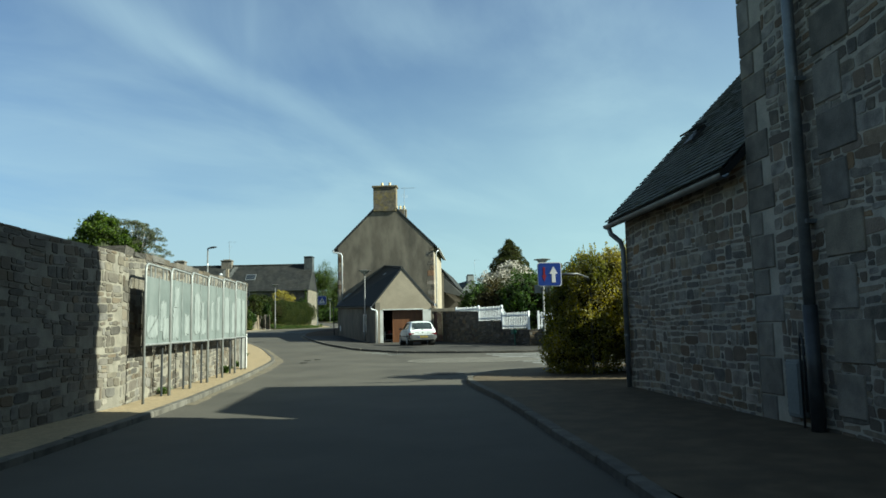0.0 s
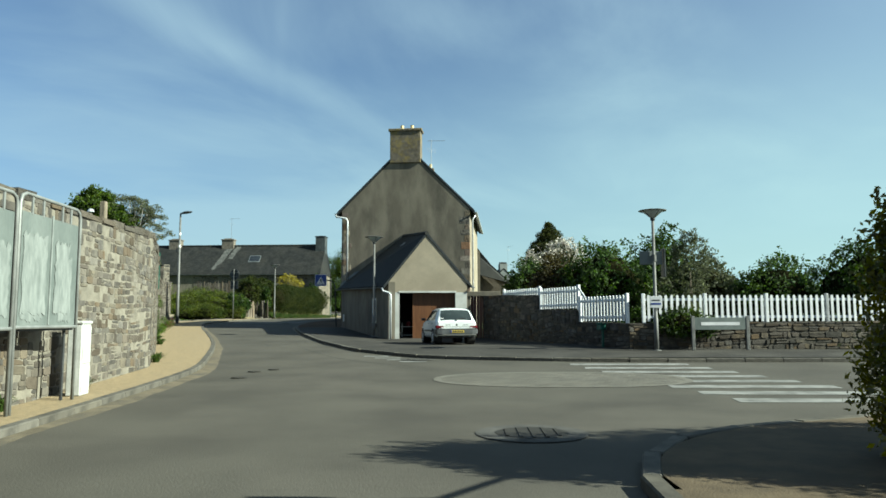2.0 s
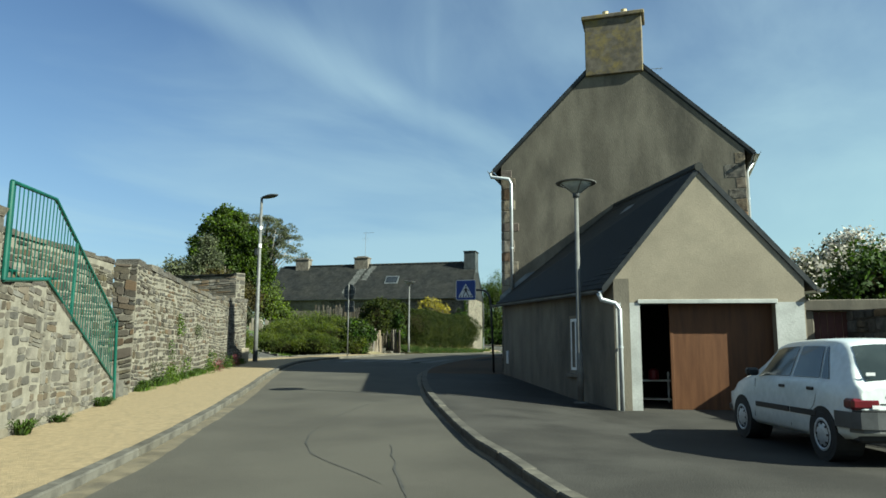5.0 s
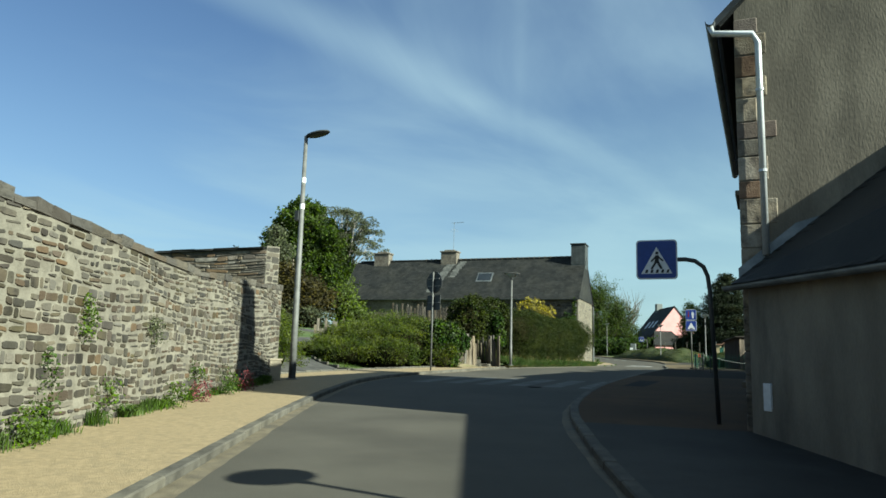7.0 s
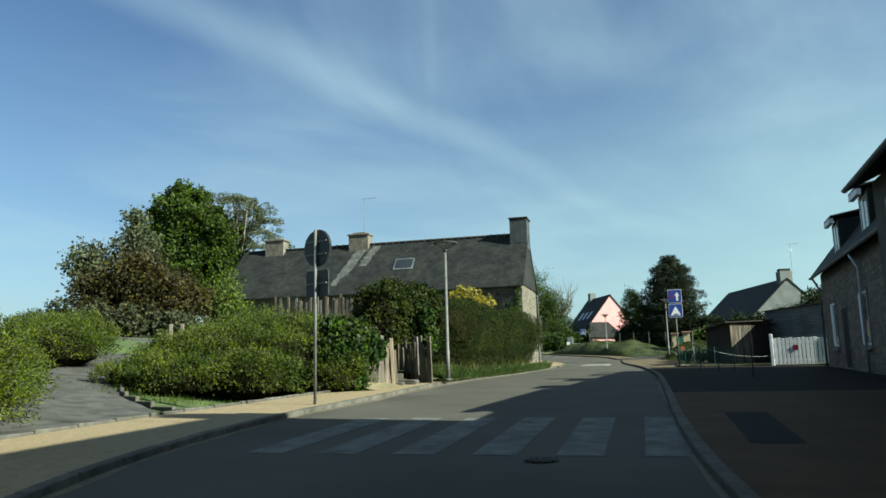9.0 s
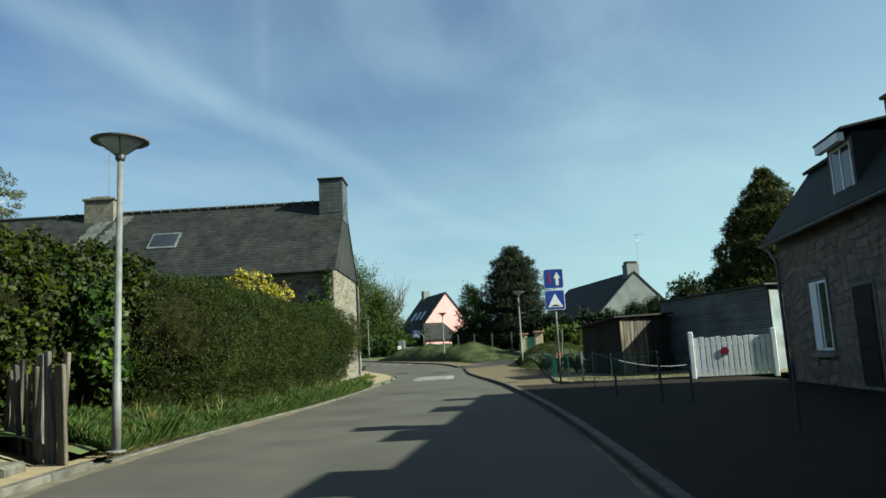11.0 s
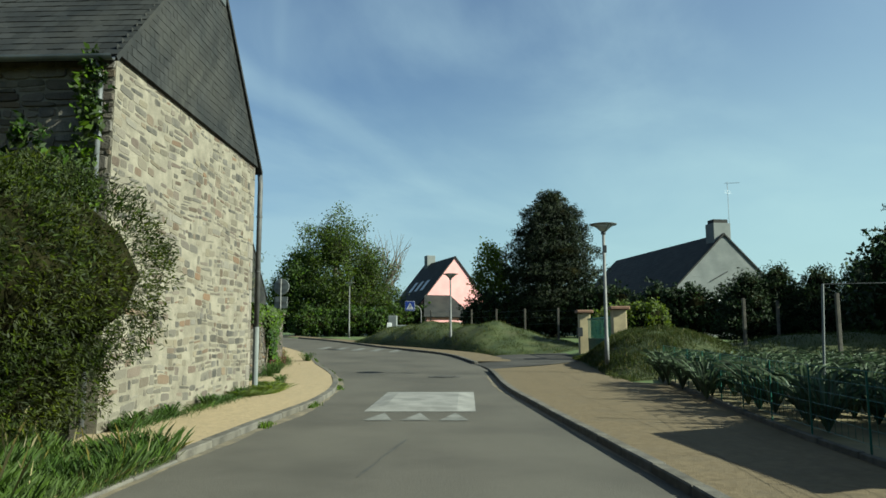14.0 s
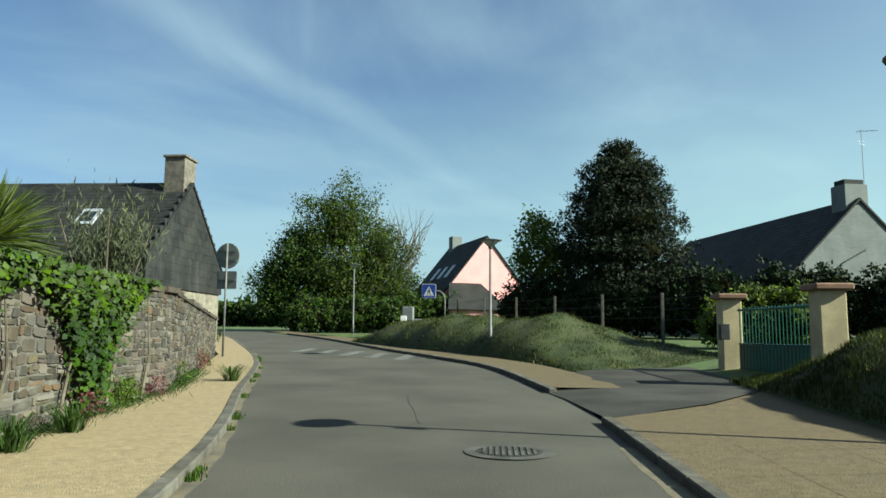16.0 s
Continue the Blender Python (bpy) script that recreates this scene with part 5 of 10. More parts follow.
gutter_run(ter, (2.62, 72.6, 4.12), (2.08, 65.9, 4.12), 0.075, M_ZINC_P)
for y, z, w, hh in ((68.6, 4.2, 0.95, 1.4), (71.2, 4.2, 0.95, 1.4), (71.2, 1.9, 0.95, 1.4)):
    x = -6.955 + (y - 66) * 0.0873
    wall_window(ter, (x, y, z), -tu, (-tu.y, tu.x, 0), w, hh)
wall_window(ter, (-6.955 + 2.4 * 0.0873, 68.4, 1.32), -tu, (-tu.y, tu.x, 0), 0.95, 2.1, door=True)

# stone house with dormers
B0, BU = Vector((-5.62, 72.5, 0)), Vector((1.37, 14.6, 0)).normalized()
BN = Vector((-BU.y, BU.x, 0))


def bp(s, z, inn=0.0):
    v = B0 + BU * s - BN * inn
    z += 0.22 if z > 5.1 else 0
    return Vector((v.x, v.y, z))


BL = 14.6
dh = thing("dormer_house", "grey-brown granite stone house with slate mansard and white dormers", "house", (-2, 80, 1.5))
bm = bmesh.new()
prof = [(0, 1.0), (6.6, 1.0), (6.6, 5.3), (5.4, 7.0), (3.3, 7.6), (1.2, 7.0), (0, 5.3)]
va, vb = [bm.verts.new(bp(0, z, i)) for i, z in prof], [bm.verts.new(bp(BL, z, i)) for i, z in prof]
bm.faces.new(va), bm.faces.new(vb[::-1])
for i in range(7):
    bm.faces.new((va[i], vb[i], vb[(i + 1) % 7], va[(i + 1) % 7]))
bmesh.ops.recalc_face_normals(bm, faces=bm.faces)
wpart("wall", bm, M_MORTAR, dh)
M_BRICKY = mat("dull_red_brick", (0.09, 0.04, 0.03), (0.15, 0.075, 0.055), scale=6, fine=40, bump=0.7)
M_GRAN = mat("brown_granite_block", (0.115, 0.087, 0.065), (0.19, 0.146, 0.11), scale=4, fine=40, bump=0.5, tone=0.2)
holes = []
for s, z, w, hh in ((11.55, 2.5, 1.0, 1.65), (5.75, 2.5, 1.15, 1.65), (1.2, 2.5, 1.0, 1.65)):
    holes.append((BL - s - w - 0.1, z - 0.2, BL - s + 0.1, z + hh + 0.1))
holes.append((BL - 10.35, 1.4, BL - 9.25, 4.0))
rubble(dh, bp(BL, 0)[:2], bp(0, 0)[:2], lambda s: 1.4, lambda s: 5.2, (M_GRAN, M_GRAN), size=(0.42, 0.22), gap=0.004, proud=0.008, seed=71, holes=holes)
for s, z, w, hh in ((11.55, 2.5, 1.0, 1.65), (5.75, 2.5, 1.15, 1.65), (1.2, 2.5, 1.0, 1.65)):
    wall_window(dh, bp(s + w, z, -0.02), -BU, BN, w, hh, reveal_panel=True)
wall_window(dh, bp(10.25, 1.75, -0.02), -BU, BN, 0.95, 2.1, door=True)
for (i0, z0), (i1, z1) in (((-0.3, 5.2), (1.2, 7.1)), ((1.0, 7.12), (3.3, 7.7)), ((6.9, 5.2), (5.4, 7.1)), ((5.4, 7.1), (3.3, 7.7))):
    q = [bp(-0.1, z0, i0), bp(BL + 0.15, z0, i0), bp(BL + 0.15, z1, i1), bp(-0.1, z1, i1)]
    wpart("roof", sheet(q if i0 < 3.3 else q[::-1], 0.08), M_SLATE, dh)
slates(dh, bp(BL + 0.15, 5.22, -0.3), bp(-0.1, 5.22, -0.3), bp(BL + 0.15, 7.12, 1.2), bp(-0.1, 7.12, 1.2), size=0.25, rise=0.22, seed=22)
gutter_run(dh, bp(-0.1, 5.2, -0.36), bp(BL + 0.2, 5.2, -0.36))
downpipe(dh, [bp(BL - 0.15, 5.15, -0.33), bp(BL - 0.15, 4.9, -0.1), bp(BL - 0.15, 1.65, -0.1)], 0.045)
downpipe(dh, [bp(6.1, 5.15, -0.33), bp(6.1, 4.9, -0.1), bp(6.1, 1.65, -0.1)], 0.045, M_ZINC_P)
for s in (9.45, 4.35, 0.2):
    dm = wpart("dormer", sheet([bp(s, 5.35, 0.05), bp(s + 1.25, 5.35, 0.05), bp(s + 1.25, 6.85, 0.05), bp(s, 6.85, 0.05)], -1.2), M_SLATE, dh)
    wall_window(dh, bp(s + 1.15, 5.5, 0.03), -BU, BN, 1.05, 1.2, sill=False)
    wpart("fascia", sheet([bp(s + 0.02, 6.68, -0.1), bp(s + 1.23, 6.68, -0.1), bp(s + 1.23, 6.86, -0.1), bp(s + 0.02, 6.86, -0.1)], 0.14), M_WHITE, dm, "white fascia board")
    hood = [bp(s - 0.12, 6.9, -0.2), bp(s + 1.4, 6.9, -0.2), bp(s + 1.4, 7.16, 1.3), bp(s - 0.12, 7.16, 1.3)]
    wpart("dormer_roof", sheet(hood, 0.05), M_SLATE, dm)
for s, i_, top in ((12.9, 3.0, 1.15), (5.9, 2.4, 1.25)):
    bm = bmesh.new()
    box(bm, -0.35, -0.3, -0.6, 0.35, 0.3, top, bevel=0.02, m=Matrix.Translation(bp(s, 7.5, i_)))
    ck = wpart("chimney", bm, M_BRICKY, dh, "red-brown brick chimney")
    bm = bmesh.new()
    box(bm, -0.42, -0.38, top, 0.42, 0.38, top + 0.1, bevel=0.02, m=Matrix.Translation(bp(s, 7.5, i_)))
    wpart("cap", bm, M_CHIM, ck)

# ---- long slate-roofed house ----
LX0, LX1, LY0, LY1, LE, LR = -40.2, -18.72, 98.85, 105.5, 7.15, 10.72
lh = thing("long_house", "long low stone house with slate roof, slate-hung gable and chimneys", "house", (-29, 102, 1.7))
LM = (LY0 + LY1) / 2
bm = bmesh.new()
prof = [(LY0, 1.2), (LY1, 1.2), (LY1, LE), (LM, LR), (LY0, LE)]
va, vb = [bm.verts.new((LX0, y, z)) for y, z in prof], [bm.verts.new((LX1, y, z)) for y, z in prof]
bm.faces.new(va), bm.faces.new(vb[::-1])
for i in range(5):
    bm.faces.new((va[i], vb[i], vb[(i + 1) % 5], va[(i + 1) % 5]))
bmesh.ops.recalc_face_normals(bm, faces=bm.faces)
wpart("wall", bm, M_MORTAR_S, lh)
rubble(lh, (LX1, LY0), (LX1, LY1), lambda s: 1.75, lambda s: LE - 0.05, (M_GABLE, M_GABLE_P), size=(0.24, 0.125), gap=0.026, proud=0.006, seed=81, near=(3.0, 6.6), most=300, bare=0.24)
rubble(lh, (-34, LY0), (LX1, LY0), lambda s: 3.2, lambda s: LE - 0.1, (M_STONE, M_STONE_P), size=(0.36, 0.16), seed=82)
k = (LR - LE) / (LM - LY0)
ov = 0.25
wpart("roof", sheet([(LX0 - 0.1, LY0 - ov, LE - ov * k + 0.06), (LX1 + 0.12, LY0 - ov, LE - ov * k + 0.06), (LX1 + 0.12, LM, LR + 0.06), (LX0 - 0.1, LM, LR + 0.06)], 0.08), M_SLATE, lh)
wpart("roof", sheet([(LX0 - 0.1, LY1 + ov, LE - ov * k + 0.06), (LX1 + 0.12, LY1 + ov, LE - ov * k + 0.06), (LX1 + 0.12, LM, LR + 0.06), (LX0 - 0.1, LM, LR + 0.06)][::-1], 0.08), M_SLATE, lh)
slates(lh, (LX0 - 0.1, LY0 - ov, LE - ov * k + 0.07), (LX1 + 0.14, LY0 - ov, LE - ov * k + 0.07), (LX0 - 0.1, LM, LR + 0.07), (LX1 + 0.14, LM, LR + 0.07), size=0.24, rise=0.2, seed=31)
# slate hanging on the gable
gs = wpart("slate_hanging", sheet([(LX1 + 0.06, LY0 - 0.15, LE - 0.12), (LX1 + 0.06, LY1 + 0.15, LE - 0.12), (LX1 + 0.06, LM, LR)], 0.05), M_SLATE, lh)
rows_n = 26
for r in range(rows_n):
    z0, z1 = LE - 0.12 + (LR - LE) * r / rows_n, LE - 0.12 + (LR - LE) * (r + 1) / rows_n
    y0 = LY0 - 0.15 + (LM - LY0 + 0.15) * r / rows_n
    y1 = LY1 + 0.15 - (LM - LY0 + 0.15) * r / rows_n
    slates(lh, (LX1 + 0.065, y0, z0), (LX1 + 0.065, y1, z0), (LX1 + 0.065, y0, z1), (LX1 + 0.065, y1, z1), size=0.16, rise=0.2, seed=200 + r, name="slate_course", thick=0.004)
for j in range(44):
    x = LX0 + 0.3 + j * 0.48
    bm = bmesh.new()
    tube([(x, LM, LR + 0.09), (x + 0.46, LM, LR + 0.09)], 0.1, 8, bm=bm)
    wpart("ridge_tile", bm, M_SLATE, lh)
    if j > 12:
        wpart("ridge_joint", tube([(x + 0.42, LM, LR + 0.1), (x + 0.5, LM, LR + 0.1)], 0.125, 8), M_MORTAR, lh)
c1 = wpart("chimney", boxes((LX1 - 1.05, LM - 0.75, LR - 1.0, LX1 + 0.1, LM + 0.75, LR + 1.05), bevel=0.015), M_SLATE_H, lh, "slate-hung chimney stack")
for r in range(8):
    z = LR - 0.6 + r * 0.2
    slates(lh, (LX1 - 1.05, LM - 0.76, z), (LX1 + 0.1, LM - 0.76, z), (LX1 - 1.05, LM - 0.76, z + 0.2), (LX1 + 0.1, LM - 0.76, z + 0.2), size=0.2, seed=300 + r, name="slate_course", thick=0.004, material=M_SLATE_H)
    slates(lh, (LX1 + 0.11, LM - 0.75, z), (LX1 + 0.11, LM + 0.75, z), (LX1 + 0.11, LM - 0.75, z + 0.2), (LX1 + 0.11, LM + 0.75, z + 0.2), size=0.2, seed=320 + r, name="slate_course", thick=0.004, material=M_SLATE_H)
wpart("cap", boxes((LX1 - 1.12, LM - 0.83, LR + 1.05, LX1 + 0.18, LM + 0.83, LR + 1.15), bevel=0.02), M_SLATE, c1)
wpart("flue", boxes((LX1 - 0.75, LM - 0.3, LR + 1.15, LX1 - 0.2, LM + 0.3, LR + 1.24), bevel=0.02), M_BLACK, c1)
M_CHIM_G = mat("grey_chimney_stone", (0.075, 0.065, 0.053), (0.14, 0.122, 0.1), scale=5, fine=35, bump=0.9, c=(0.19, 0.175, 0.15), c_scale=3, c_amount=0.6)
for cx in (-30.9, -37.6):
    c2 = wpart("chimney", boxes((cx - 0.75, LM - 0.42, LR - 0.7, cx + 0.75, LM + 0.42, LR + 0.75), bevel=0.02), M_CHIM_G, lh, "grey rubble stone chimney")
    wpart("cap", boxes((cx - 0.84, LM - 0.5, LR + 0.75, cx + 0.84, LM + 0.5, LR + 0.87), bevel=0.02), M_CHIM_G, c2)
    wpart("cap_top", boxes((cx - 0.5, LM - 0.28, LR + 0.87, cx + 0.5, LM + 0.28, LR + 1.0), bevel=0.03), M_CHIM_G, c2)
aerial((-30.6, LM, LR + 1.0), 2.6, 5)
def on_roof(x, f, lift=0.1):
    return (x, LY0 + (LM - LY0) * f, LE + (LR - LE) * f + lift)
M_LICHEN = mat("pale_lichen_crust", (0.05, 0.052, 0.05), (0.11, 0.112, 0.105), scale=5, fine=40, bump=0.5, c=(0.03, 0.031, 0.031), c_scale=2.5, c_amount=0.9)
rl_ = random.Random(14)
for x0, f0, x1, f1, wd_ in ((-31.75, 0.1, -30.75, 0.93, 0.42), (-31.2, 0.3, -30.3, 0.95, 0.3), (-30.2, 0.5, -29.5, 0.95, 0.55)):
    n_ = 22
    edge_l = [on_roof(x0 + (x1 - x0) * i / n_ - wd_ * rl_.uniform(0.35, 0.8), f0 + (f1 - f0) * i / n_, 0.098) for i in range(n_ + 1)]
    edge_r = [on_roof(x0 + (x1 - x0) * i / n_ + wd_ * rl_.uniform(0.35, 0.8), f0 + (f1 - f0) * i / n_, 0.098) for i in range(n_ + 1)]
    wpart("lichen", (edge_l + edge_r, [], [(i, n_ + 1 + i, n_ + 2 + i, i + 1) for i in range(n_)]), M_LICHEN, lh, "pale lichen on the slates below the chimney")
vx = wpart("roof_window", sheet([on_roof(-27.75, 0.36, 0.15), on_roof(-26.35, 0.36, 0.15), on_roof(-26.35, 0.6, 0.15), on_roof(-27.75, 0.6, 0.15)], 0.08), M_ZINC, lh, "metal framed roof window")
wpart("pane", sheet([on_roof(-27.65, 0.385, 0.165), on_roof(-26.45, 0.385, 0.165), on_roof(-26.45, 0.575, 0.165), on_roof(-27.65, 0.575, 0.165)], 0.012), M_PANE, vx)
gutter_run(lh, (LX0, LY0 - 0.3, LE - 0.22), (LX1 + 0.1, LY0 - 0.3, LE - 0.22), 0.07)
M_PIPE = mat("weathered_dark_pipe", (0.035, 0.036, 0.036), (0.06, 0.061, 0.06), scale=5, fine=30, rough=0.6, bump=0.1)
downpipe(lh, [(LX1 - 0.18, LY0 - 0.3, LE - 0.25), (LX1 - 0.18, LY0 - 0.09, LE - 0.5), (LX1 - 0.18, LY0 - 0.09, 1.9)], 0.05)
downpipe(lh, [(LX1 + 0.02, LY1 + 0.35, LE - 0.2), (LX1 + 0.1, LY1 + 0.14, LE - 0.5), (LX1 + 0.1, LY1 + 0.14, 3.3)], 0.06, M_PIPE)
wpart("pipe_foot", tube([(LX1 + 0.1, LY1 + 0.14, 3.32), (LX1 + 0.1, LY1 + 0.14, 1.85)], 0.066, 12), M_PALEGREY, lh, "white plastic pipe foot")
quoins(lh, LX1, LY1, 1.8, LE, (0, -1), (-1, 0), long=0.3, short=0.14, height=0.34, seed=83, proud=0.012, material=M_QUOIN_D)

# ---- far houses ----
def far_house(name, label, apex, rz, length, half, eave, ridge, wall, roof_over=0.25, hung=None):
    t = thing(name, label, "house", (*apex, 0), rz)
    bm = bmesh.new()
    prof = [(-half, 1.5), (half, 1.5), (half, eave), (0, ridge), (-half, eave)]
    va, vb = [bm.verts.new((x, 0, z)) for x, z in prof], [bm.verts.new((x, length, z)) for x, z in prof]
    bm.faces.new(va), bm.faces.new(vb[::-1])
    for i in range(5):
        bm.faces.new((va[i], vb[i], vb[(i + 1) % 5], va[(i + 1) % 5]))
    bmesh.ops.recalc_face_normals(bm, faces=bm.faces)
    part("wall", bm, wall, t)
    k = (ridge - eave) / half
    for s in (-1, 1):
        q = [(s * (half + roof_over), -0.12, eave - roof_over * k + 0.1), (s * (half + roof_over), length + 0.12, eave - roof_over * k + 0.1), (0, length + 0.12, ridge + 0.1), (0, -0.12, ridge + 0.1)]
        part("roof", sheet(q if s > 0 else q[::-1], 0.1), M_SLATE, t)
        m = t.matrix_world
        if s < 0:
            slates(t, m @ Vector(q[1]), m @ Vector(q[0]), m @ Vector(q[2]), m @ Vector(q[3]), size=0.5, rise=0.3, seed=91)
    return t


pk = far_house("pink_house", "pink rendered house with steep slate roof and roof windows", (-15.0, 163.5), 22, 10, 4.3, 6.0, 11.4, M_PINK)
part("chimney", boxes((-0.5, 7.6, 10.6, 0.5, 8.6, 12.4), bevel=0.03), M_PALEGREY, pk)
for y in (2.5, 4.5, 6.5):
    f = 0.35
    part("roof_window", sheet([(-4.3 * (1 - f), y + 0.8, 6 + 5.4 * f + 0.2), (-4.3 * (1 - f), y, 6 + 5.4 * f + 0.2), (-4.3 * (0.8 - f), y, 6 + 5.4 * (f + 0.2) + 0.2), (-4.3 * (0.8 - f), y + 0.8, 6 + 5.4 * (f + 0.2) + 0.2)], 0.06), M_ZINC_P, pk)
part("porch_wall", boxes((-4.2, -3.2, 2.2, 0.2, -0.05, 5.2)), M_PINK, pk)
part("porch_roof", sheet([(-4.6, -3.5, 5.1), (0.6, -3.5, 5.1), (-0.6, -0.1, 7.4), (-3.4, -0.1, 7.4)], 0.12), M_SLATE, pk)
for x in (-3.6, -2.2):
    wm = pk.matrix_world
    wall_window(pk, wm @ Vector((x + 0.5, -3.26, 3.2)), wm.to_3x3() @ Vector((1, 0, 0)), wm.to_3x3() @ Vector((0, -1, 0)), 1.0, 1.3)

gy_ = far_house("grey_house", "pale grey slate-hung house with broad dark slate roof", (5.5, 143.3), 12, 19.5, 4.9, 5.9, 10.7, M_PALEGREY)
m = gy_.matrix_world
for r in range(14):
    f0, f1 = r / 15, (r + 1) / 15
    slates(gy_, m @ Vector((-4.9 * (1 - f0), -0.03, 5.9 + 4.8 * f0)), m @ Vector((4.9 * (1 - f0), -0.03, 5.9 + 4.8 * f0)), m @ Vector((-4.9 * (1 - f1), -0.03, 5.9 + 4.8 * f1)), m @ Vector((4.9 * (1 - f1), -0.03, 5.9 + 4.8 * f1)), size=0.4, seed=400 + r, name="slate_course", material=M_PALEGREY)
part("chimney", boxes((-0.7, 0.15, 9.8, 0.7, 1.3, 11.6), bevel=0.02), M_PALEGREY, gy_)
part("cap", boxes((-0.6, 0.3, 11.6, 0.6, 1.15, 11.9), bevel=0.03), M_SLATE, gy_)
part("band", boxes((-4.95, -0.08, 5.4, 4.95, 0.0, 5.85)), M_WHITE, gy_)
wall_window(gy_, m @ Vector((-3.4, -0.03, 3.2)), m.to_3x3() @ Vector((1, 0, 0)), m.to_3x3() @ Vector((0, -1, 0)), 1.4, 1.4)
part("lean_pole", tube([(-1.2, -0.1, 7.2), (0.1, -0.15, 7.9)], 0.04, 6), M_DARKMETAL, gy_)
aerial((6.3, 144.2, 11.7), 3.2, 0)

M_GRANWALL = mat("pale_pointed_stone", (0.12, 0.108, 0.085), (0.2, 0.18, 0.14), scale=5, fine=30, bump=0.8, c=(0.075, 0.066, 0.052), c_scale=3.5, c_amount=0.8)
h3 = thing("side_house", "old stone house with slate roof, slate-hung gable and stone chimney", "house", (-33, 130, 2.4))
bm = bmesh.new()
HX, HY0, HY1, HE, HR = -26.2, 126.2, 132.8, 5.75, 8.8
HM = (HY0 + HY1) / 2
prof = [(HY0, 1.5), (HY1, 1.5), (HY1, HE), (HM, HR), (HY0, HE)]
va, vb = [bm.verts.new((HX - 16, y, z)) for y, z in prof], [bm.verts.new((HX, y, z)) for y, z in prof]
bm.faces.new(va), bm.faces.new(vb[::-1])
for i in range(5):
    bm.faces.new((va[i], vb[i], vb[(i + 1) % 5], va[(i + 1) % 5]))
bmesh.ops.recalc_face_normals(bm, faces=bm.faces)
wpart("wall", bm, M_GRANWALL, h3)
for s in (0, 1):
    y = HY0 - 0.25 if s == 0 else HY1 + 0.25
    z = HE - 0.15
    q = [(HX - 16.1, y, z), (HX + 0.12, y, z), (HX + 0.12, HM, HR + 0.08), (HX - 16.1, HM, HR + 0.08)]
    wpart("roof", sheet(q if s == 0 else q[::-1], 0.08), M_SLATE, h3)
slates(h3, (HX - 16.1, HY0 - 0.25, HE - 0.14), (HX + 0.14, HY0 - 0.25, HE - 0.14), (HX - 16.1, HM, HR + 0.1), (HX + 0.14, HM, HR + 0.1), size=0.26, rise=0.22, seed=33)
wpart("slate_hanging", sheet([(HX + 0.06, HY0 - 0.1, HE - 1.0), (HX + 0.06, HY1 + 0.1, HE - 1.0), (HX + 0.06, HY1 + 0.1, HE), (HX + 0.06, HM, HR), (HX + 0.06, HY0 - 0.1, HE)], 0.05), M_SLATE, h3)
for r in range(13):
    z0, z1 = HE - 1 + 0.3 * r, HE - 0.7 + 0.3 * r
    half = min(3.4, max(0.1, (HR - z0) / (HR - HE) * 3.4))
    slates(h3, (HX + 0.066, HM - half, z0), (HX + 0.066, HM + half, z0), (HX + 0.066, HM - half, z1), (HX + 0.066, HM + half, z1), size=0.24, rise=0.3, seed=500 + r, name="slate_course")
wpart("chimney", boxes((HX - 0.85, HM - 0.5, HR - 0.8, HX - 0.05, HM + 0.5, HR + 0.98), bevel=0.02), M_CHIM_G, h3, "rough stone chimney stack")
wpart("cap", boxes((HX - 0.91, HM - 0.56, HR + 0.98, HX + 0.02, HM + 0.56, HR + 1.08), bevel=0.02), M_CHIM_G, h3)
hv = wpart("roof_window", sheet([(HX - 3.3, HY0 + 1.1, HE + 1.22), (HX - 2.6, HY0 + 1.1, HE + 1.22), (HX - 2.6, HY0 + 1.8, HE + 1.88), (HX - 3.3, HY0 + 1.8, HE + 1.88)], 0.07), M_ZINC_P, h3, "small metal roof window")
wpart("pane", sheet([(HX - 3.2, HY0 + 1.2, HE + 1.33), (HX - 2.7, HY0 + 1.2, HE + 1.33), (HX - 2.7, HY0 + 1.65, HE + 1.755), (HX - 3.2, HY0 + 1.65, HE + 1.755)], 0.01), M_PANE, hv)
wall_window(h3, (HX + 0.005, 128.2, 3.4), (0, 1, 0), (1, 0, 0), 0.8, 1.1)

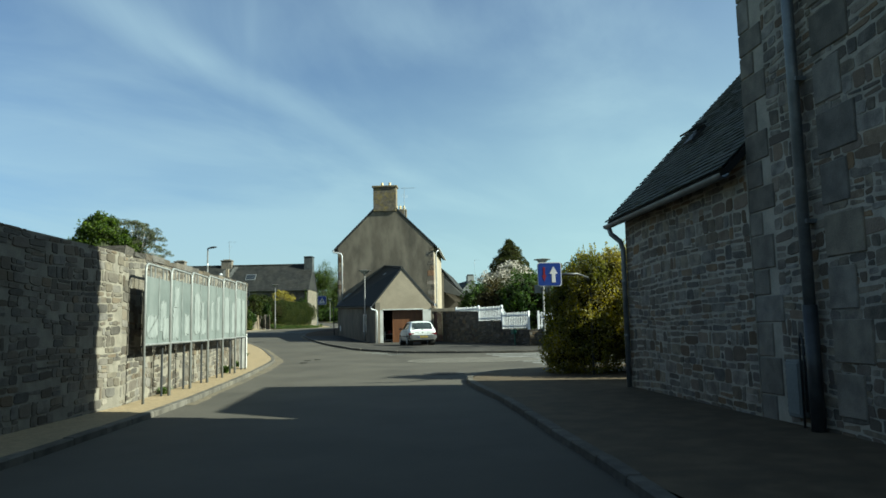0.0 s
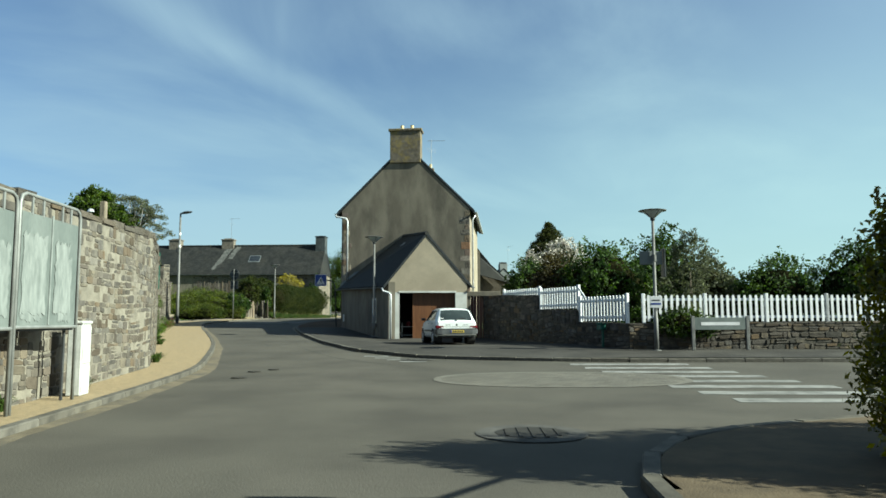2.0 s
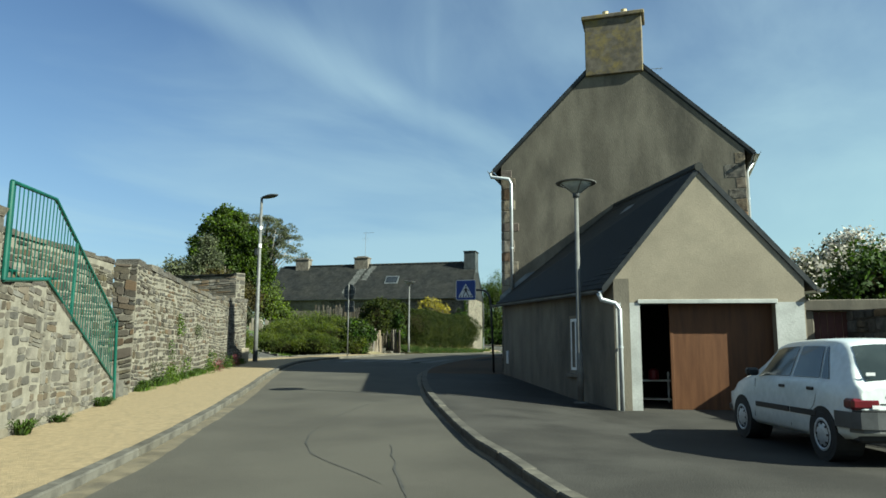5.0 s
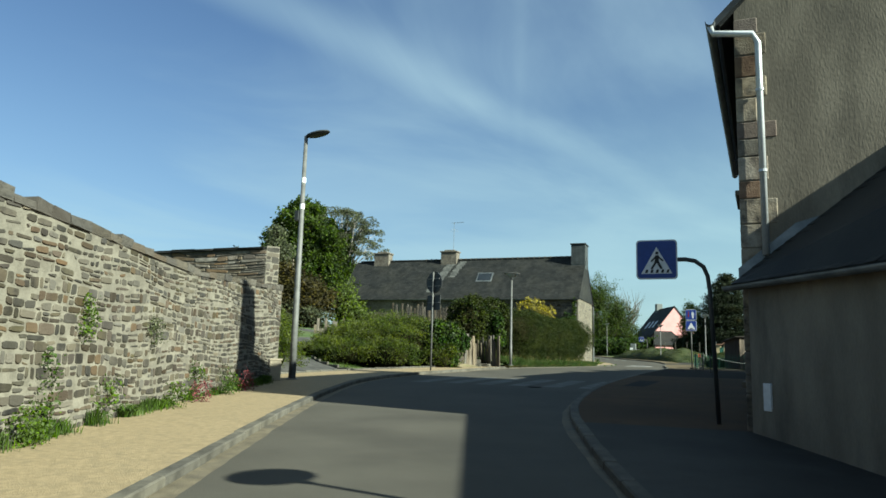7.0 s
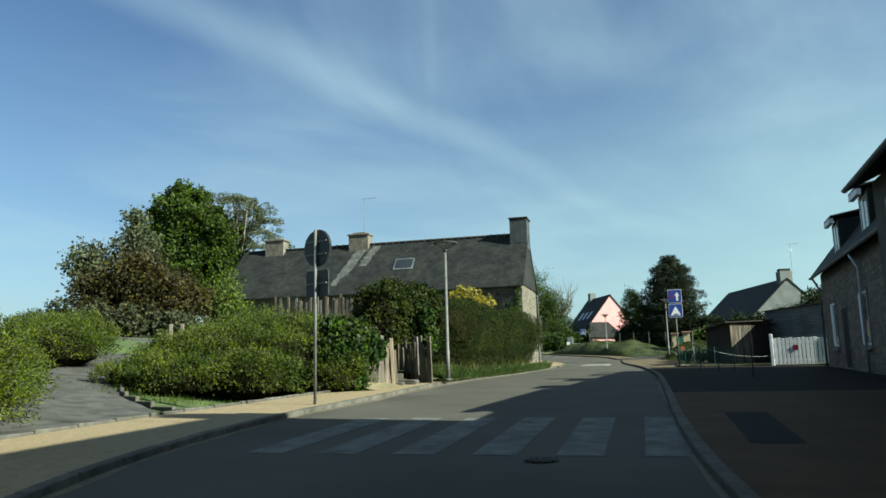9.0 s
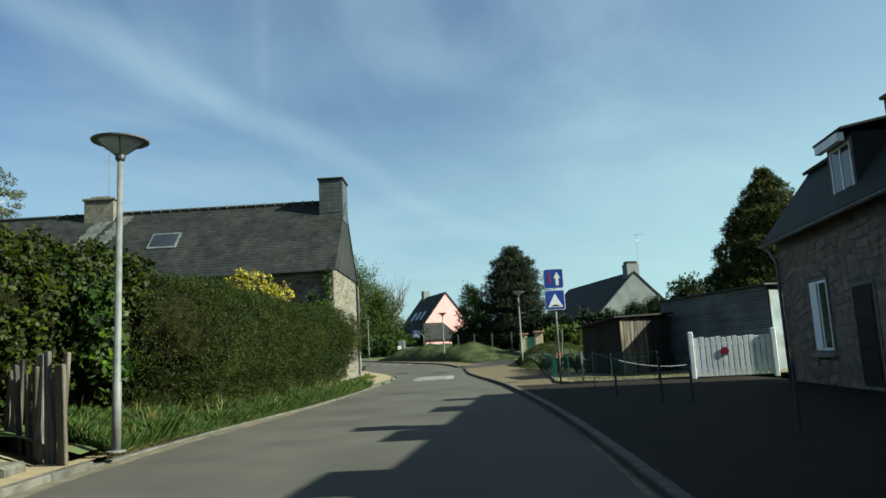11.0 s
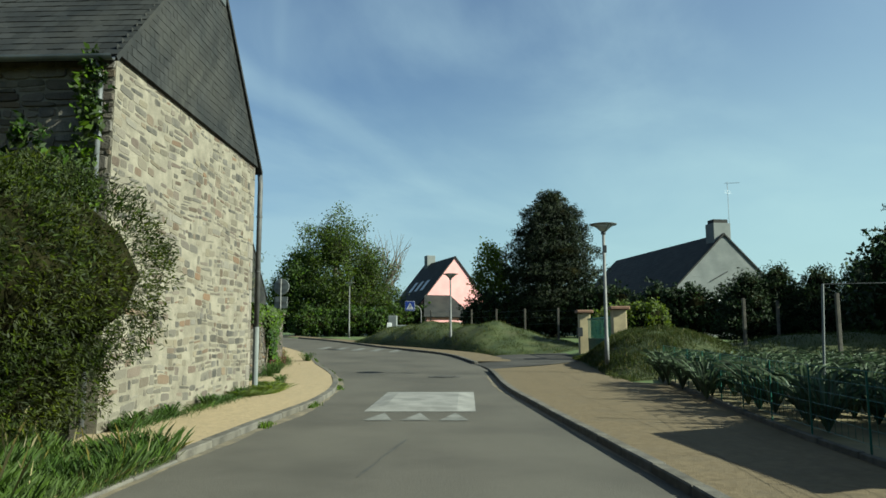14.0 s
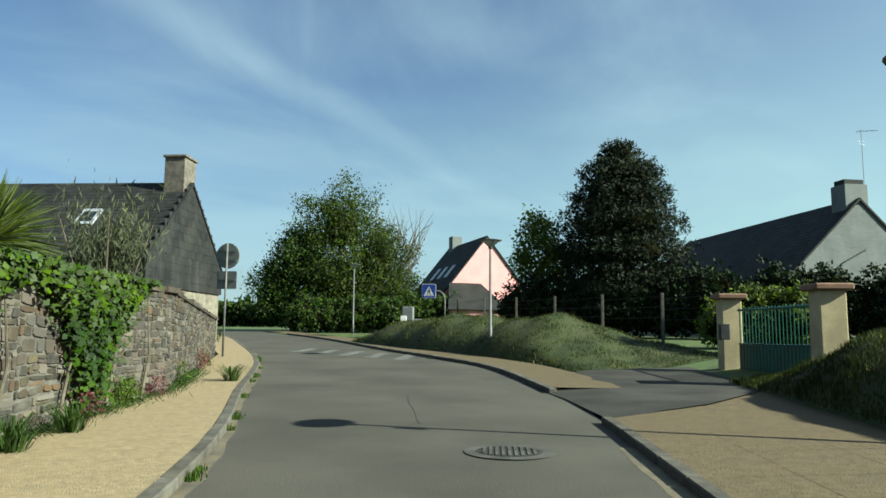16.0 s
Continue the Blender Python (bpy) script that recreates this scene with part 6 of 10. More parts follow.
# ---- street furniture ----
def bowl_lamp(at, top, label="grey steel street lamp with a conical glass bowl and flat cap", box_on=False):
    t = thing("street_lamp", label, "street lamp", at, group="bowl street lamps")
    z = top - at[2]
    part("base_plate", lathe([(0.14, 0), (0.14, 0.02), (0.08, 0.03)], 14), M_GREYPAINT, t)
    part("pole", tube([(0, 0, 0), (0, 0, 1.0), (0, 0, 1.01), (0, 0, z - 0.34)], [0.068, 0.066, 0.055, 0.042], 14), M_GREYPAINT, t, smooth=True)
    part("collar", lathe([(0.06, z - 0.36), (0.075, z - 0.33), (0.075, z - 0.26), (0.05, z - 0.24)], 14), M_DARKMETAL, t)
    part("bowl", lathe([(0.075, z - 0.27), (0.2, z - 0.16), (0.34, z - 0.06), (0.335, z - 0.055), (0.19, z - 0.15), (0.05, z - 0.24)], 20), M_BOWL, t, "translucent bowl", smooth=True)
    for k in range(4):
        a = k * math.pi / 2 + 0.4
        part("rib", tube([(0.07 * math.cos(a), 0.07 * math.sin(a), z - 0.27), (0.35 * math.cos(a), 0.35 * math.sin(a), z - 0.05)], 0.012, 6), M_GREYPAINT, t)
    part("cap", lathe([(0.42, z - 0.06), (0.43, z - 0.04), (0.3, z - 0.015), (0.06, z)], 22), M_GREYPAINT, t)
    if box_on:
        part("control_box", boxes((-0.05, -0.16, z - 0.95, 0.06, -0.06, z - 0.72), bevel=0.008), M_DARKMETAL, t, "small dark box strapped to the pole")
    return t


M_BOWL = mat("frosted_bowl", (0.30, 0.33, 0.34), (0.38, 0.41, 0.42), scale=3, fine=20, rough=0.3, bump=0.0)
bowl_lamp((-5.14, 46.62, h(46.6) + UP - 0.12), 5.25)
lamp_side = bowl_lamp((5.0, 36.15, h(36) + UP), 4.78)
bowl_lamp((-18.27, 77.72, 1.7), 6.45)
bowl_lamp((-9.5, 111.7, 2.05), 6.62, box_on=True)
bowl_lamp((-14.7, 128.8, 2.45), 6.6)
bowl_lamp((-24.2, 152.5, h(152)), 8.0)
sb = thing("plate_sign", "small white plate with a blue stripe on a lamp pole", "sign", (5.0, 36.15, 1.7))
part("plate", boxes((-0.19, -0.085, 0.0, 0.19, -0.07, 0.36), bevel=0.01), M_SIGNWHITE, sb)
part("bar", boxes((-0.15, -0.092, 0.1, 0.15, -0.084, 0.15)), M_BLUE, sb)
part("bar", boxes((-0.12, -0.092, 0.22, 0.12, -0.084, 0.25)), M_DARKMETAL, sb)
part("strap", tube([(0, 0, 0.15), (0, 0, 0.2)], 0.075, 12), M_GREYPAINT, sb)
sb2 = thing("direction_sign", "pale sign boxes seen from behind on a lamp pole", "sign", (5.0, 36.15, 3.05))
part("board", boxes((-0.42, 0.07, 0.0, 0.28, 0.11, 0.42), bevel=0.012), M_PALEGREY, sb2)
part("board", boxes((0.3, 0.0, -0.4, 0.36, 0.35, 0.5), bevel=0.012), M_DARKMETAL, sb2)
part("strap", tube([(0, 0, 0.1), (0, 0, 0.3)], 0.075, 12), M_GREYPAINT, sb2)

# the taller lamp with an outrigger head
tl = thing("street_lamp", "tall grey tapered street lamp with a flat side head", "street lamp", (-19.75, 59.85, h(59.85) + UP))
zt = 8.45 - (h(59.85) + UP)
part("base_plate", lathe([(0.16, 0), (0.16, 0.02), (0.11, 0.03)], 14), M_GREYPAINT, tl)
part("pole", tube([(0, 0, 0), (0, 0, 1.4), (0, 0, zt)], [0.1, 0.092, 0.055], 14), M_GREYPAINT, tl, smooth=True)
part("dark_foot", tube([(0, 0, 0.0), (0, 0, 0.5)], [0.106, 0.103], 14), M_DARKMETAL, tl, "dark painted pole foot")
hd = part("lamp_head", lathe([(0.05, 0.0), (0.24, 0.02), (0.3, 0.06), (0.28, 0.1), (0.1, 0.16)], 18), M_DARKMETAL, tl, "flat dark lamp head")
hd.matrix_basis = Matrix.Translation((0.38, 0.05, zt - 0.02)) @ Matrix.Rotation(radians(-8), 4, "Y") @ Matrix.Diagonal((1.35, 0.7, 1, 1))
part("arm", tube([(0, 0, zt - 0.05), (0.2, 0.02, zt + 0.03)], 0.04, 10), M_DARKMETAL, tl)
part("strap", tube([(0, 0, zt - 2.25), (0, 0, zt - 2.1)], 0.075, 12), M_WHITE, tl)
part("strap", tube([(0, 0, zt - 1.45), (0, 0, zt - 1.3)], 0.07, 12), M_WHITE, tl)
part("control_box", boxes((-0.2, -0.08, zt - 2.6, -0.06, 0.08, zt - 2.3), bevel=0.01), M_DARKMETAL, tl)


def put_local(t, name, bm, material, m, label=""):
    bmesh.ops.transform(bm, matrix=m, verts=bm.verts)
    bmesh.ops.recalc_face_normals(bm, faces=bm.faces)
    return part(name, bm, material, t, label)


def rounded_plate(w, hh, r, y0, y1):
    bm = bmesh.new()
    pts = []
    for cx, cz, a0 in ((w / 2 - r, hh - r, 0), (-w / 2 + r, hh - r, 90), (-w / 2 + r, r, 180), (w / 2 - r, r, 270)):
        pts += [(cx + r * math.cos(radians(a0 + k * 22.5)), cz + r * math.sin(radians(a0 + k * 22.5))) for k in range(5)]
    a, b = [bm.verts.new((x, y0, z)) for x, z in pts], [bm.verts.new((x, y1, z)) for x, z in pts]
    bm.faces.new(a), bm.faces.new(b[::-1])
    for i in range(len(pts)):
        j = (i + 1) % len(pts)
        bm.faces.new((a[j], a[i], b[i], b[j]))
    bmesh.ops.recalc_face_normals(bm, faces=bm.faces)
    return bm


def poly_plate(pts, y0, y1):
    bm = bmesh.new()
    a, b = [bm.verts.new((x, y0, z)) for x, z in pts], [bm.verts.new((x, y1, z)) for x, z in pts]
    bm.faces.new(a), bm.faces.new(b[::-1])
    for i in range(len(pts)):
        j = (i + 1) % len(pts)
        bm.faces.new((a[j], a[i], b[i], b[j]))
    bmesh.ops.recalc_face_normals(bm, faces=bm.faces)
    return bm


def square_sign(t, z, kind, size=0.66, x=0.0, y=-0.05):
    """A square blue sign with its foot at height z, looking along -y."""
    m = Matrix.Translation((x, y, z))
    back = put_local(t, "sign_plate", rounded_plate(size, size, 0.06, -0.012, 0.012), M_SIGNWHITE, m, "white-edged square sign plate")
    put_local(t, "sign_back", rounded_plate(size, size, 0.06, 0.012, 0.028), M_GREYPAINT, m)
    i = size * 0.94
    face = put_local(t, "sign_face", rounded_plate(i, i, 0.05, -0.017, -0.012), M_BLUE, m @ Matrix.Translation((0, 0, (size - i) / 2)), "blue sign face")
    u = size / 0.66

    def mark(name, pts, mt, d=-0.021):
        put_local(t, name, poly_plate([(a * u, b * u) for a, b in pts], d, -0.016), mt, m)

    def arrow(cx, w, hw, z0, z1, z2, up, mt):
        p = [(cx - w, z0), (cx + w, z0), (cx + w, z1), (cx + hw, z1), (cx, z2), (cx - hw, z1), (cx - w, z1)]
        if not up:
            p = [(a, 0.66 - b) for a, b in p][::-1]
        mark("arrow", p, mt)

    if kind == "priority":
        arrow(0.11, 0.05, 0.115, 0.1, 0.34, 0.55, True, M_SIGNWHITE)
        arrow(-0.15, 0.028, 0.065, 0.13, 0.36, 0.53, False, M_RED)
    else:
        mark("triangle", [(-0.25, 0.09), (0.25, 0.09), (0, 0.54)], M_SIGNWHITE)
        if kind == "hump":
            mark("hump", [(-0.17, 0.115), (0.17, 0.115), (0.1, 0.145), (0.04, 0.175), (-0.04, 0.175), (-0.1, 0.145)], M_BLACK, -0.025)
        else:
            for k in range(5):
                x0 = -0.19 + k * 0.085
                mark("stripe", [(x0, 0.105), (x0 + 0.045, 0.105), (x0 + 0.055, 0.16), (x0 + 0.02, 0.16)], M_BLACK, -0.025)
            for pts in ([(-0.1, 0.17), (-0.065, 0.165), (0.0, 0.27), (-0.03, 0.29)], [(0.06, 0.165), (0.1, 0.175), (0.035, 0.3), (0.0, 0.28)], [(-0.035, 0.27), (0.04, 0.27), (0.035, 0.4), (-0.02, 0.4)], [(-0.1, 0.3), (-0.075, 0.285), (0.0, 0.37), (-0.015, 0.39)], [(0.1, 0.29), (0.115, 0.31), (0.03, 0.39), (0.02, 0.36)], [(-0.02, 0.415), (0.03, 0.415), (0.035, 0.46), (-0.015, 0.46)]):
                mark("symbol", pts, M_BLACK, -0.025)
    return face


# priority sign reaching out of the golden shrub
s1 = thing("priority_sign", "blue square priority sign with white and red arrows on an arm", "road sign", (3.29, 18.1, 0.15))
square_sign(s1, 2.25, "priority", 0.6, x=-0.62)
part("arm", tube([(-0.55, -0.01, 2.55), (0.1, 0.05, 2.55), (0.5, 0.75, 2.5), (0.6, 0.95, 2.3)], 0.032, 10), M_DARKMETAL, s1, smooth=True)
part("pole", tube([(0.6, 0.95, -0.1), (0.6, 0.95, 2.32)], 0.032, 10), M_DARKMETAL, s1)
# crossing sign on a bent arm before the garage
s2 = thing("crossing_sign", "blue square pedestrian crossing sign on a bent dark pole", "road sign", (-8.3, 54.25, h(54.2) + UP))
zs = 3.32 - (h(54.2) + UP)
square_sign(s2, zs, "crossing", 0.66, x=-0.9)
part("pole", tube([(0, 0, 0), (-0.08, 0, zs - 0.2), (-0.11, 0, zs + 0.05), (-0.17, 0, zs + 0.2), (-0.3, 0, zs + 0.3), (-0.45, 0, zs + 0.33), (-0.95, 0, zs + 0.33)], 0.036, 10), M_DARKMETAL, s2, smooth=True)
# two signs on one pole by the vegetable garden
s3 = thing("road_sign", "priority sign above a speed hump sign on a grey pole", "road sign", (-9.98, 91.0, h(91) + UP), 4)
zs = 4.85 - (h(91) + UP)
square_sign(s3, zs + 0.03, "priority", 0.66)
square_sign(s3, zs - 0.68, "hump", 0.66)
part("pole", tube([(0, 0, 0), (0, 0, zs + 0.66)], 0.034, 12), M_GREYPAINT, s3, smooth=True)
for z in (zs - 0.3, zs + 0.35):
    part("bracket", boxes((-0.05, -0.04, z - 0.02, 0.05, 0.04, z + 0.02)), M_GREYPAINT, s3)
# crossing sign beyond the mound
s4 = thing("crossing_sign", "blue square pedestrian crossing sign on a bent grey pole", "road sign", (-16.7, 134.6, h(134.6) + UP))
zs = 4.75 - (h(134.6) + UP)
square_sign(s4, zs, "crossing", 0.62, x=-0.7)
part("pole", tube([(0, 0, 0), (0, 0, zs - 0.05), (-0.05, 0, zs + 0.15), (-0.2, 0, zs + 0.3), (-0.5, 0, zs + 0.33)], 0.034, 10), M_GREYPAINT, s4, smooth=True)


def disc_back(at, zc, rz, grey, r=0.42):
    t = thing("road_sign", "bare back of a round sign above a plate", "road sign", at, rz)
    part("pole", tube([(0, -0.04, 0), (0, -0.04, zc + r)], 0.034, 12), M_GREYPAINT, t, smooth=True)
    put_local(t, "disc", lathe([(r, -0.015), (r, 0.015)], 36), grey, Matrix.Translation((0, 0.02, zc)) @ Matrix.Rotation(radians(90), 4, "X"), "bare metal back of a round sign")
    put_local(t, "disc_rim", lathe([(r + 0.012, -0.02), (r + 0.012, 0.01)], 36), grey, Matrix.Translation((0, 0.035, zc)) @ Matrix.Rotation(radians(90), 4, "X"))
    put_local(t, "plate", rounded_plate(0.72, 0.6, 0.05, 0.0, 0.025), grey, Matrix.Translation((0, 0.015, zc - r - 0.7)))
    for z in (zc - 0.15, zc + 0.15, zc - r - 0.4):
        part("bracket", boxes((-0.32, -0.02, z - 0.02, 0.32, 0.012, z + 0.02)), M_GREYPAINT, t)
    return t


disc_back((-19.0, 68.7, h(68.7) + UP), 4.97 - h(68.7) - UP, -22, M_DARKMETAL)
disc_back((-23.55, 126.6, h(126.6) + UP), 5.75 - h(126.6) - UP, -8, M_PALEGREY)

# ---- poster boards on the wall ----
M_PANEL = mat("greenish_metal_panel", (0.085, 0.1, 0.095), (0.125, 0.142, 0.135), scale=1.6, fine=20, rough=0.5, bump=0.1, c=(0.155, 0.17, 0.163), c_scale=1.1, c_amount=0.6, stretch=(1, 1, 0.5))
M_PAPER = mat("torn_paper_remains", (0.125, 0.14, 0.135), (0.175, 0.192, 0.185), scale=6, fine=40, rough=0.9, bump=0.3, c=(0.1, 0.115, 0.11), c_scale=5, c_amount=0.8, stretch=(2, 2, 0.6))
M_TUBE = mat("galvanised_tube", (0.16, 0.168, 0.163), (0.22, 0.228, 0.222), scale=4, fine=30, rough=0.5, bump=0.05, metal=0.3)
prng = random.Random(77)
spots = along([(-5.72, 13.75), (-6.25, 18.9), (-6.72, 24.2), (-7.3, 30.2)], 1.8)[:6]
for i, (x, y, a) in enumerate(spots):
    z0 = h(y)
    top = 2.74 + 0.05 * i
    w = 1.73
    t = thing("poster_board", "galvanised poster board frame with torn paper remains", "poster board", (x, y, z0 + 0.03), math.degrees(a), group="poster boards along the wall")
    zt = top - z0
    loop = [(0, -0.0, 0), (0, 0, zt - 0.14), (0.04, 0, zt - 0.04), (0.14, 0, zt), (w - 0.14, 0, zt), (w - 0.04, 0, zt - 0.04), (w, 0, zt - 0.14), (w, 0, 0)]
    part("frame_tube", tube(loop, 0.026, 8), M_TUBE, t, smooth=True)
    part("rail", tube([(0, 0, 1.17), (w, 0, 1.17)], 0.026, 8), M_TUBE, t)
    part("rail_back", boxes((0.02, 0.03, 1.12, w - 0.02, 0.07, 1.16)), M_DARKMETAL, t)
    for k in (0, 1):
        xa, xb = 0.06 + k * (w / 2 - 0.02), w / 2 - 0.01 + k * (w / 2 - 0.05)
        pn = part("panel", boxes((xa, -0.006, 1.19, xb, 0.012, zt - 0.24), bevel=0.003), M_PANEL, t, "grey-green metal panel")
        for q in range(prng.choice((1, 2, 2))):
            px = prng.uniform(xa + 0.02, xa + 0.3)
            pz = prng.uniform(1.22, 1.4)
            pw, ph = prng.uniform(0.3, max(0.35, xb - px - 0.03)), prng.uniform(0.4, zt - 0.3 - pz)
            pw = min(pw, xb - px - 0.02)
            n = 14
            edge = [(px + pw * u, pz + prng.uniform(0, 0.06)) for u in np.linspace(0, 1, n)] + [(px + pw + prng.uniform(-0.04, 0.01), pz + ph * u) for u in np.linspace(0.1, 0.9, n)] + [(px + pw * u, pz + ph + prng.uniform(-0.1, 0.0)) for u in np.linspace(1, 0, n)] + [(px + prng.uniform(-0.01, 0.04), pz + ph * u) for u in np.linspace(0.9, 0.1, n)]
            put_local(pn, "paper", poly_plate([(e, f) for e, f in edge], -0.012 - 0.004 * q, -0.0065 - 0.004 * q), M_PAPER, Matrix(), "torn weathered poster paper")
        for xs in (xa + 0.25, xb - 0.25):
            part("hanger", boxes((xs - 0.02, -0.01, zt - 0.26, xs + 0.02, 0.01, zt)), M_TUBE, t)
    part("middle_strip", boxes((w / 2 - 0.025, -0.02, 1.2, w / 2 + 0.015, -0.004, zt - 0.2)), M_PAPER, t)
    part("hidden_post", tube([(w * 0.94, 0.12, 0), (w * 0.94, 0.12, 1.2)], 0.025, 6), M_DARKMETAL, t, "rusty support post")

wb = thing("utility_cabinet", "white weathered utility cabinet at the wall foot", "cabinet", (-6.95, 25.0, h(25.0) + UP), 100)
part("body", boxes((-0.2, -0.08, 0, 0.2, 0.14, 1.12), bevel=0.015), M_GWHITE, wb)
part("lid", boxes((-0.215, -0.095, 1.12, 0.215, 0.155, 1.17), bevel=0.012), M_GWHITE, wb)
part("door", boxes((-0.175, -0.092, 0.5, 0.175, -0.08, 1.08), bevel=0.006), M_GWHITE, wb)
part("plate", boxes((-0.175, -0.09, 0.06, 0.175, -0.08, 0.46), bevel=0.006), M_GWHITE, wb)
wb2 = thing("utility_cabinet", "small cream utility cabinet at the wall end", "cabinet", (-19.92, 59.05, h(59.1) + UP), 65)
part("body", boxes((-0.24, -0.12, 0, 0.24, 0.12, 0.55), bevel=0.012), M_CREAM, wb2)
part("lid", boxes((-0.26, -0.14, 0.55, 0.26, 0.14, 0.6), bevel=0.01), M_CREAM, wb2)
part("door", boxes((-0.2, -0.13, 0.05, 0.2, -0.118, 0.5), bevel=0.005), M_CREAM, wb2)

# ---- green stair railing between the two walls ----
rl = thing("stair_railing", "green painted steel stair railing with upright bars", "railing", (-12.6, 41.0, h(41) + UP))
RT = [Vector((-11.85, 38.9, 3.78)), Vector((-12.5, 40.35, 3.88)), Vector((-14.2, 44.0, 2.22))]
RB = [Vector((-11.85, 38.9, 2.5)), Vector((-12.5, 40.3, 2.66)), Vector((-14.15, 43.9, 1.08))]
for nm, line_ in (("hand_rail", RT), ("bottom_rail", RB)):
    wpart(nm, tube(line_, 0.03, 8), M_GREEN, rl)


def on_line(pts, y):
    return Vector([float(np.interp(y, [p.y for p in pts], [p[i] for p in pts])) for i in range(3)])


for i in range(38):
    y = 39.0 + 0.13 * i
    wpart("bar", tube([on_line(RT, y), on_line(RB, y)], 0.009, 5), M_GREEN, rl)
wpart("post", tube([on_line(RT, 41.4), on_line(RB, 41.4) - Vector((0, 0, 0.1))], 0.022, 8), M_GREEN, rl)
wpart("post", tube([RT[2], (-14.22, 44.1, h(44) + UP - 0.02)], 0.032, 8), M_GREEN, rl)
wpart("post", tube([RT[0], RB[0]], 0.032, 8), M_GREEN, rl)
wpart("bracket", tube([(-12.6, 40.6, 2.7), (-12.8, 40.5, 2.7)], 0.02, 6), M_GREEN, rl)
wpart("bracket", tube([(-11.95, 39.2, 2.65), (-12.2, 39.1, 2.65)], 0.02, 6), M_GREEN, rl)
st = thing("stone_steps", "worn stone steps rising behind the wall gap", "steps", (-15, 44, h(44)))
for i in range(9):
    c = Vector((-14.55, 44.9, h(44.6) + UP)) + Vector((0.14, -0.34, 0)) * i
    wpart("step", boxes((c.x - 1.0, c.y - 0.2, c.z - 0.4, c.x - 0.1, c.y + 0.2, c.z + 0.17 + 0.17 * i), bevel=0.015), M_KERB, st)

# ---- picket fence on the garden wall ----
M_PICKET = mat("white_picket_paint", (0.5, 0.51, 0.52), (0.6, 0.61, 0.62), scale=3, fine=30, rough=0.6, bump=0.15, spread=0.06)


def picket_panel(a, b, z0, hh, slope_first=0.0):
    a, b = Vector((*a, 0)), Vector((*b, 0))
    L = (b - a).length
    t = thing("picket_fence_panel", "white painted wooden picket fence panel on the stone wall", "fence", (a.x, a.y, z0), math.degrees(math.atan2(b.y - a.y, b.x - a.x)), group="picket fence panels")
    for z in (0.12, hh - 0.18):
        part("rail", boxes((0, 0.0, z, L, 0.035, z + 0.08), bevel=0.006), M_PICKET, t)
    for x in (0, L):
        part("post", boxes((x - 0.05, -0.03, -0.25, x + 0.05, 0.07, hh + 0.05), bevel=0.01), M_PICKET, t)
    bm = bmesh.new()
    pts = [(-0.042, 0.02), (0.042, 0.02), (0.042, hh - 0.04), (0.02, hh), (-0.02, hh), (-0.042, hh - 0.04)]
    proto = part("picket", poly_plate(pts, -0.024, 0.0), M_PICKET, t)
    n = int((L - 0.2) / 0.165)
    for i in range(n):
        m = Matrix.Translation((0.16 + i * (L - 0.32) / max(1, n - 1), 0, 0))
        if i == 0:
            proto.matrix_basis = m
        else:
            share(proto, m)
    bm.free()


def on_garden(s):
    d = 0.0
    for (p, q), (tp, tq) in zip(zip(GARDEN, GARDEN[1:]), zip(TOPS_G, TOPS_G[1:])):
        L = math.hypot(q[0] - p[0], q[1] - p[1])
        if s <= d + L:
            f = (s - d) / L
            return (p[0] + (q[0] - p[0]) * f + 0.12, p[1] + (q[1] - p[1]) * f + 0.1), tp + (tq - tp) * f
        d += L
    return (GARDEN[-1][0], GARDEN[-1][1]), TOPS_G[-1]


for pa, pb, z0, hh in (((0.72, 44.45), (1.98, 41.9), 1.85, 0.76), ((2.0, 41.68), (3.12, 39.42), 1.74, 0.8), ((3.17, 39.3), (4.3, 37.0), 1.28, 0.86)):
    picket_panel(pa, pb, z0, hh)
part("brace", tube([(3.12, 39.42, 2.5), (3.3, 39.05, 2.12)], 0.035, 6), M_PICKET, bpy.data.objects["picket_fence_panel"]).matrix_parent_inverse = bpy.data.objects["picket_fence_panel"].matrix_world.inverted()
for k in range(5):
    (pa, za), (pb, zb) = on_garden(11.3 + 2.0 * k), on_garden(11.3 + 2.0 * (k + 1))
    picket_panel(pa, pb, 1.26, 0.86)
gb = thing("litter_bin", "small green litter bin on the garden wall", "bin", (3.62, 37.7, 0.98), -63)
part("body", boxes((-0.14, -0.13, 0.02, 0.14, 0.08, 0.22), bevel=0.03), M_GREEN, gb)
part("lid", boxes((-0.16, -0.16, 0.22, 0.16, 0.1, 0.27), bevel=0.025), M_GREEN, gb)
part("post", boxes((-0.03, 0.0, -0.7, 0.03, 0.06, 0.26)), M_GREEN, gb)
nb = thing("street_name_sign", "low grey two-post street sign with an unreadable name board", "sign", (7.0, 36.3, h(36.3) + UP), 3)
for x in (-0.85, 0.85):
    part("post", boxes((x - 0.05, -0.04, 0, x + 0.05, 0.04, 1.05), bevel=0.01), M_GREYPAINT, nb)
part("board", boxes((-0.8, -0.03, 0.62, 0.8, 0.02, 1.0), bevel=0.01), M_PANEL, nb)
part("bar", boxes((-0.6, -0.036, 0.76, 0.6, -0.029, 0.86)), M_SIGNWHITE, nb)

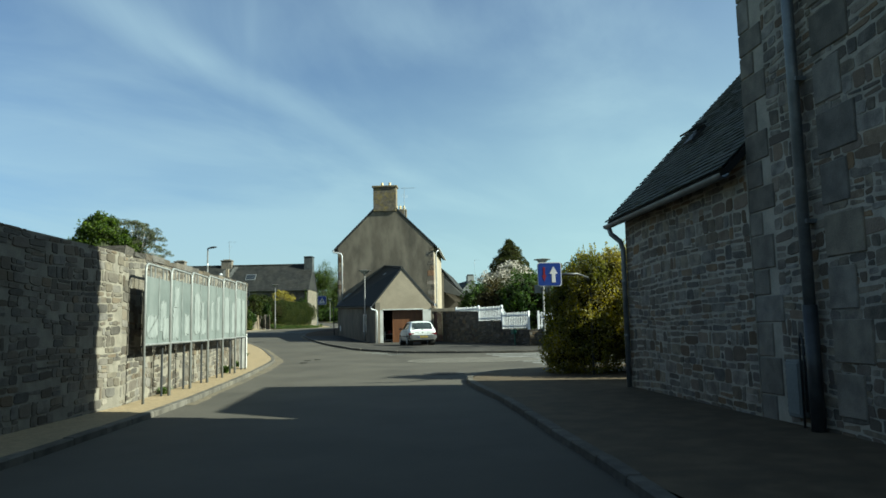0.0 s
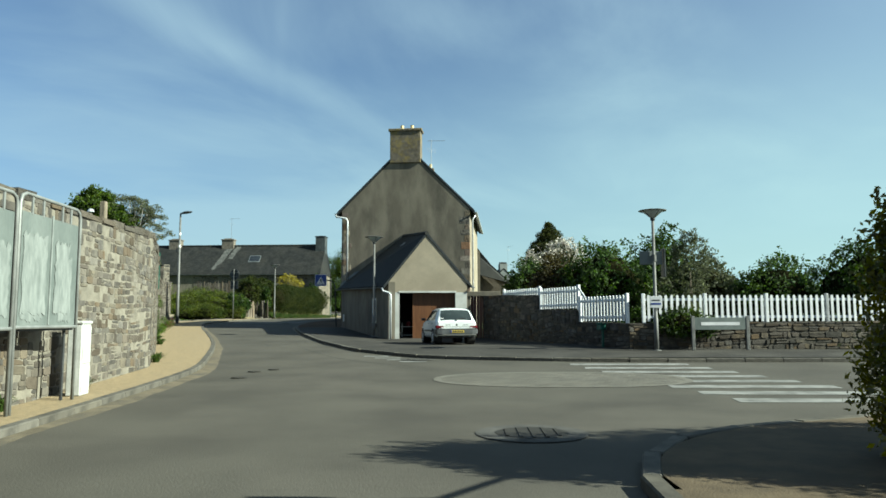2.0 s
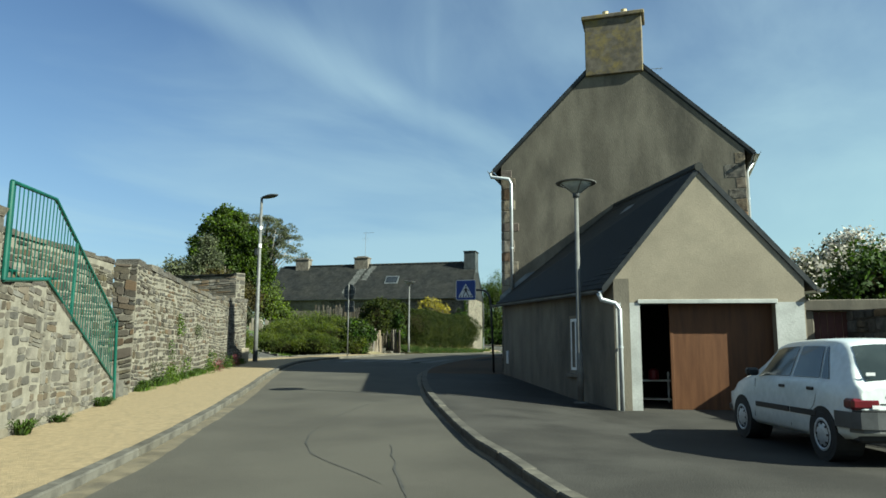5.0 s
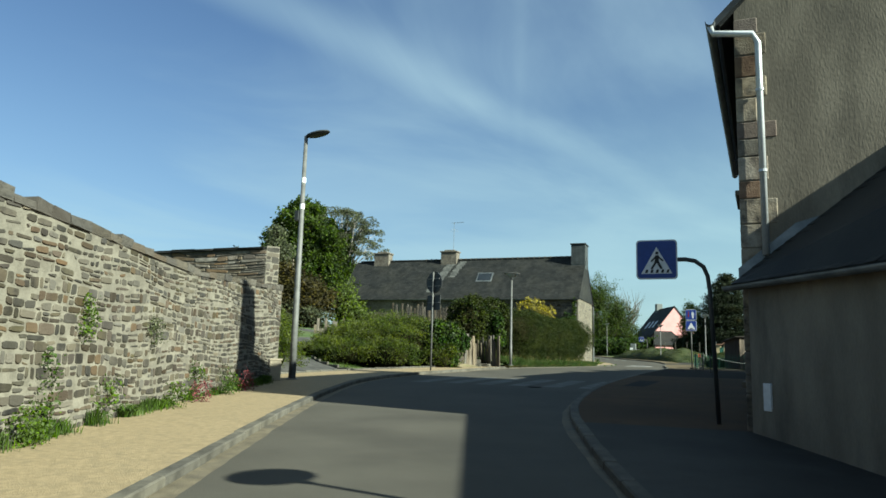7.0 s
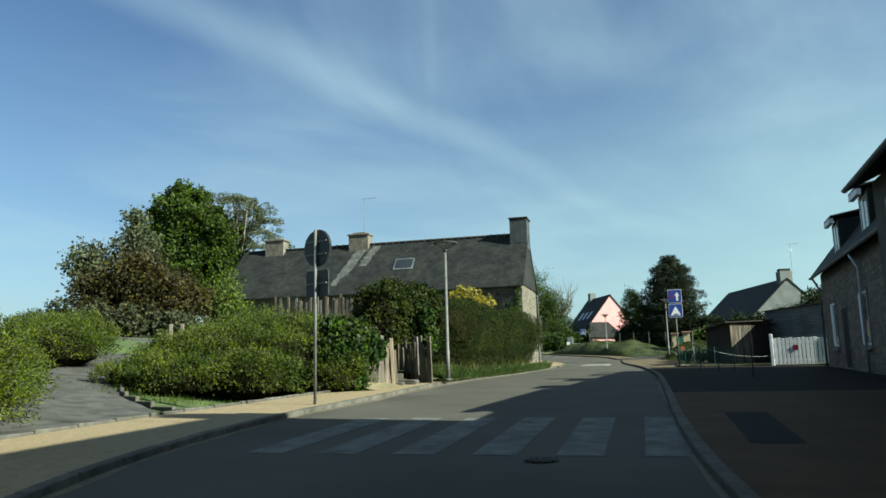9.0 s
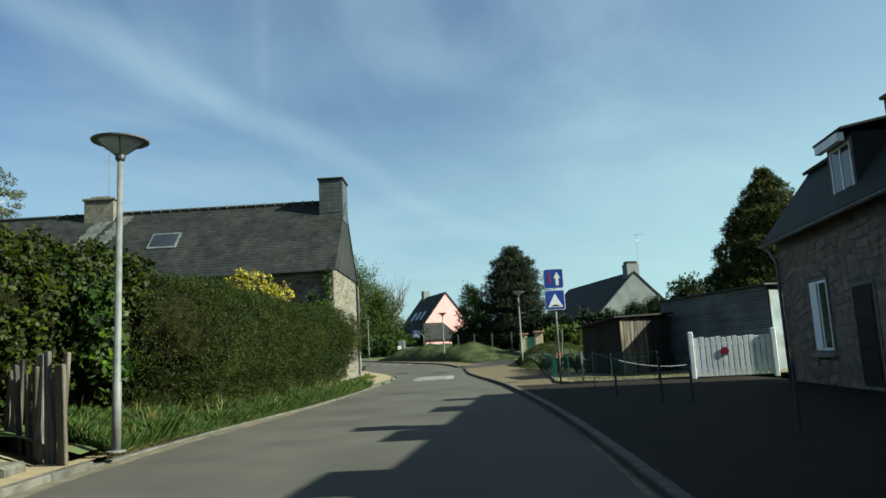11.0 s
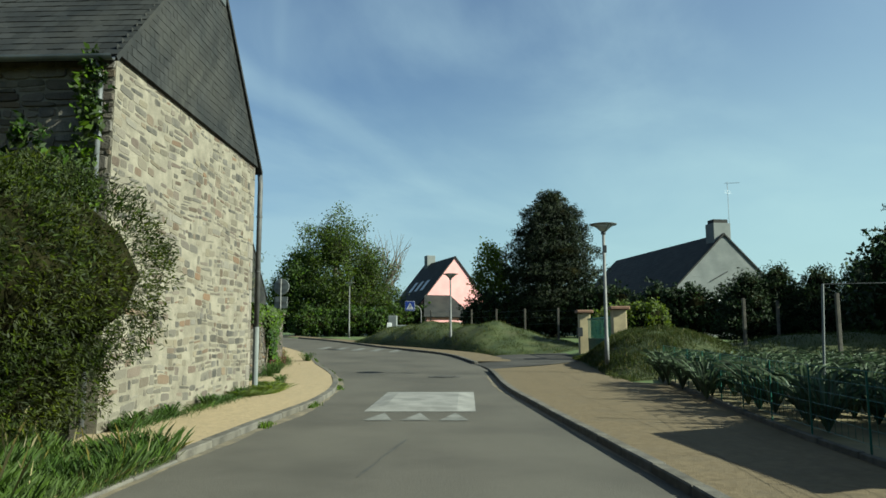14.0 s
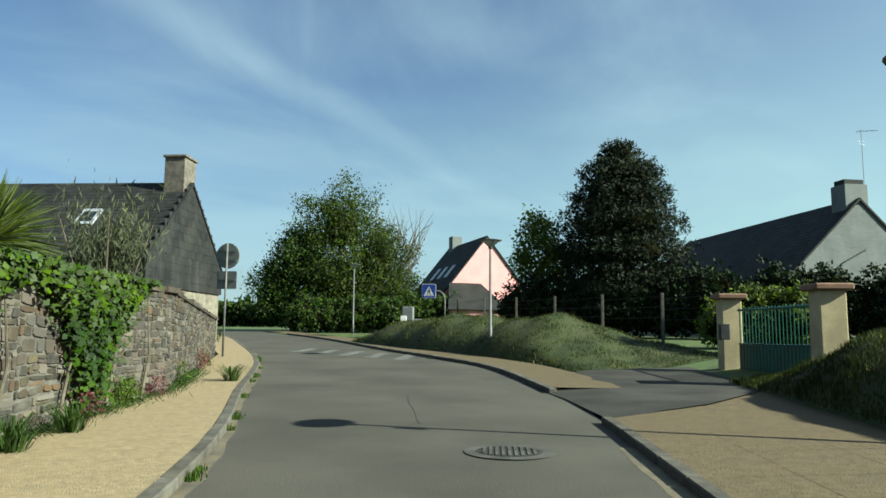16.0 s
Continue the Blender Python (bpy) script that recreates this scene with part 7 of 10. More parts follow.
# ---- car ----
def build_car():
    t = thing("car", "white five-door hatchback parked before the garage", "car", (-1.22, 40.0, h(40.6) + UP - 0.06), 103)
    # x runs forward from the rear, y to the car's left; a row: x, underside, half width, belt height, half width there, top, half width there
    rows_ = [(0.0, 0.38, 0.68, 0.80, 0.70, 0.85, 0.62), (0.03, 0.34, 0.75, 0.84, 0.75, 0.89, 0.67), (0.1, 0.29, 0.79, 0.865, 0.775, 0.955, 0.67), (0.2, 0.27, 0.8, 0.875, 0.785, 1.08, 0.65),
             (0.32, 0.26, 0.805, 0.88, 0.79, 1.225, 0.625), (0.42, 0.25, 0.81, 0.885, 0.793, 1.31, 0.605), (0.54, 0.24, 0.81, 0.887, 0.795, 1.36, 0.592), (0.72, 0.23, 0.812, 0.89, 0.797, 1.385, 0.582), (1.1, 0.22, 0.815, 0.892, 0.8, 1.4, 0.575),
             (1.6, 0.22, 0.815, 0.89, 0.8, 1.4, 0.57), (2.0, 0.22, 0.815, 0.885, 0.797, 1.38, 0.565), (2.18, 0.22, 0.815, 0.882, 0.795, 1.345, 0.565), (2.5, 0.22, 0.812, 0.875, 0.79, 1.13, 0.63), (2.8, 0.22, 0.81, 0.865, 0.78, 0.93, 0.69),
             (3.05, 0.23, 0.805, 0.84, 0.77, 0.875, 0.68), (3.35, 0.25, 0.79, 0.77, 0.75, 0.805, 0.64), (3.58, 0.28, 0.76, 0.68, 0.7, 0.71, 0.58), (3.68, 0.32, 0.69, 0.58, 0.62, 0.6, 0.5)]
    cols_ = list(zip(*rows_))

    def at(x):
        return [float(np.interp(x, cols_[0], c)) for c in cols_[1:]]

    def half(x):
        zb, wl, zk, wk, zt, wt = at(x)
        return [(0.0, zb), (wl * 0.9, zb), (wl - 0.01, zb + 0.07), (wl, 0.5), (wl - 0.004, 0.62), (wk, zk - 0.04), (wk - 0.022, zk), (wt + (wk - wt) * 0.32, zk + (zt - zk) * 0.62), (wt, zt - 0.05), (wt * 0.86, zt - 0.018), (wt * 0.5, zt), (0.0, zt + 0.004)]

    xs = sorted(set(cols_[0]) | {0.06, 0.26, 0.37, 0.62, 0.9, 1.35, 1.8, 2.34, 2.65, 2.92, 3.2, 3.47})
    bm = bmesh.new()
    rings = []
    for x in xs:
        hf = half(x)
        rings.append([bm.verts.new((x, y, z)) for y, z in hf + [(-y, z) for y, z in hf[-2:0:-1]]])
    n = len(rings[0])
    for a, b in zip(rings, rings[1:]):
        for k in range(n):
            bm.faces.new((a[k], a[(k + 1) % n], b[(k + 1) % n], b[k]))
    bm.faces.new(rings[0]), bm.faces.new(rings[-1][::-1])
    bmesh.ops.recalc_face_normals(bm, faces=bm.faces)
    body = part("body", bm, M_CARPAINT, t, smooth=True)
    for p in body.data.polygons:
        if len(p.vertices) > 4:
            p.use_smooth = False

    def skin(x, f, lift):
        """A place on the side between belt (f 0) and roof edge (f 1)."""
        zb, wl, zk, wk, zt, wt = at(x)
        z = zk + (zt - 0.05 - zk) * f
        y = float(np.interp(z, (zk, zk + (zt - zk) * 0.62, zt - 0.05), (wk - 0.022, wt + (wk - wt) * 0.32, wt)))
        return y + lift, z

    def side_glass(name, x0, x1, u0, u1, s, label=""):
        """x0, x1: ends along the belt, u0, u1: along the roof."""
        V, F = [], []
        for i in range(7):
            f = 0.07 + 0.83 * i / 6
            for k in range(5):
                x = (x0 + (u0 - x0) * i / 6) * (1 - k / 4) + (x1 + (u1 - x1) * i / 6) * k / 4
                y, z = skin(x, f, 0.011)
                V.append((x, s * y, z))
        for i in range(6):
            for k in range(4):
                a = i * 5 + k
                q = (a, a + 1, a + 6, a + 5)
                F.append(q if s < 0 else q[::-1])
        return part(name, (V, [], F), M_CARGLASS2, t, label, smooth=True)

    def across_glass(name, x0, x1, wide, rear, label=""):
        V, F = [], []
        for i in range(7):
            x = x0 + (x1 - x0) * i / 6
            zb, wl, zk, wk, zt, wt = at(x)
            for k in range(9):
                f = (k - 4) / 4 * wide * (1 - 0.04 * abs(i - 3) / 3 * (abs(k - 4) == 4))
                z = float(np.interp(abs(f), (0, 0.5, 0.86, 1), (zt + 0.004, zt, zt - 0.018, zt - 0.05)))
                V.append((x - (0.006 if rear else -0.006), f * wt, z + 0.006))
        for i in range(6):
            for k in range(8):
                a = i * 9 + k
                q = (a, a + 1, a + 10, a + 9)
                F.append(q[::-1] if rear else q)
        return part(name, (V, [], F), M_CARGLASS2, t, label, smooth=True)

    rw = across_glass("rear_window", 0.065, 0.42, 0.93, True, "dark rear window")
    part("wiper", tube([(0.03, 0.0, 0.935), (0.07, -0.16, 0.98), (0.1, -0.34, 0.99)], 0.009, 6), M_BLACK, rw)
    part("wiper_motor", boxes((0.0, -0.03, 0.89, 0.06, 0.04, 0.945), bevel=0.012), M_BLACK, rw)
    part("window_sticker", boxes((0.058, 0.5, 0.965, 0.066, 0.6, 1.0)), M_SIGNWHITE, rw)
    across_glass("windscreen", 2.24, 2.78, 0.93, False)
    for s in (1, -1):
        side_glass("rear_door_window", 0.74, 1.42, 0.86, 1.42, s)
        side_glass("quarter_window", 0.52, 0.69, 0.76, 0.81, s)
        side_glass("front_door_window", 1.5, 2.5, 1.5, 2.14, s)
        part("side_moulding", boxes((0.78, s * 0.806, 0.47, 1.44, s * 0.83, 0.54), bevel=0.006), M_GREYPLASTIC, t)
        part("side_moulding", boxes((1.48, s * 0.806, 0.47, 2.5, s * 0.83, 0.54), bevel=0.006), M_GREYPLASTIC, t)
        for x in (0.84, 1.6):
            part("door_handle", boxes((x, s * 0.79, 0.77, x + 0.16, s * 0.818, 0.81), bevel=0.008), M_GREYPLASTIC, t)
        for pts in ([(0.74, 0.86), (0.84, 0.6), (0.98, 0.5)], [(1.46, 0.88), (1.46, 0.3)], [(2.55, 0.86), (2.58, 0.32)]):
            part("door_seam", tube([(x, s * (float(np.interp(z, (0.3, 0.5, 0.62, 0.84, 0.9), (0.808, 0.817, 0.813, 0.8, 0.777))) - 0.002), z) for x, z in pts], 0.004, 4), M_BLACK, t)
        mi = part("mirror", boxes((2.36, s * 0.8, 0.9, 2.48, s * 0.97, 1.01), bevel=0.03), M_GREYPLASTIC, t)
        tl_ = part("tail_lamp", boxes((-0.012, s * 0.5, 0.6, 0.19, s * 0.812, 0.72), bevel=0.028), M_TAIL, t, "red tail lamp")
        part("reversing_lens", boxes((-0.016, s * 0.52, 0.61, 0.0, s * 0.6, 0.65)), M_SIGNWHITE, tl_)
        for x in (0.66, 3.02):
            wheel = part("wheel", tube([(x, s * 0.64, 0.275), (x, s * 0.66, 0.275), (x, s * 0.8, 0.275), (x, s * 0.822, 0.275)], [0.25, 0.275, 0.275, 0.25], 26), M_BLACK, t, "black tyre")
            part("rim", lathe([(0.185, -0.03), (0.19, 0.0), (0.17, 0.004), (0.15, -0.006), (0.07, 0.012), (0.0, 0.016)], 22), M_ZINC_P, wheel, "pale wheel trim").matrix_basis = Matrix.Translation((x, s * 0.825, 0.275)) @ Matrix.Rotation(radians(-90 * s), 4, "X")
            for k in range(8):
                a = k * math.pi / 4
                part("vent", boxes((-0.018, -0.012, 0, 0.018, 0.012, 0.006)), M_GREYPLASTIC, wheel).matrix_basis = Matrix.Translation((x + 0.125 * math.cos(a), s * 0.826, 0.275 + 0.125 * math.sin(a))) @ Matrix.Rotation(radians(-90 * s), 4, "X")
            # black disc proud of the body, drawn for the shade inside the wheel arch
            part("arch_shade", tube([(x, s * 0.5, 0.285), (x, s * 0.819, 0.285)], 0.315, 24), M_BLACK, t)
    bp_ = part("rear_bumper", prism([(-0.1, -0.6), (-0.07, -0.76), (0.02, -0.825), (0.34, -0.835), (0.34, 0.835), (0.02, 0.825), (-0.07, 0.76), (-0.1, 0.6)], 0.4, 0.575), M_BUMPER, t, "grey plastic rear bumper")
    part("bumper_top", prism([(-0.085, -0.59), (-0.06, -0.74), (0.03, -0.8), (0.03, 0.8), (-0.06, 0.74), (-0.085, 0.59)], 0.575, 0.6), M_GREYPLASTIC, bp_)
    part("bumper_lip", prism([(-0.085, -0.58), (-0.055, -0.73), (0.1, -0.8), (0.1, 0.8), (-0.055, 0.73), (-0.085, 0.58)], 0.355, 0.4), M_GREYPAINT, bp_)
    part("rear_valance", boxes((0.06, -0.72, 0.24, 0.3, 0.72, 0.36), bevel=0.03), M_GREYPLASTIC, t)
    pl_ = part("number_plate", boxes((-0.112, -0.26, 0.435, -0.1, 0.26, 0.54), bevel=0.004), M_PLATE, bp_, "yellow number plate with unreadable bars")
    part("plate_edge", boxes((-0.115, 0.21, 0.44, -0.111, 0.255, 0.535)), M_BLUE, pl_)
    for k in range(6):
        part("plate_bar", boxes((-0.116, -0.22 + k * 0.07, 0.455, -0.111, -0.175 + k * 0.07, 0.52)), M_BLACK, pl_)
    part("front_bumper", boxes((3.42, -0.76, 0.3, 3.74, 0.76, 0.48), bevel=0.06), M_GREYPLASTIC, t)
    for s in (1, -1):
        part("headlamp", boxes((3.4, s * 0.42, 0.56, 3.64, s * 0.68, 0.67), bevel=0.03), M_PANE, t)
    part("boot_badge", boxes((-0.006, -0.035, 0.7, 0.01, 0.035, 0.77), bevel=0.006), M_GREYPLASTIC, t)
    for y in (0.34, -0.34):
        part("boot_lettering", boxes((-0.004, y - 0.1, 0.725, 0.006, y + 0.1, 0.745)), M_GREYPLASTIC, t)
    part("boot_seam", boxes((-0.006, -0.5, 0.655, 0.02, 0.5, 0.668)), M_GREYPLASTIC, t)
    t.scale = (0.96, 0.955, 0.95)
    return t


M_CARGLASS2 = mat("smoked_car_glass", (0.014, 0.019, 0.018), (0.03, 0.038, 0.036), scale=1.5, fine=5, rough=0.06, bump=0.0, spec=0.7)
M_BUMPER = mat("satin_grey_plastic", (0.045, 0.048, 0.05), (0.07, 0.073, 0.076), scale=3, fine=30, rough=0.38, bump=0.05)
M_TAIL = mat("red_lamp_glass", (0.07, 0.006, 0.01), (0.1, 0.008, 0.012), scale=4, fine=20, rough=0.2, bump=0.0, spec=0.5)
M_PLATE = mat("yellow_plate", (0.27, 0.2, 0.03), (0.33, 0.25, 0.04), scale=4, fine=20, rough=0.5, bump=0.0)
build_car()

# timber post that looks over the wall
wp = thing("timber_post", "weathered square timber post behind the stone wall", "post", (-8.75, 28.95, h(29)))
part("shaft", boxes((-0.06, -0.06, 0, 0.06, 0.06, 3.95 - h(29)), bevel=0.01), M_OLDWOOD, wp)
part("lamp_arm", tube([(-0.06, -0.05, 3.35), (-0.22, -0.12, 3.4), (-0.22, -0.12, 3.62)], 0.015, 6), M_ZINC_P, wp)
part("lamp_cap", lathe([(0.08, 0), (0.05, 0.06), (0.0, 0.08)], 10, at=(-0.22, -0.12, 3.58)), M_ZINC_P, wp)

# ---- yard with sheds, white gate and vegetable garden ----
M_SHEDLIT = mat("patchy_weathered_board", (0.03, 0.025, 0.02), (0.12, 0.1, 0.08), scale=2.5, fine=50, bump=0.6, stretch=(4, 4, 0.5), spread=0.35)
sd = thing("wooden_shed", "tarred dark plank shed with sunlit front boards coloured paler", "shed", (-7.0, 96.5, 1.6))
C0, C1, C2 = Vector((-7.05, 95.0, 0)), Vector((-4.9, 96.0, 0)), Vector((-7.95, 98.2, 0))
C3 = C1 + C2 - C0
wpart("frame", prism([(c.x, c.y) for c in (C0 + (C3 - C0) * 0.02, C1 + (C2 - C1) * 0.02, C3 - (C3 - C0) * 0.02, C2 - (C2 - C1) * 0.02)], 1.5, 3.85), M_TARWOOD, sd)
for a_, b_ in ((C0, C1), (C2, C0)):
    L = (b_ - a_).length
    u = (b_ - a_).normalized()
    n = Vector((u.y, -u.x, 0))
    k = 0
    s = 0.0
    while s < L - 0.05:
        w = min(0.16, L - s)
        # sun patch put into colour: weathered boards paler where lit, dark where shadowed
        pale = a_ is C0 and s < 1.15
        bm = bmesh.new()
        box(bm, s, 0.0, 1.62, s + w - 0.012, 0.03 + 0.006 * (k % 2), 3.9 + 0.03 * ((k * 7) % 3), bevel=0.004, m=Matrix(((u.x, n.x, 0, a_.x), (u.y, n.y, 0, a_.y), (0, 0, 1, 0), (0, 0, 0, 1))))
        bmesh.ops.recalc_face_normals(bm, faces=bm.faces)
        wpart("plank", bm, M_SHEDLIT if pale else M_TARWOOD, sd)
        s += w
        k += 1
wpart("roof", sheet([C0 + Vector((-0.25, -0.3, 4.02)), C1 + Vector((0.2, -0.2, 4.1)), C3 + Vector((0.2, 0.2, 3.95)), C2 + Vector((-0.3, 0.1, 3.75))], 0.06), M_TARWOOD, sd, "tarred felt roof")
M_CORR = mat("galvanised_corrugated_sheet", (0.13, 0.155, 0.165), (0.2, 0.225, 0.235), scale=1.5, fine=20, rough=0.5, bump=0.05, metal=0.4, c=(0.10, 0.09, 0.08), c_scale=1.0, c_amount=0.5)
cs = thing("corrugated_shed", "grey corrugated steel shed beside the wooden shed", "shed", (-3.8, 94.5, 1.6))
Q0, Q1 = Vector((-4.95, 96.7, 0)), Vector((-2.4, 92.4, 0))
qu = (Q1 - Q0).normalized()
qn = Vector((qu.y, -qu.x, 0))
JV, JF = [], []
steps = 170
for i in range(steps + 1):
    z = 1.6 + 3.0 * i / steps
    d = 0.025 * math.sin(i / steps * 2 * math.pi * 32)
    for e in (Q0, Q1):
        JV.append(tuple(e + qn * d + Vector((0, 0, z + (0.15 if e is Q1 else 0) * i / steps))))
for i in range(steps):
    JF.append((2 * i, 2 * i + 1, 2 * i + 3, 2 * i + 2))
wpart("sheet_wall", (JV, [], JF), M_CORR, cs)
wpart("body", prism([(Q0.x + 0.05, Q0.y), (Q1.x + 0.08, Q1.y), (Q1.x + 3.5, Q1.y + 2.1), (Q0.x + 3.5, Q0.y + 2.1)], 1.5, 4.55), M_CORR, cs)
wpart("roof", sheet([Q0 - qn * -0.15 + Vector((0, 0.1, 4.62)), Q1 + qn * 0.15 + Vector((0, -0.1, 4.78)), Q1 + Vector((3.6, 2.1, 4.9)), Q0 + Vector((3.6, 2.1, 4.75))], 0.05), M_DARKMETAL, cs)

wg = thing("white_gate", "white painted wooden board gate with a small round sign", "gate", (-5.85, 90.35, h(90.3) + 0.05), -7)
for x in (0, 2.5):
    part("post", boxes((x - 0.07, -0.07, 0, x + 0.07, 0.07, 1.5), bevel=0.015), M_PICKET, wg)
for z in (0.25, 1.05):
    part("rail", boxes((0.07, 0.02, z, 2.43, 0.06, z + 0.1)), M_PICKET, wg)
for k in range(14):
    part("board", boxes((0.1 + k * 0.167, -0.015, 0.08, 0.235 + k * 0.167, 0.015, 1.3 + 0.02 * math.sin(k * 2.1)), bevel=0.006), M_PICKET, wg)
put_local(wg, "disc", lathe([(0.13, -0.006), (0.13, 0.006)], 24), M_RED, Matrix.Translation((1.0, -0.03, 0.85)) @ Matrix.Rotation(radians(90), 4, "X"), "small round red disc")

# edging and wire fence
EDGE = [(-8.75, 108.5), (-9.15, 104), (-9.65, 98.9), (-9.85, 94.9), (-10.0, 91.6), (-9.2, 90.9), (-7.6, 90.6), (-6.1, 90.4)]
eg = thing("garden_edging", "low concrete edging round the vegetable garden", "edging", (-9.7, 98, h(98)), kind="structure")
for x, y, a in along(smooth_line(EDGE), 1.0):
    bm = bmesh.new()
    box(bm, -0.49, -0.04, -0.1, 0.49, 0.04, 0.07, bevel=0.01, m=Matrix.Translation((x + 0.08, y + 0.04, h(y) + UP)) @ Matrix.Rotation(a, 4, "Z"))
    wpart("edging_slab", bm, M_KERB, eg)
M_DRYLAWN = mat("dry_mown_grass", (0.085, 0.072, 0.036), (0.14, 0.115, 0.058), scale=2, fine=30, bump=0.9, c=(0.05, 0.055, 0.022), c_scale=0.8, c_amount=0.6)
yard = part("ground_yard", (
    [(x, y, h(y) + 0.12) for x, y in ((-9.9, 91.3), (-9.5, 99), (-8.7, 108.4), (4, 108.4), (4, 90.8), (-6, 90.6))], [], [(0, 5, 4, 3, 2, 1)]), M_GRASS_G)
yard.data.materials[0] = M_DRYLAWN
tagged(yard, "dry mown grass and soil of the vegetable garden", "ground", kind="structure")
wf = thing("wire_fence", "green wire mesh garden fence with thin posts and a slack rope", "fence", (-9.7, 98, h(98) + 0.2))
fp = along(smooth_line(EDGE), 1.45)
for x, y, a in fp:
    wpart("post", tube([(x + 0.12, y + 0.03, h(y)), (x + 0.12, y + 0.03, h(y) + 1.0)], 0.012, 6), M_GREEN, wf)
for (x0, y0, _), (x1, y1, _) in zip(fp, fp[1:]):
    bm = bmesh.new()
    for k in range(6):
        z = 0.25 + 0.15 * k
        tube([(x0 + 0.12, y0 + 0.03, h(y0) + z), (x1 + 0.12, y1 + 0.03, h(y1) + z)], 0.003, 3, bm=bm, close=False)
    for k in range(9):
        f = k / 9
        x, y = x0 + (x1 - x0) * f + 0.12, y0 + (y1 - y0) * f + 0.03
        tube([(x, y, h(y) + 0.25), (x, y, h(y) + 1.0)], 0.003, 3, bm=bm, close=False)
    wpart("mesh_panel", bm, M_GREEN, wf)
for pa, pb in (((-9.28, 90.85, 2.7), (-9.42, 88.0, 2.74)), ((-9.42, 88.0, 2.74), (-5.7, 90.6, 2.2))):
    pa, pb = Vector(pa), Vector(pb)
    line_ = [pa.lerp(pb, k / 12) - Vector((0, 0, 0.9 * (k / 12) * (1 - k / 12))) for k in range(13)]
    wpart("rope", tube(line_, 0.011, 6), M_PALEGREY, wf)
wpart("rope_post", tube([(-9.42, 88.0, h(88) + UP), (-9.42, 88.0, 2.78)], 0.016, 8), M_PALEGREY, wf, "thin pale rope post")
wpart("end_post", boxes((-9.305, 90.82, h(91), -9.255, 90.87, h(91) + 0.72), bevel=0.006), M_DARKMETAL, wf)
wpart("end_post", boxes((-9.31, 90.815, h(91) + 0.72, -9.25, 90.875, h(91) + 1.1), bevel=0.008), M_PALEGREY, wf, "faded white post top")
lp = thing("leaning_pole", "thin leaning white garden pole", "pole", (-8.7, 99.9, h(100)))
part("pole", tube([(-0.05, -0.1, 0), (0.15, 0.1, 2.1)], 0.02, 8), M_PALEGREY, lp)
part("wire", tube([(0.15, 0.1, 2.1), (2.2, 0.4, 2.15)], 0.005, 4), M_DARKMETAL, lp)
M_ORANGE = mat("orange_red_card", (0.24, 0.045, 0.018), (0.3, 0.06, 0.025), scale=6, fine=20, rough=0.6, bump=0.0)
nt = thing("notice_card", "small orange-red card tied to the garden fence", "card", (-9.68, 93.95, 2.56), 10)
part("card", boxes((0, -0.005, 0, 0.17, 0.005, 0.2)), M_ORANGE, nt)
part("stripe", boxes((0.03, -0.009, 0.09, 0.12, -0.004, 0.14)), M_DARKMETAL, nt)
for x, y in ((-9.56, 84.4), (-9.12, 82.1), (-8.63, 81.7), (-8.7, 77.0)):
    b = thing("bollard", "slim black iron bollard on the footway", "bollard", (x, y, h(y) + UP), group="footway bollards")
    part("shaft", lathe([(0.034, 0), (0.026, 0.1), (0.023, 0.75), (0.03, 0.8), (0.033, 0.86), (0.012, 0.92)], 12), M_DARKMETAL, b)

# ---- green gate and mounds ----
M_POST = mat("drab_cream_render", (0.3, 0.25, 0.15), (0.38, 0.315, 0.19), scale=2, fine=30, bump=0.3, c=(0.22, 0.18, 0.11), c_scale=1.5, c_amount=0.6)
ggt = thing("garden_gate", "green painted steel gate between cream posts", "gate", (-7.7, 120.8, 2.1))
for (x, y), wd in (((-8.45, 122.4), 0.25), ((-7.7, 118.5), 0.27)):
    zb = h(y) + 0.05
    pst = wpart("gate_post", boxes((x - wd, y - wd, zb, x + wd, y + wd, 4.15), bevel=0.02), M_POST, ggt, "cream rendered gate post")
    wpart("post_cap", boxes((x - wd - 0.12, y - wd - 0.12, 4.15, x + wd + 0.12, y + wd + 0.12, 4.29), bevel=0.03), M_CAPBROWN, pst, "brown tile cap")
wpart("letter_box", boxes((-8.85, 121.9, 3.1, -8.6, 122.07, 3.5), bevel=0.01), M_DARKMETAL, ggt)
ga, gb_ = Vector((-8.35, 122.0, 0)), Vector((-7.85, 118.9, 0))
for z, r in ((2.3, 0.03), (3.0, 0.022), (3.85, 0.03)):
    wpart("rail", tube([ga + Vector((0, 0, z)), gb_ + Vector((0, 0, z))], r, 8), M_GREEN, ggt)
for k in range(21):
    p = ga.lerp(gb_, (k + 0.5) / 21)
    wpart("bar", tube([p + Vector((0, 0, 2.3)), p + Vector((0, 0, 3.92))], 0.014, 6), M_GREEN, ggt)
wpart("panel", sheet([ga + Vector((0, 0, 2.28)), gb_ + Vector((0, 0, 2.28)), gb_ + Vector((0, 0, 2.98)), ga + Vector((0, 0, 2.98))], 0.01), M_GREEN, ggt)
cp = along([(-17.5, 142), (-9.4, 125.5)], 3.4)
for x, y, a in cp:
    t = thing("fence_post", "slim grey concrete fence post with wires", "fence post", (x + 1.0, y + 0.6, h(y) + 0.6), group="garden fence posts")
    part("post", boxes((-0.05, -0.05, 0, 0.05, 0.05, 1.7), bevel=0.012), M_KERB, t)
    for z in (0.8, 1.15, 1.5):
        part("wire", tube([(0, 0, z), (3.4 * math.cos(a), 3.4 * math.sin(a), z)], 0.005, 4), M_DARKMETAL, t)
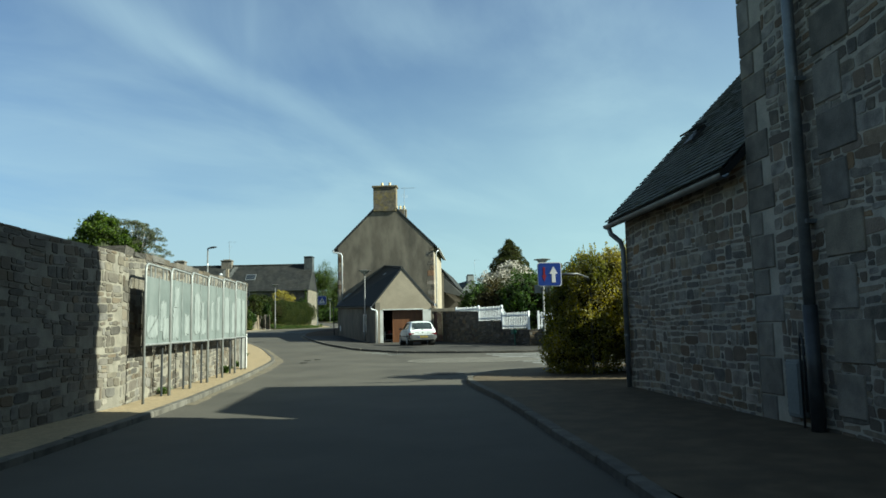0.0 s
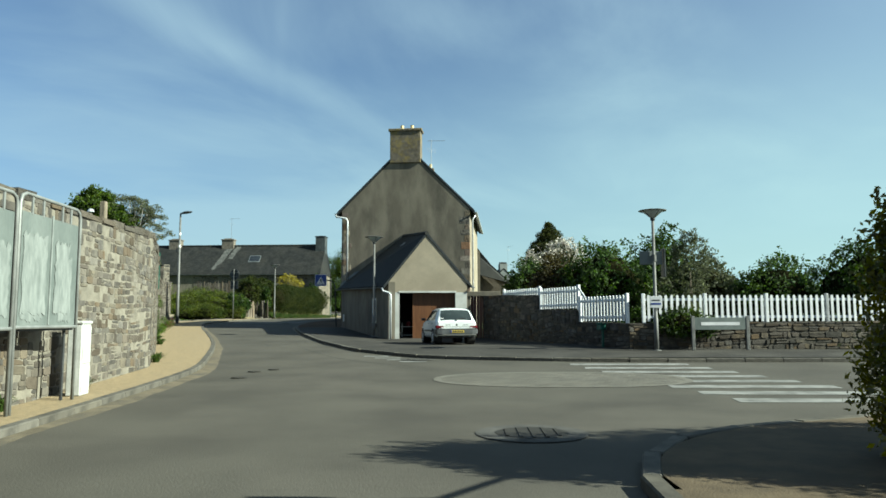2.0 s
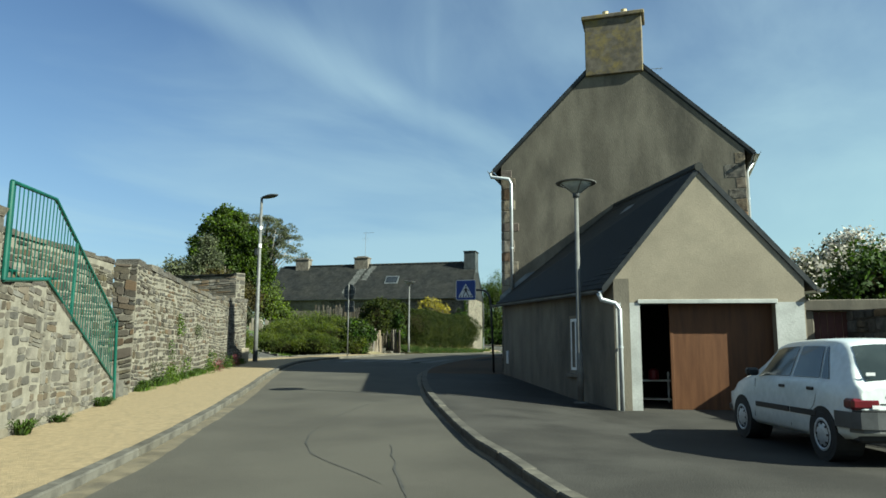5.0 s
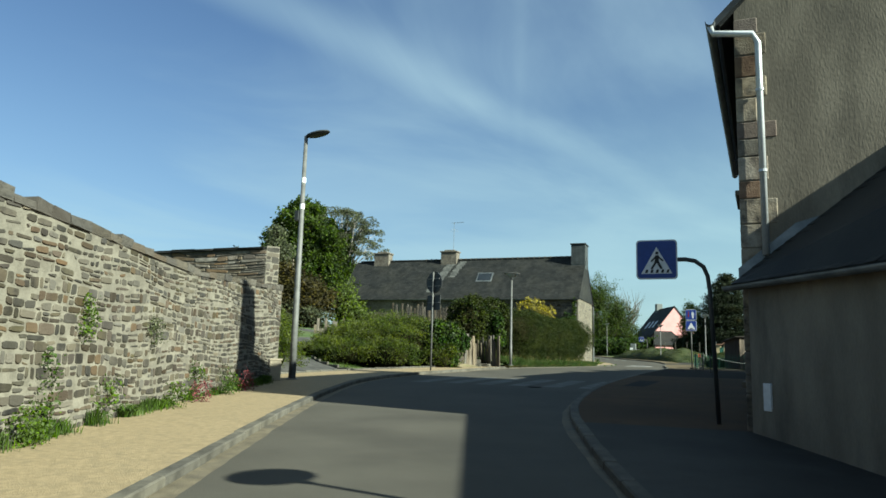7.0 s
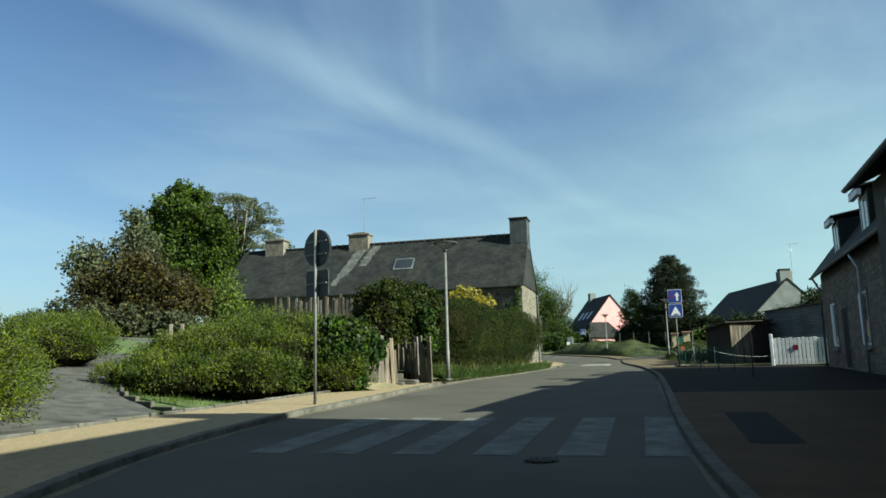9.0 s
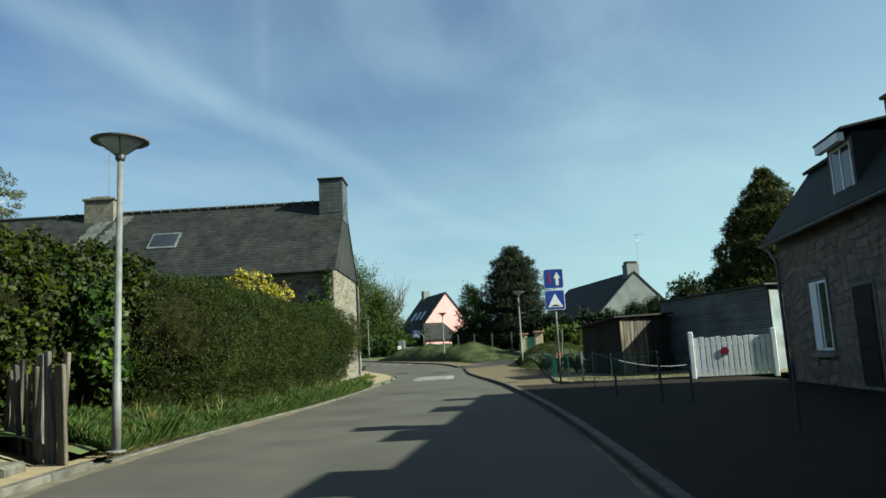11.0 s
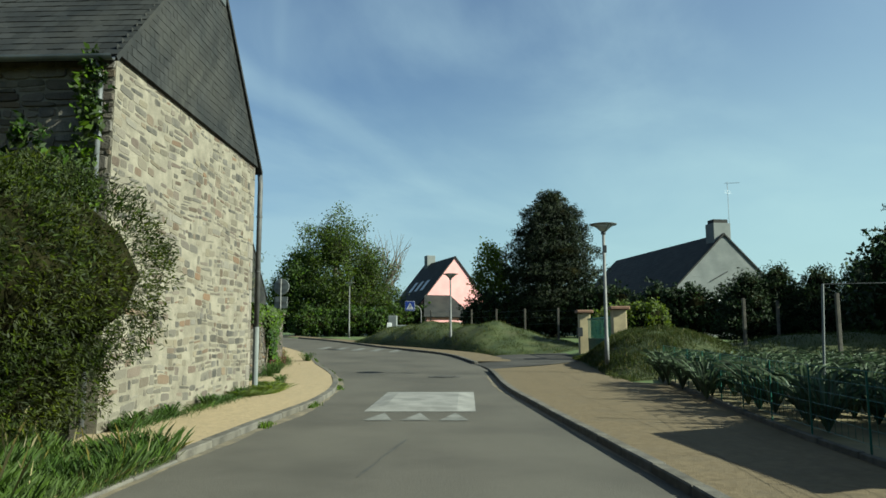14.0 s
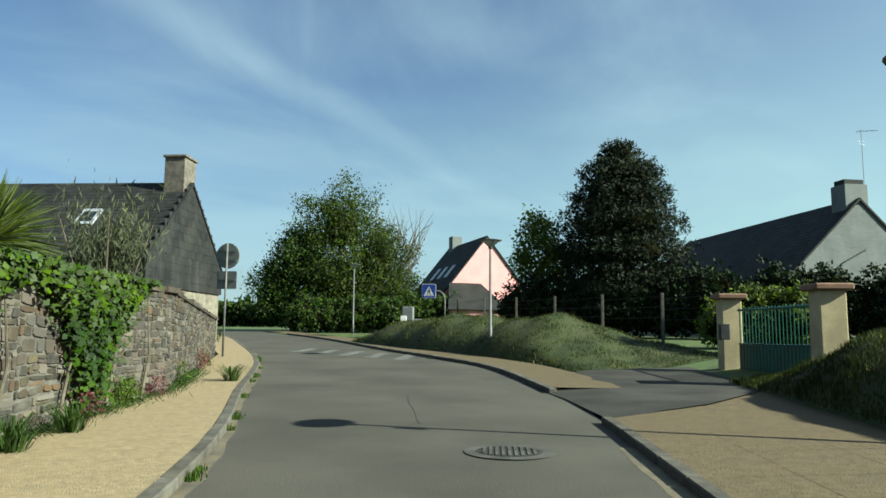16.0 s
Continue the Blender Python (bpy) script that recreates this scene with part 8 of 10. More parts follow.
for x, y in ((-4.6, 113.5), (-3.4, 109.8), (-2.0, 117)):
    t = thing("fence_post", "slim grey concrete fence post with wires", "fence post", (x, y, h(y) + 0.5), group="garden fence posts")
    part("post", boxes((-0.05, -0.05, 0, 0.05, 0.05, 1.9), bevel=0.012), M_KERB, t)
pl = thing("entrance_pillar", "pale rendered entrance pillar with a letter box and low wall", "pillar", (-20.0, 150.2, h(150)))
part("pillar", boxes((-0.45, -0.4, -0.3, 0.25, 0.4, 1.9), bevel=0.03), M_PALEGREY, pl)
part("letter_box", boxes((-0.55, -0.46, 0.9, -0.15, -0.4, 1.3), bevel=0.01), M_WHITE, pl)
part("low_wall", boxes((0.25, -0.15, -0.3, 3.2, 0.15, 1.1), bevel=0.03), M_PALEGREY, pl)

# third wall on the other side of the long house
WALL_3 = [(-19.85, 108.2), (-20.1, 111.0), (-20.85, 116.6), (-24.0, 127.0)]
TOPS_3 = [3.85, 3.85, 3.95, 3.6]
wall_3 = wall_core("wall_third", "rough pale stone garden wall overgrown with ivy", WALL_3, TOPS_3, 0.5, M_MORTAR)
for k in range(1, 4):
    a, b = WALL_3[k - 1], WALL_3[k]
    d = math.hypot(b[0] - a[0], b[1] - a[1])
    rubble(wall_3, a, b, lin(h(a[1]), h(b[1]), d), lin(TOPS_3[k - 1], TOPS_3[k], d), (M_PALE, M_PALE_P), size=(0.24, 0.13), gap=0.016, proud=0.02, seed=90 + k, near=(0, d) if k < 3 else None, most=150)
qz = h(108)
for i, hh in enumerate((0.48, 0.5, 0.52, 0.36)):
    bm = bmesh.new()
    box(bm, -0.54, -0.06, 0, 0.03, 0.42 + 0.1 * (i % 2), hh - 0.015, bevel=0.03, m=Matrix.Translation((-19.84, 108.18, qz)))
    wpart("pillar_stone", bm, M_QUOIN_D, wall_3)
    qz += hh
bm = bmesh.new()
box(bm, -0.6, -0.12, 0, 0.12, 0.75, 0.14, bevel=0.04, m=Matrix.Translation((-19.86, 108.2, 3.86)) @ Matrix.Rotation(radians(4), 4, "X"))
wpart("cap_stone", bm, M_QUOIN_D, wall_3)
coping(wall_3, WALL_3, TOPS_3, 0.5, step=0.8, height=0.08, seed=11)
wd = thing("garden_door", "white painted plank garden door beside the wall", "door", (-19.6, 106.75, h(107) + UP), 94)
for k in range(5):
    part("plank", boxes((0.02 + k * 0.2, -0.02, 0.03, 0.195 + k * 0.2, 0.02, 1.75), bevel=0.012), M_GWHITE, wd)
for z in (0.3, 1.4):
    part("ledge", boxes((0.05, 0.02, z, 0.98, 0.045, z + 0.12)), M_PICKET, wd)

# wooden stakes and steps in the bank
rs = random.Random(12)
M_STAKE = mat("dull_split_wood", (0.045, 0.037, 0.029), (0.13, 0.112, 0.088), scale=3, fine=50, bump=0.8, stretch=(9, 9, 0.6), spread=0.45)
for (x0, y0), (x1, y1), n in (((-20.3, 73.5), (-19.45, 75.75), 15), ((-20.3, 78.3), (-18.72, 77.15), 12)):
    for k in range(n):
        f = k / (n - 1)
        x, y = x0 + (x1 - x0) * f + rs.uniform(-0.05, 0.05), y0 + (y1 - y0) * f
        t = thing("wooden_stake", "split weathered grey wooden stake in the bank", "stake", (x, y, h(y) - 0.05), math.degrees(math.atan2(y1 - y0, x1 - x0)) + rs.uniform(-12, 12), group="split stakes on the bank")
        bm = bmesh.new()
        box(bm, -0.085, -0.03, 0, 0.085, 0.03, rs.uniform(1.25, 1.75), bevel=0.012, m=Matrix.Rotation(radians(rs.uniform(-5, 5)), 4, "Y") @ Matrix.Rotation(radians(rs.uniform(-5, 5)), 4, "X"))
        part("stake", bm, M_STAKE, t)
pf = thing("paling_fence", "old dark split paling fence behind the junipers", "fence", (-24, 81.2, terrain(-24, 81.2)))
for k in range(44):
    x = -26.6 + 0.115 * k
    z_ = terrain(x, 81.2)
    bm = bmesh.new()
    box(bm, -0.05, -0.015, -0.1, 0.05, 0.015, 5.0 - z_ + rs.uniform(-0.15, 0.2), bevel=0.008, m=Matrix.Translation((x, 81.2 + rs.uniform(-0.03, 0.03), z_)) @ Matrix.Rotation(radians(rs.uniform(-3, 3)), 4, "Y"))
    wpart("paling", bm, M_STAKE, pf)
for z_ in (3.3, 4.5):
    wpart("rail", boxes((-26.7, 81.22, z_, -21.5, 81.28, z_ + 0.09)), M_STAKE, pf)
M_EARTH = mat("dry_earth_bank", (0.11, 0.09, 0.055), (0.17, 0.14, 0.085), scale=3, fine=30, bump=0.9, c=(0.06, 0.065, 0.025), c_scale=1.4, c_amount=0.7)
ev, ef = [], []
for i in range(25):
    for j in range(21):
        y, x = 73.2 + 0.27 * i, -18.9 - 0.22 * j
        x = min(x, side(BACK_L, y) - 0.02 - 0.22 * j) if j == 0 else x
        ev.append((x, y, h(y) + 0.06 + 0.95 * ramp(-x, 19.3, 22.8) + 0.05 * math.sin(x * 3.1 + y * 2.3) * ramp(-x, 19.3, 20)))
for i in range(24):
    for j in range(20):
        a_ = i * 21 + j
        ef.append((a_, a_ + 1, a_ + 22, a_ + 21))
tagged(part("ground_bank", (ev, [], ef), M_EARTH, smooth=True), "worn earth bank between the stakes", "ground", kind="structure")
for k, (x, y, z, s) in enumerate([(-19.5, 76.5, 0.14, 0.5), (-20.1, 76.7, 0.34, 0.5), (-20.8, 76.6, 0.54, 0.5), (-21.5, 76.8, 0.74, 0.5), (-19.4, 75.9, 0.1, 0.25)]):
    t = thing("bank_step", "flat rough stone step set in the earth bank", "step", (x, y, h(y) + z), 25 * k, group="rough steps up the bank")
    bm = bmesh.new()
    box(bm, -s, -s * 0.6, -0.4, s, s * 0.6, 0.09, bevel=0.04)
    for v in bm.verts:
        v.co += Vector((random.uniform(-0.04, 0.04), random.uniform(-0.04, 0.04), random.uniform(-0.015, 0.015)))
    part("slab", bm, M_KERB, t)
for k, (x, y, w, hh, rz) in enumerate([(-32.5, 82.0, 1.5, 1.7, 20), (-28.0, 80.3, 1.6, 1.3, -15)]):
    t = thing("slate_slab_fence", "standing weathered wooden slab fence", "fence", (x, y, 2.6), rz)
    for i in range(9):
        bm = bmesh.new()
        box(bm, i * w / 9, -0.04, -0.8, (i + 0.92) * w / 9, 0.04, hh * (0.75 + 0.25 * math.sin(i * 1.9 + k)), bevel=0.01)
        part("slab", bm, M_OLDWOOD, t)
lane_rows = [across((x0, y0), (x1, y1), 3) for (x0, y0), (x1, y1) in [((-22.0, 62.6), (-21.2, 67.5)), ((-23.6, 64.5), (-22.9, 68.3)), ((-25.9, 67.4), (-25.0, 69.8)), ((-28.9, 71.4), (-27.5, 73.2)), ((-31.9, 76.4), (-30.0, 78.2)), ((-36.0, 82.0), (-34.0, 85.0))]]
lv, le, lf = strip(lane_rows)
tagged(part("road_lane", ([(x, y, terrain(x, y) + 0.06) for x, y, z in lv], [], lf), M_LANE), "narrow cracked grey lane climbing between shrubs", "road", kind="structure")
lk = thing("kerb_lane", "low curved concrete edging of the lane", "kerb", (-24, 70, 1.5), kind="structure")
for x, y, a in along(smooth_line([(-21.2, 68.3), (-23.0, 68.6), (-25.1, 70.0), (-27.5, 73.4)]), 0.8):
    bm = bmesh.new()
    box(bm, -0.39, -0.05, -0.2, 0.39, 0.05, 0.13, bevel=0.015, m=Matrix.Translation((x, y, terrain(x, y) + 0.02)) @ Matrix.Rotation(a, 4, "Z"))
    wpart("edging_slab", bm, M_KERB, lk)
for x, y, a in along([(-21.7, 62.2), (-21.5, 66), (-20.9, 69.6), (-20.3, 74.0)], 0.9):
    bm = bmesh.new()
    box(bm, -0.44, -0.06, -0.2, 0.44, 0.06, 0.06, bevel=0.02, m=Matrix.Translation((x, y, h(y) + UP)) @ Matrix.Rotation(a, 4, "Z"))
    wpart("edging_slab", bm, M_KERB, lk)

# ---- markings, covers and patches on the street ----
def decal(name, label, pts, material, lift=0.006, thick=0.004):
    bm = bmesh.new()
    bm.faces.new([bm.verts.new((x, y, h(y) + lift)) for x, y in pts])
    bmesh.ops.subdivide_edges(bm, edges=bm.edges[:], cuts=3, use_grid_fill=True)
    for v in bm.verts:
        v.co.z = h(v.co.y) + lift
    bmesh.ops.recalc_face_normals(bm, faces=bm.faces)
    for f in bm.faces:
        if f.normal.z < 0:
            f.normal_flip()
    return tagged(part(name, bm, material), label, "road marking", kind="structure")


for k in range(6):
    x = -17.15 + k * 1.02
    decal("crossing_stripe", "worn white stripe of the pedestrian crossing", [(x, 62.45), (x + 0.55, 62.42), (x + 0.6, 66.55), (x + 0.05, 66.6)], M_PAINT_F)
for k in range(8):
    y = 32.2 - k * 1.05
    x0 = 1.8 + 0.22 * k
    decal("crossing_stripe", "worn white stripe of the side street crossing", [(x0, y), (x0 + 3.0, y - 0.05), (x0 + 3.05, y + 0.45), (x0 + 0.05, y + 0.5)], M_PAINT)
for k in range(4):
    y = 35.6 - k * 0.62
    x0 = -3.9 + 0.42 * k
    decal("crossing_stripe", "short worn white stripe beside the kerb", [(x0, y - 0.5), (x0 + 0.75, y - 0.52), (x0 + 0.7, y - 0.25), (x0 - 0.05, y - 0.22)], M_PAINT)
# speed hump painted pale
M_HUMP = mat("worn_hump_paint", (0.115, 0.113, 0.105), (0.17, 0.168, 0.158), scale=2.2, fine=30, bump=0.4, c=(0.08, 0.079, 0.074), c_scale=1.6, c_amount=0.7)
hp = thing("speed_hump", "low speed cushion with worn white paint", "speed hump", (-14.65, 104.2, h(104)))
JV, JF = [], []
for j in range(9):
    y = 102.3 + 3.9 * j / 8
    for i in range(7):
        x = -15.65 + 2.0 * i / 6
        e = min(j, 8 - j, 1.5) / 1.5 * min(i, 6 - i, 1) / 1
        JV.append((x, y, h(y) + 0.006 + 0.055 * min(1, e)))
for j in range(8):
    for i in range(6):
        a_ = j * 7 + i
        JF.append((a_, a_ + 1, a_ + 8, a_ + 7))
wpart("cushion", (JV, [], JF), M_HUMP, hp)
for k in range(3):
    x = -15.25 + k * 0.62
    for y0, y1 in ((101.0, 102.1),):
        wpart("painted_triangle", ([(x - 0.24, y0, h(y0) + 0.009), (x + 0.24, y0, h(y0) + 0.009), (x, y1, h(y1) + 0.009)], [], [(0, 1, 2) if y1 > y0 else (0, 2, 1)]), M_PAINT_F, hp, "faded white triangle")
for k in range(5):
    decal("crossing_stripe", "worn white stripe of the far pedestrian crossing", [(-22.6 + k * 1.15, 131.0 - k * 0.9), (-22.1 + k * 1.15, 130.7 - k * 0.9), (-22.9 + k * 1.15 + 0.9, 133.6 - k * 0.9), (-23.3 + k * 1.15 + 0.9, 133.8 - k * 0.9)], M_PAINT_F)
# paved oval
ov_t = thing("paved_oval", "oval of pale concrete blocks in the junction", "paving", (0.6, 28.5, h(28.5)), kind="structure")
M_BLOCKS = mat("pale_paving_block", (0.068, 0.063, 0.052), (0.098, 0.091, 0.076), scale=3, fine=40, bump=0.4, spread=0.12)
M_BLOCKS_J = mat("pale_paving", (0.068, 0.063, 0.052), (0.098, 0.091, 0.076), scale=3, fine=40, bump=0.4, tone=0.12)
M_RIM = mat("pale_mortar_rim", (0.085, 0.079, 0.066), (0.11, 0.103, 0.088), scale=4, fine=40, bump=0.4)
OX, OY, OA, OB = 1.12, 28.68, 2.62, 1.66


def oval(k, n=72):
    """Points round the oval, a little squarer than an ellipse."""
    out = []
    for a in np.linspace(0, 2 * math.pi, n + 1)[:-1]:
        c_, s_ = math.cos(a), math.sin(a)
        out.append((OX + (OA + k) * math.copysign(abs(c_) ** 0.88, c_), OY + (OB + k) * math.copysign(abs(s_) ** 0.88, s_)))
    return out


rim_o, rim_i, JV = oval(0.0), oval(-0.16), []
for ring_ in (rim_o, rim_i):
    JV += [(x, y, h(y) + 0.008) for x, y in ring_]
wpart("rim", (JV, [], [(i, (i + 1) % 72, 72 + (i + 1) % 72, 72 + i) for i in range(72)]), M_RIM, ov_t, "smooth pale mortar rim")
wpart("bed", ([(x, y, h(y) + 0.0045) for x, y in rim_i], [], [tuple(range(72))]), M_CRACK, ov_t, "dark joints")
DA = radians(-14)
JV, JF, count = [], [], 0
for j in range(-26, 27):
    for i in range(-26, 27):
        px, py = i * 0.205 + (0.1 if j % 2 else 0), j * 0.108
        x0, y0 = OX + px * math.cos(DA) - py * math.sin(DA), OY + px * math.sin(DA) + py * math.cos(DA)
        poly = [(x0 + ex * math.cos(DA) - ey * math.sin(DA), y0 + ex * math.sin(DA) + ey * math.cos(DA)) for ex, ey in ((-0.099, -0.05), (0.099, -0.05), (0.099, 0.05), (-0.099, 0.05))]
        d = math.hypot((x0 - OX) / (OA - 0.16), (y0 - OY) / (OB - 0.16))
        if d > 1.12:
            continue
        if d > 0.86:
            for q in range(72):
                (ax, ay), (bx_, by) = rim_i[q], rim_i[(q + 1) % 72]
                if len(poly) > 2 and math.hypot(ax - x0, ay - y0) < 0.4:
                    poly = clip_half(poly, ax, ay, by - ay, ax - bx_)
        if len(poly) < 3:
            continue
        m_ = len(poly)
        cx_, cy_ = sum(p[0] for p in poly) / m_, sum(p[1] for p in poly) / m_
        V_ = [(x, y, h(y) + 0.004) for x, y in poly] + [(cx_ + (x - cx_) * 0.95, cy_ + (y - cy_) * 0.95, h(y) + 0.0095) for x, y in poly]
        F_ = [(k, (k + 1) % m_, m_ + (k + 1) % m_, m_ + k) for k in range(m_)] + [tuple(range(m_, 2 * m_))]
        if count < 300 and x0 < OX + 0.6:
            count += 1
            wpart("paving_block", (V_, [], F_), M_BLOCKS, ov_t)
        else:
            b_ = len(JV)
            JV += V_
            JF += [tuple(b_ + v for v in f) for f in F_]
tagged(wpart("paving", (JV, [], JF), M_BLOCKS_J, ov_t), kind="stuff")


M_IRON = mat("worn_cast_iron", (0.02, 0.019, 0.017), (0.036, 0.034, 0.03), scale=8, fine=50, rough=0.8, bump=0.4, spec=0.15)


def cover(x, y, r, ry=None, ring=0.0, grate=False, label="round cast iron manhole cover in the asphalt"):
    t = thing("manhole_cover", label, "manhole cover", (x, y, h(y) + 0.004))
    if ring:
        part("ring", lathe([(r + ring, 0), (r + ring, 0.004), (r, 0.006)], 28), M_LANE, t, "worn surround")
    part("lid", lathe([(r, 0.0), (r, 0.008), (r - 0.03, 0.01)], 28), M_IRON, t)
    n = 9 if grate else 5
    for k in range(n):
        xx = (k - (n - 1) / 2) * (1.7 * r / n)
        L = math.sqrt(max(0, (r * 0.92) ** 2 - xx * xx))
        part("rib", boxes((xx - 0.018, -L, 0.009, xx + 0.018, L, 0.018)), M_LANE if grate else M_IRON, t)
    return t


cover(-0.05, 22.0, 0.42, ring=0.22)
cover(-2.2, 34.05, 0.34, ring=0.16, grate=True)
cover(-5.65, 28.94, 0.17)
cover(-5.78, 30.43, 0.15)
cover(-5.46, 30.95, 0.13)
cover(-14.48, 111.3, 0.37, ring=0.14, grate=True, label="round grated drain cover in the asphalt")
cover(-13.2, 62.1, 0.2)
cover(-16.6, 128.0, 0.3)
decal("asphalt_patch", "dark rectangular asphalt patch in the footway", [(-10.75, 66.4), (-10.1, 66.4), (-10.25, 62.9), (-10.85, 62.9)], M_PATCH, lift=UP + 0.006)


def crack(pts, w=0.025):
    line = smooth_line(pts, 0.4)
    rng = random.Random(len(pts) + int(pts[0][1] * 10))
    L_, R_ = [], []
    for i, (x, y) in enumerate(line):
        j = min(i + 1, len(line) - 1)
        k_ = max(i - 1, 0)
        d = Vector((line[j][0] - line[k_][0], line[j][1] - line[k_][1], 0)).normalized()
        o = Vector((-d.y, d.x, 0)) * w * 0.55 * rng.uniform(0.15, 1.5)
        q = Vector((x, y, 0)) + Vector((rng.uniform(-0.02, 0.02), rng.uniform(-0.02, 0.02), 0))
        L_.append(q + o), R_.append(q - o)
    vs = [(p.x, p.y, h(p.y) + 0.004) for pr in zip(L_, R_) for p in pr]
    fs = [(2 * i, 2 * i + 1, 2 * i + 3, 2 * i + 2) for i in range(len(line) - 1)]
    tagged(part("road_crack", (vs, [], fs), M_CRACK), "dark tar-filled crack in the asphalt", "crack", kind="structure")


crack([(-7.2, 40.5), (-5.8, 37.0), (-4.0, 33.8), (-1.5, 31.6), (2, 30.6)], 0.025)
crack([(-9.3, 46), (-8.9, 42.5), (-8.1, 40), (-6.5, 38.2)], 0.020)
crack([(-15.8, 124), (-16.3, 118), (-15.7, 113.4)], 0.018)
crack([(-12.0, 60), (-12.3, 70), (-12.6, 80)], 0.010)
crack([(-11.7, 88.9), (-14, 88.6), (-16.5, 88.8)], 0.010)
crack([(-14.6, 99), (-14.9, 96.5)], 0.030)
crack([(-15.2, 93), (-15.4, 91)], 0.025)


# shallow joints pressed into the sandy footway
JV, JF = [], []


def groove(p, q, w=0.0035):
    d = Vector((q[0] - p[0], q[1] - p[1], 0)).normalized()
    o = Vector((-d.y, d.x, 0)) * w
    i = len(JV)
    JV.extend((x + e * o.x, y + e * o.y, h(y) + UP + 0.005) for (x, y), e in ((p, -1), (p, 1), (q, 1), (q, -1)))
    JF.append((i, i + 3, i + 2, i + 1))


for y in [92.2 + 1.25 * k for k in range(17)]:
    groove((road_edge(y, False) + 0.12, y), (back_g(min(y + 0.6, 112.5)) - 0.35, y + 0.6))
for f in (0.3, 0.62):
    for y in [92.0 + 0.75 * k for k in range(27)]:
        pa, pb = (tuple(across((road_edge(v, False), v), (back_g(min(v, 112.5)), v), 100)[int(100 * f)]) for v in (y, y + 0.75))
        groove(pa, pb)
tagged(part("pavement_joints", (JV, [], JF), M_BROWNWAY2), "shallow joints between the sandy paving slabs", "pavement", kind="structure")
dg = thing("drain_grate", "small rectangular iron drain grate in the footway", "drain", (-11.44, 93.76, h(93.76) + UP + 0.003), 8)
part("frame", boxes((-0.24, -0.12, 0, 0.24, 0.12, 0.008)), M_DARKMETAL, dg)
for k in range(7):
    part("slot_bar", boxes((-0.2 + k * 0.06, -0.1, 0.008, -0.17 + k * 0.06, 0.1, 0.014)), M_BLACK, dg)


# dust and grit that gathers along the kerbs
def dust(name, line, y0, y1, width, sign, seed):
    rng = random.Random(seed)
    pts = [p for p in line if y0 <= p[1] <= y1]
    vs, fs = [], []
    w = width
    for i, (x, y) in enumerate(pts):
        a, b = pts[max(i - 1, 0)], pts[min(i + 1, len(pts) - 1)]
        d = Vector((b[0] - a[0], b[1] - a[1], 0)).normalized()
        n = Vector((d.y, -d.x, 0)) * sign
        w = min(width * 1.5, max(width * 0.3, w + rng.uniform(-0.13, 0.13) * width))
        for o, l_ in ((0.0, 0.004), (w * 0.6, 0.006), (w, 0.0015)):
            vs.append((x + n.x * o, y + n.y * o, h(y) + l_))
    for i in range(len(pts) - 1):
        for k in (0, 1):
            q = 3 * i + k
            fs.append((q, q + 1, q + 4, q + 3))
    tagged(part(name, (vs, [], fs), M_DUST), "sandy dust and grit lying along the kerb", "dust", kind="structure")


def fine(line, step=0.45):
    return [(x, y) for x, y, a in along(line, step)]


dust("road_dust_left", fine(LINE_L, 0.3), 14, 130, 0.3, 1, 3)
dust("road_dust_right", fine(LINE_G), 36, 112, 0.2, -1, 4)

# ---- plants ----
L_GOLD = leaf_mat("golden_leaf", (0.085, 0.09, 0.01), (0.26, 0.22, 0.03), 0.45, 0.55)
L_HEDGE = leaf_mat("yew_leaf", (0.0132, 0.02288, 0.00352), (0.03696, 0.04576, 0.00792), 0.3, 0.5)
L_JUNIPER = leaf_mat("juniper_leaf", (0.032, 0.052, 0.006), (0.09, 0.108, 0.014), 0.35, 0.5)
L_IVY = leaf_mat("ivy_leaf", (0.016, 0.034, 0.006), (0.045, 0.07, 0.012), 0.22, 0.5)
L_TREE = leaf_mat("broad_leaf", (0.022, 0.045, 0.01), (0.06, 0.092, 0.02), 0.35, 0.4)
L_LIGHT = leaf_mat("young_leaf", (0.06, 0.09, 0.015), (0.11, 0.14, 0.03), 0.4, 0.35)
L_PUZZLE = leaf_mat("araucaria_leaf", (0.009, 0.014, 0.007), (0.02, 0.027, 0.012), 0.08, 0.4)
L_DARK = leaf_mat("dark_conifer_leaf", (0.010, 0.02, 0.008), (0.026, 0.04, 0.014), 0.15, 0.4)
L_BROWN = leaf_mat("copper_leaf", (0.026, 0.024, 0.009), (0.055, 0.045, 0.016), 0.3, 0.4)
L_OLIVE = leaf_mat("grey_olive_leaf", (0.05, 0.058, 0.032), (0.10, 0.11, 0.06), 0.35, 0.35)
L_THUJA = leaf_mat("thuja_leaf", (0.018, 0.026, 0.005), (0.055, 0.058, 0.012), 0.2, 0.5)
L_OAK = leaf_mat("sunny_broad_leaf", (0.026, 0.05, 0.007), (0.07, 0.1, 0.017), 0.4, 0.4)
L_SPRING = leaf_mat("spring_olive_leaf", (0.026, 0.046, 0.008), (0.068, 0.092, 0.02), 0.35, 0.5)
L_WHITE = leaf_mat("white_blossom", (0.34, 0.31, 0.26), (0.5, 0.47, 0.42), 0.3, 0.3)
L_YELLOW = leaf_mat("yellow_blossom", (0.2, 0.17, 0.025), (0.32, 0.27, 0.045), 0.3, 0.3)
L_PURPLE = leaf_mat("pink_valerian", (0.1, 0.035, 0.04), (0.17, 0.06, 0.065), 0.3, 0.3)
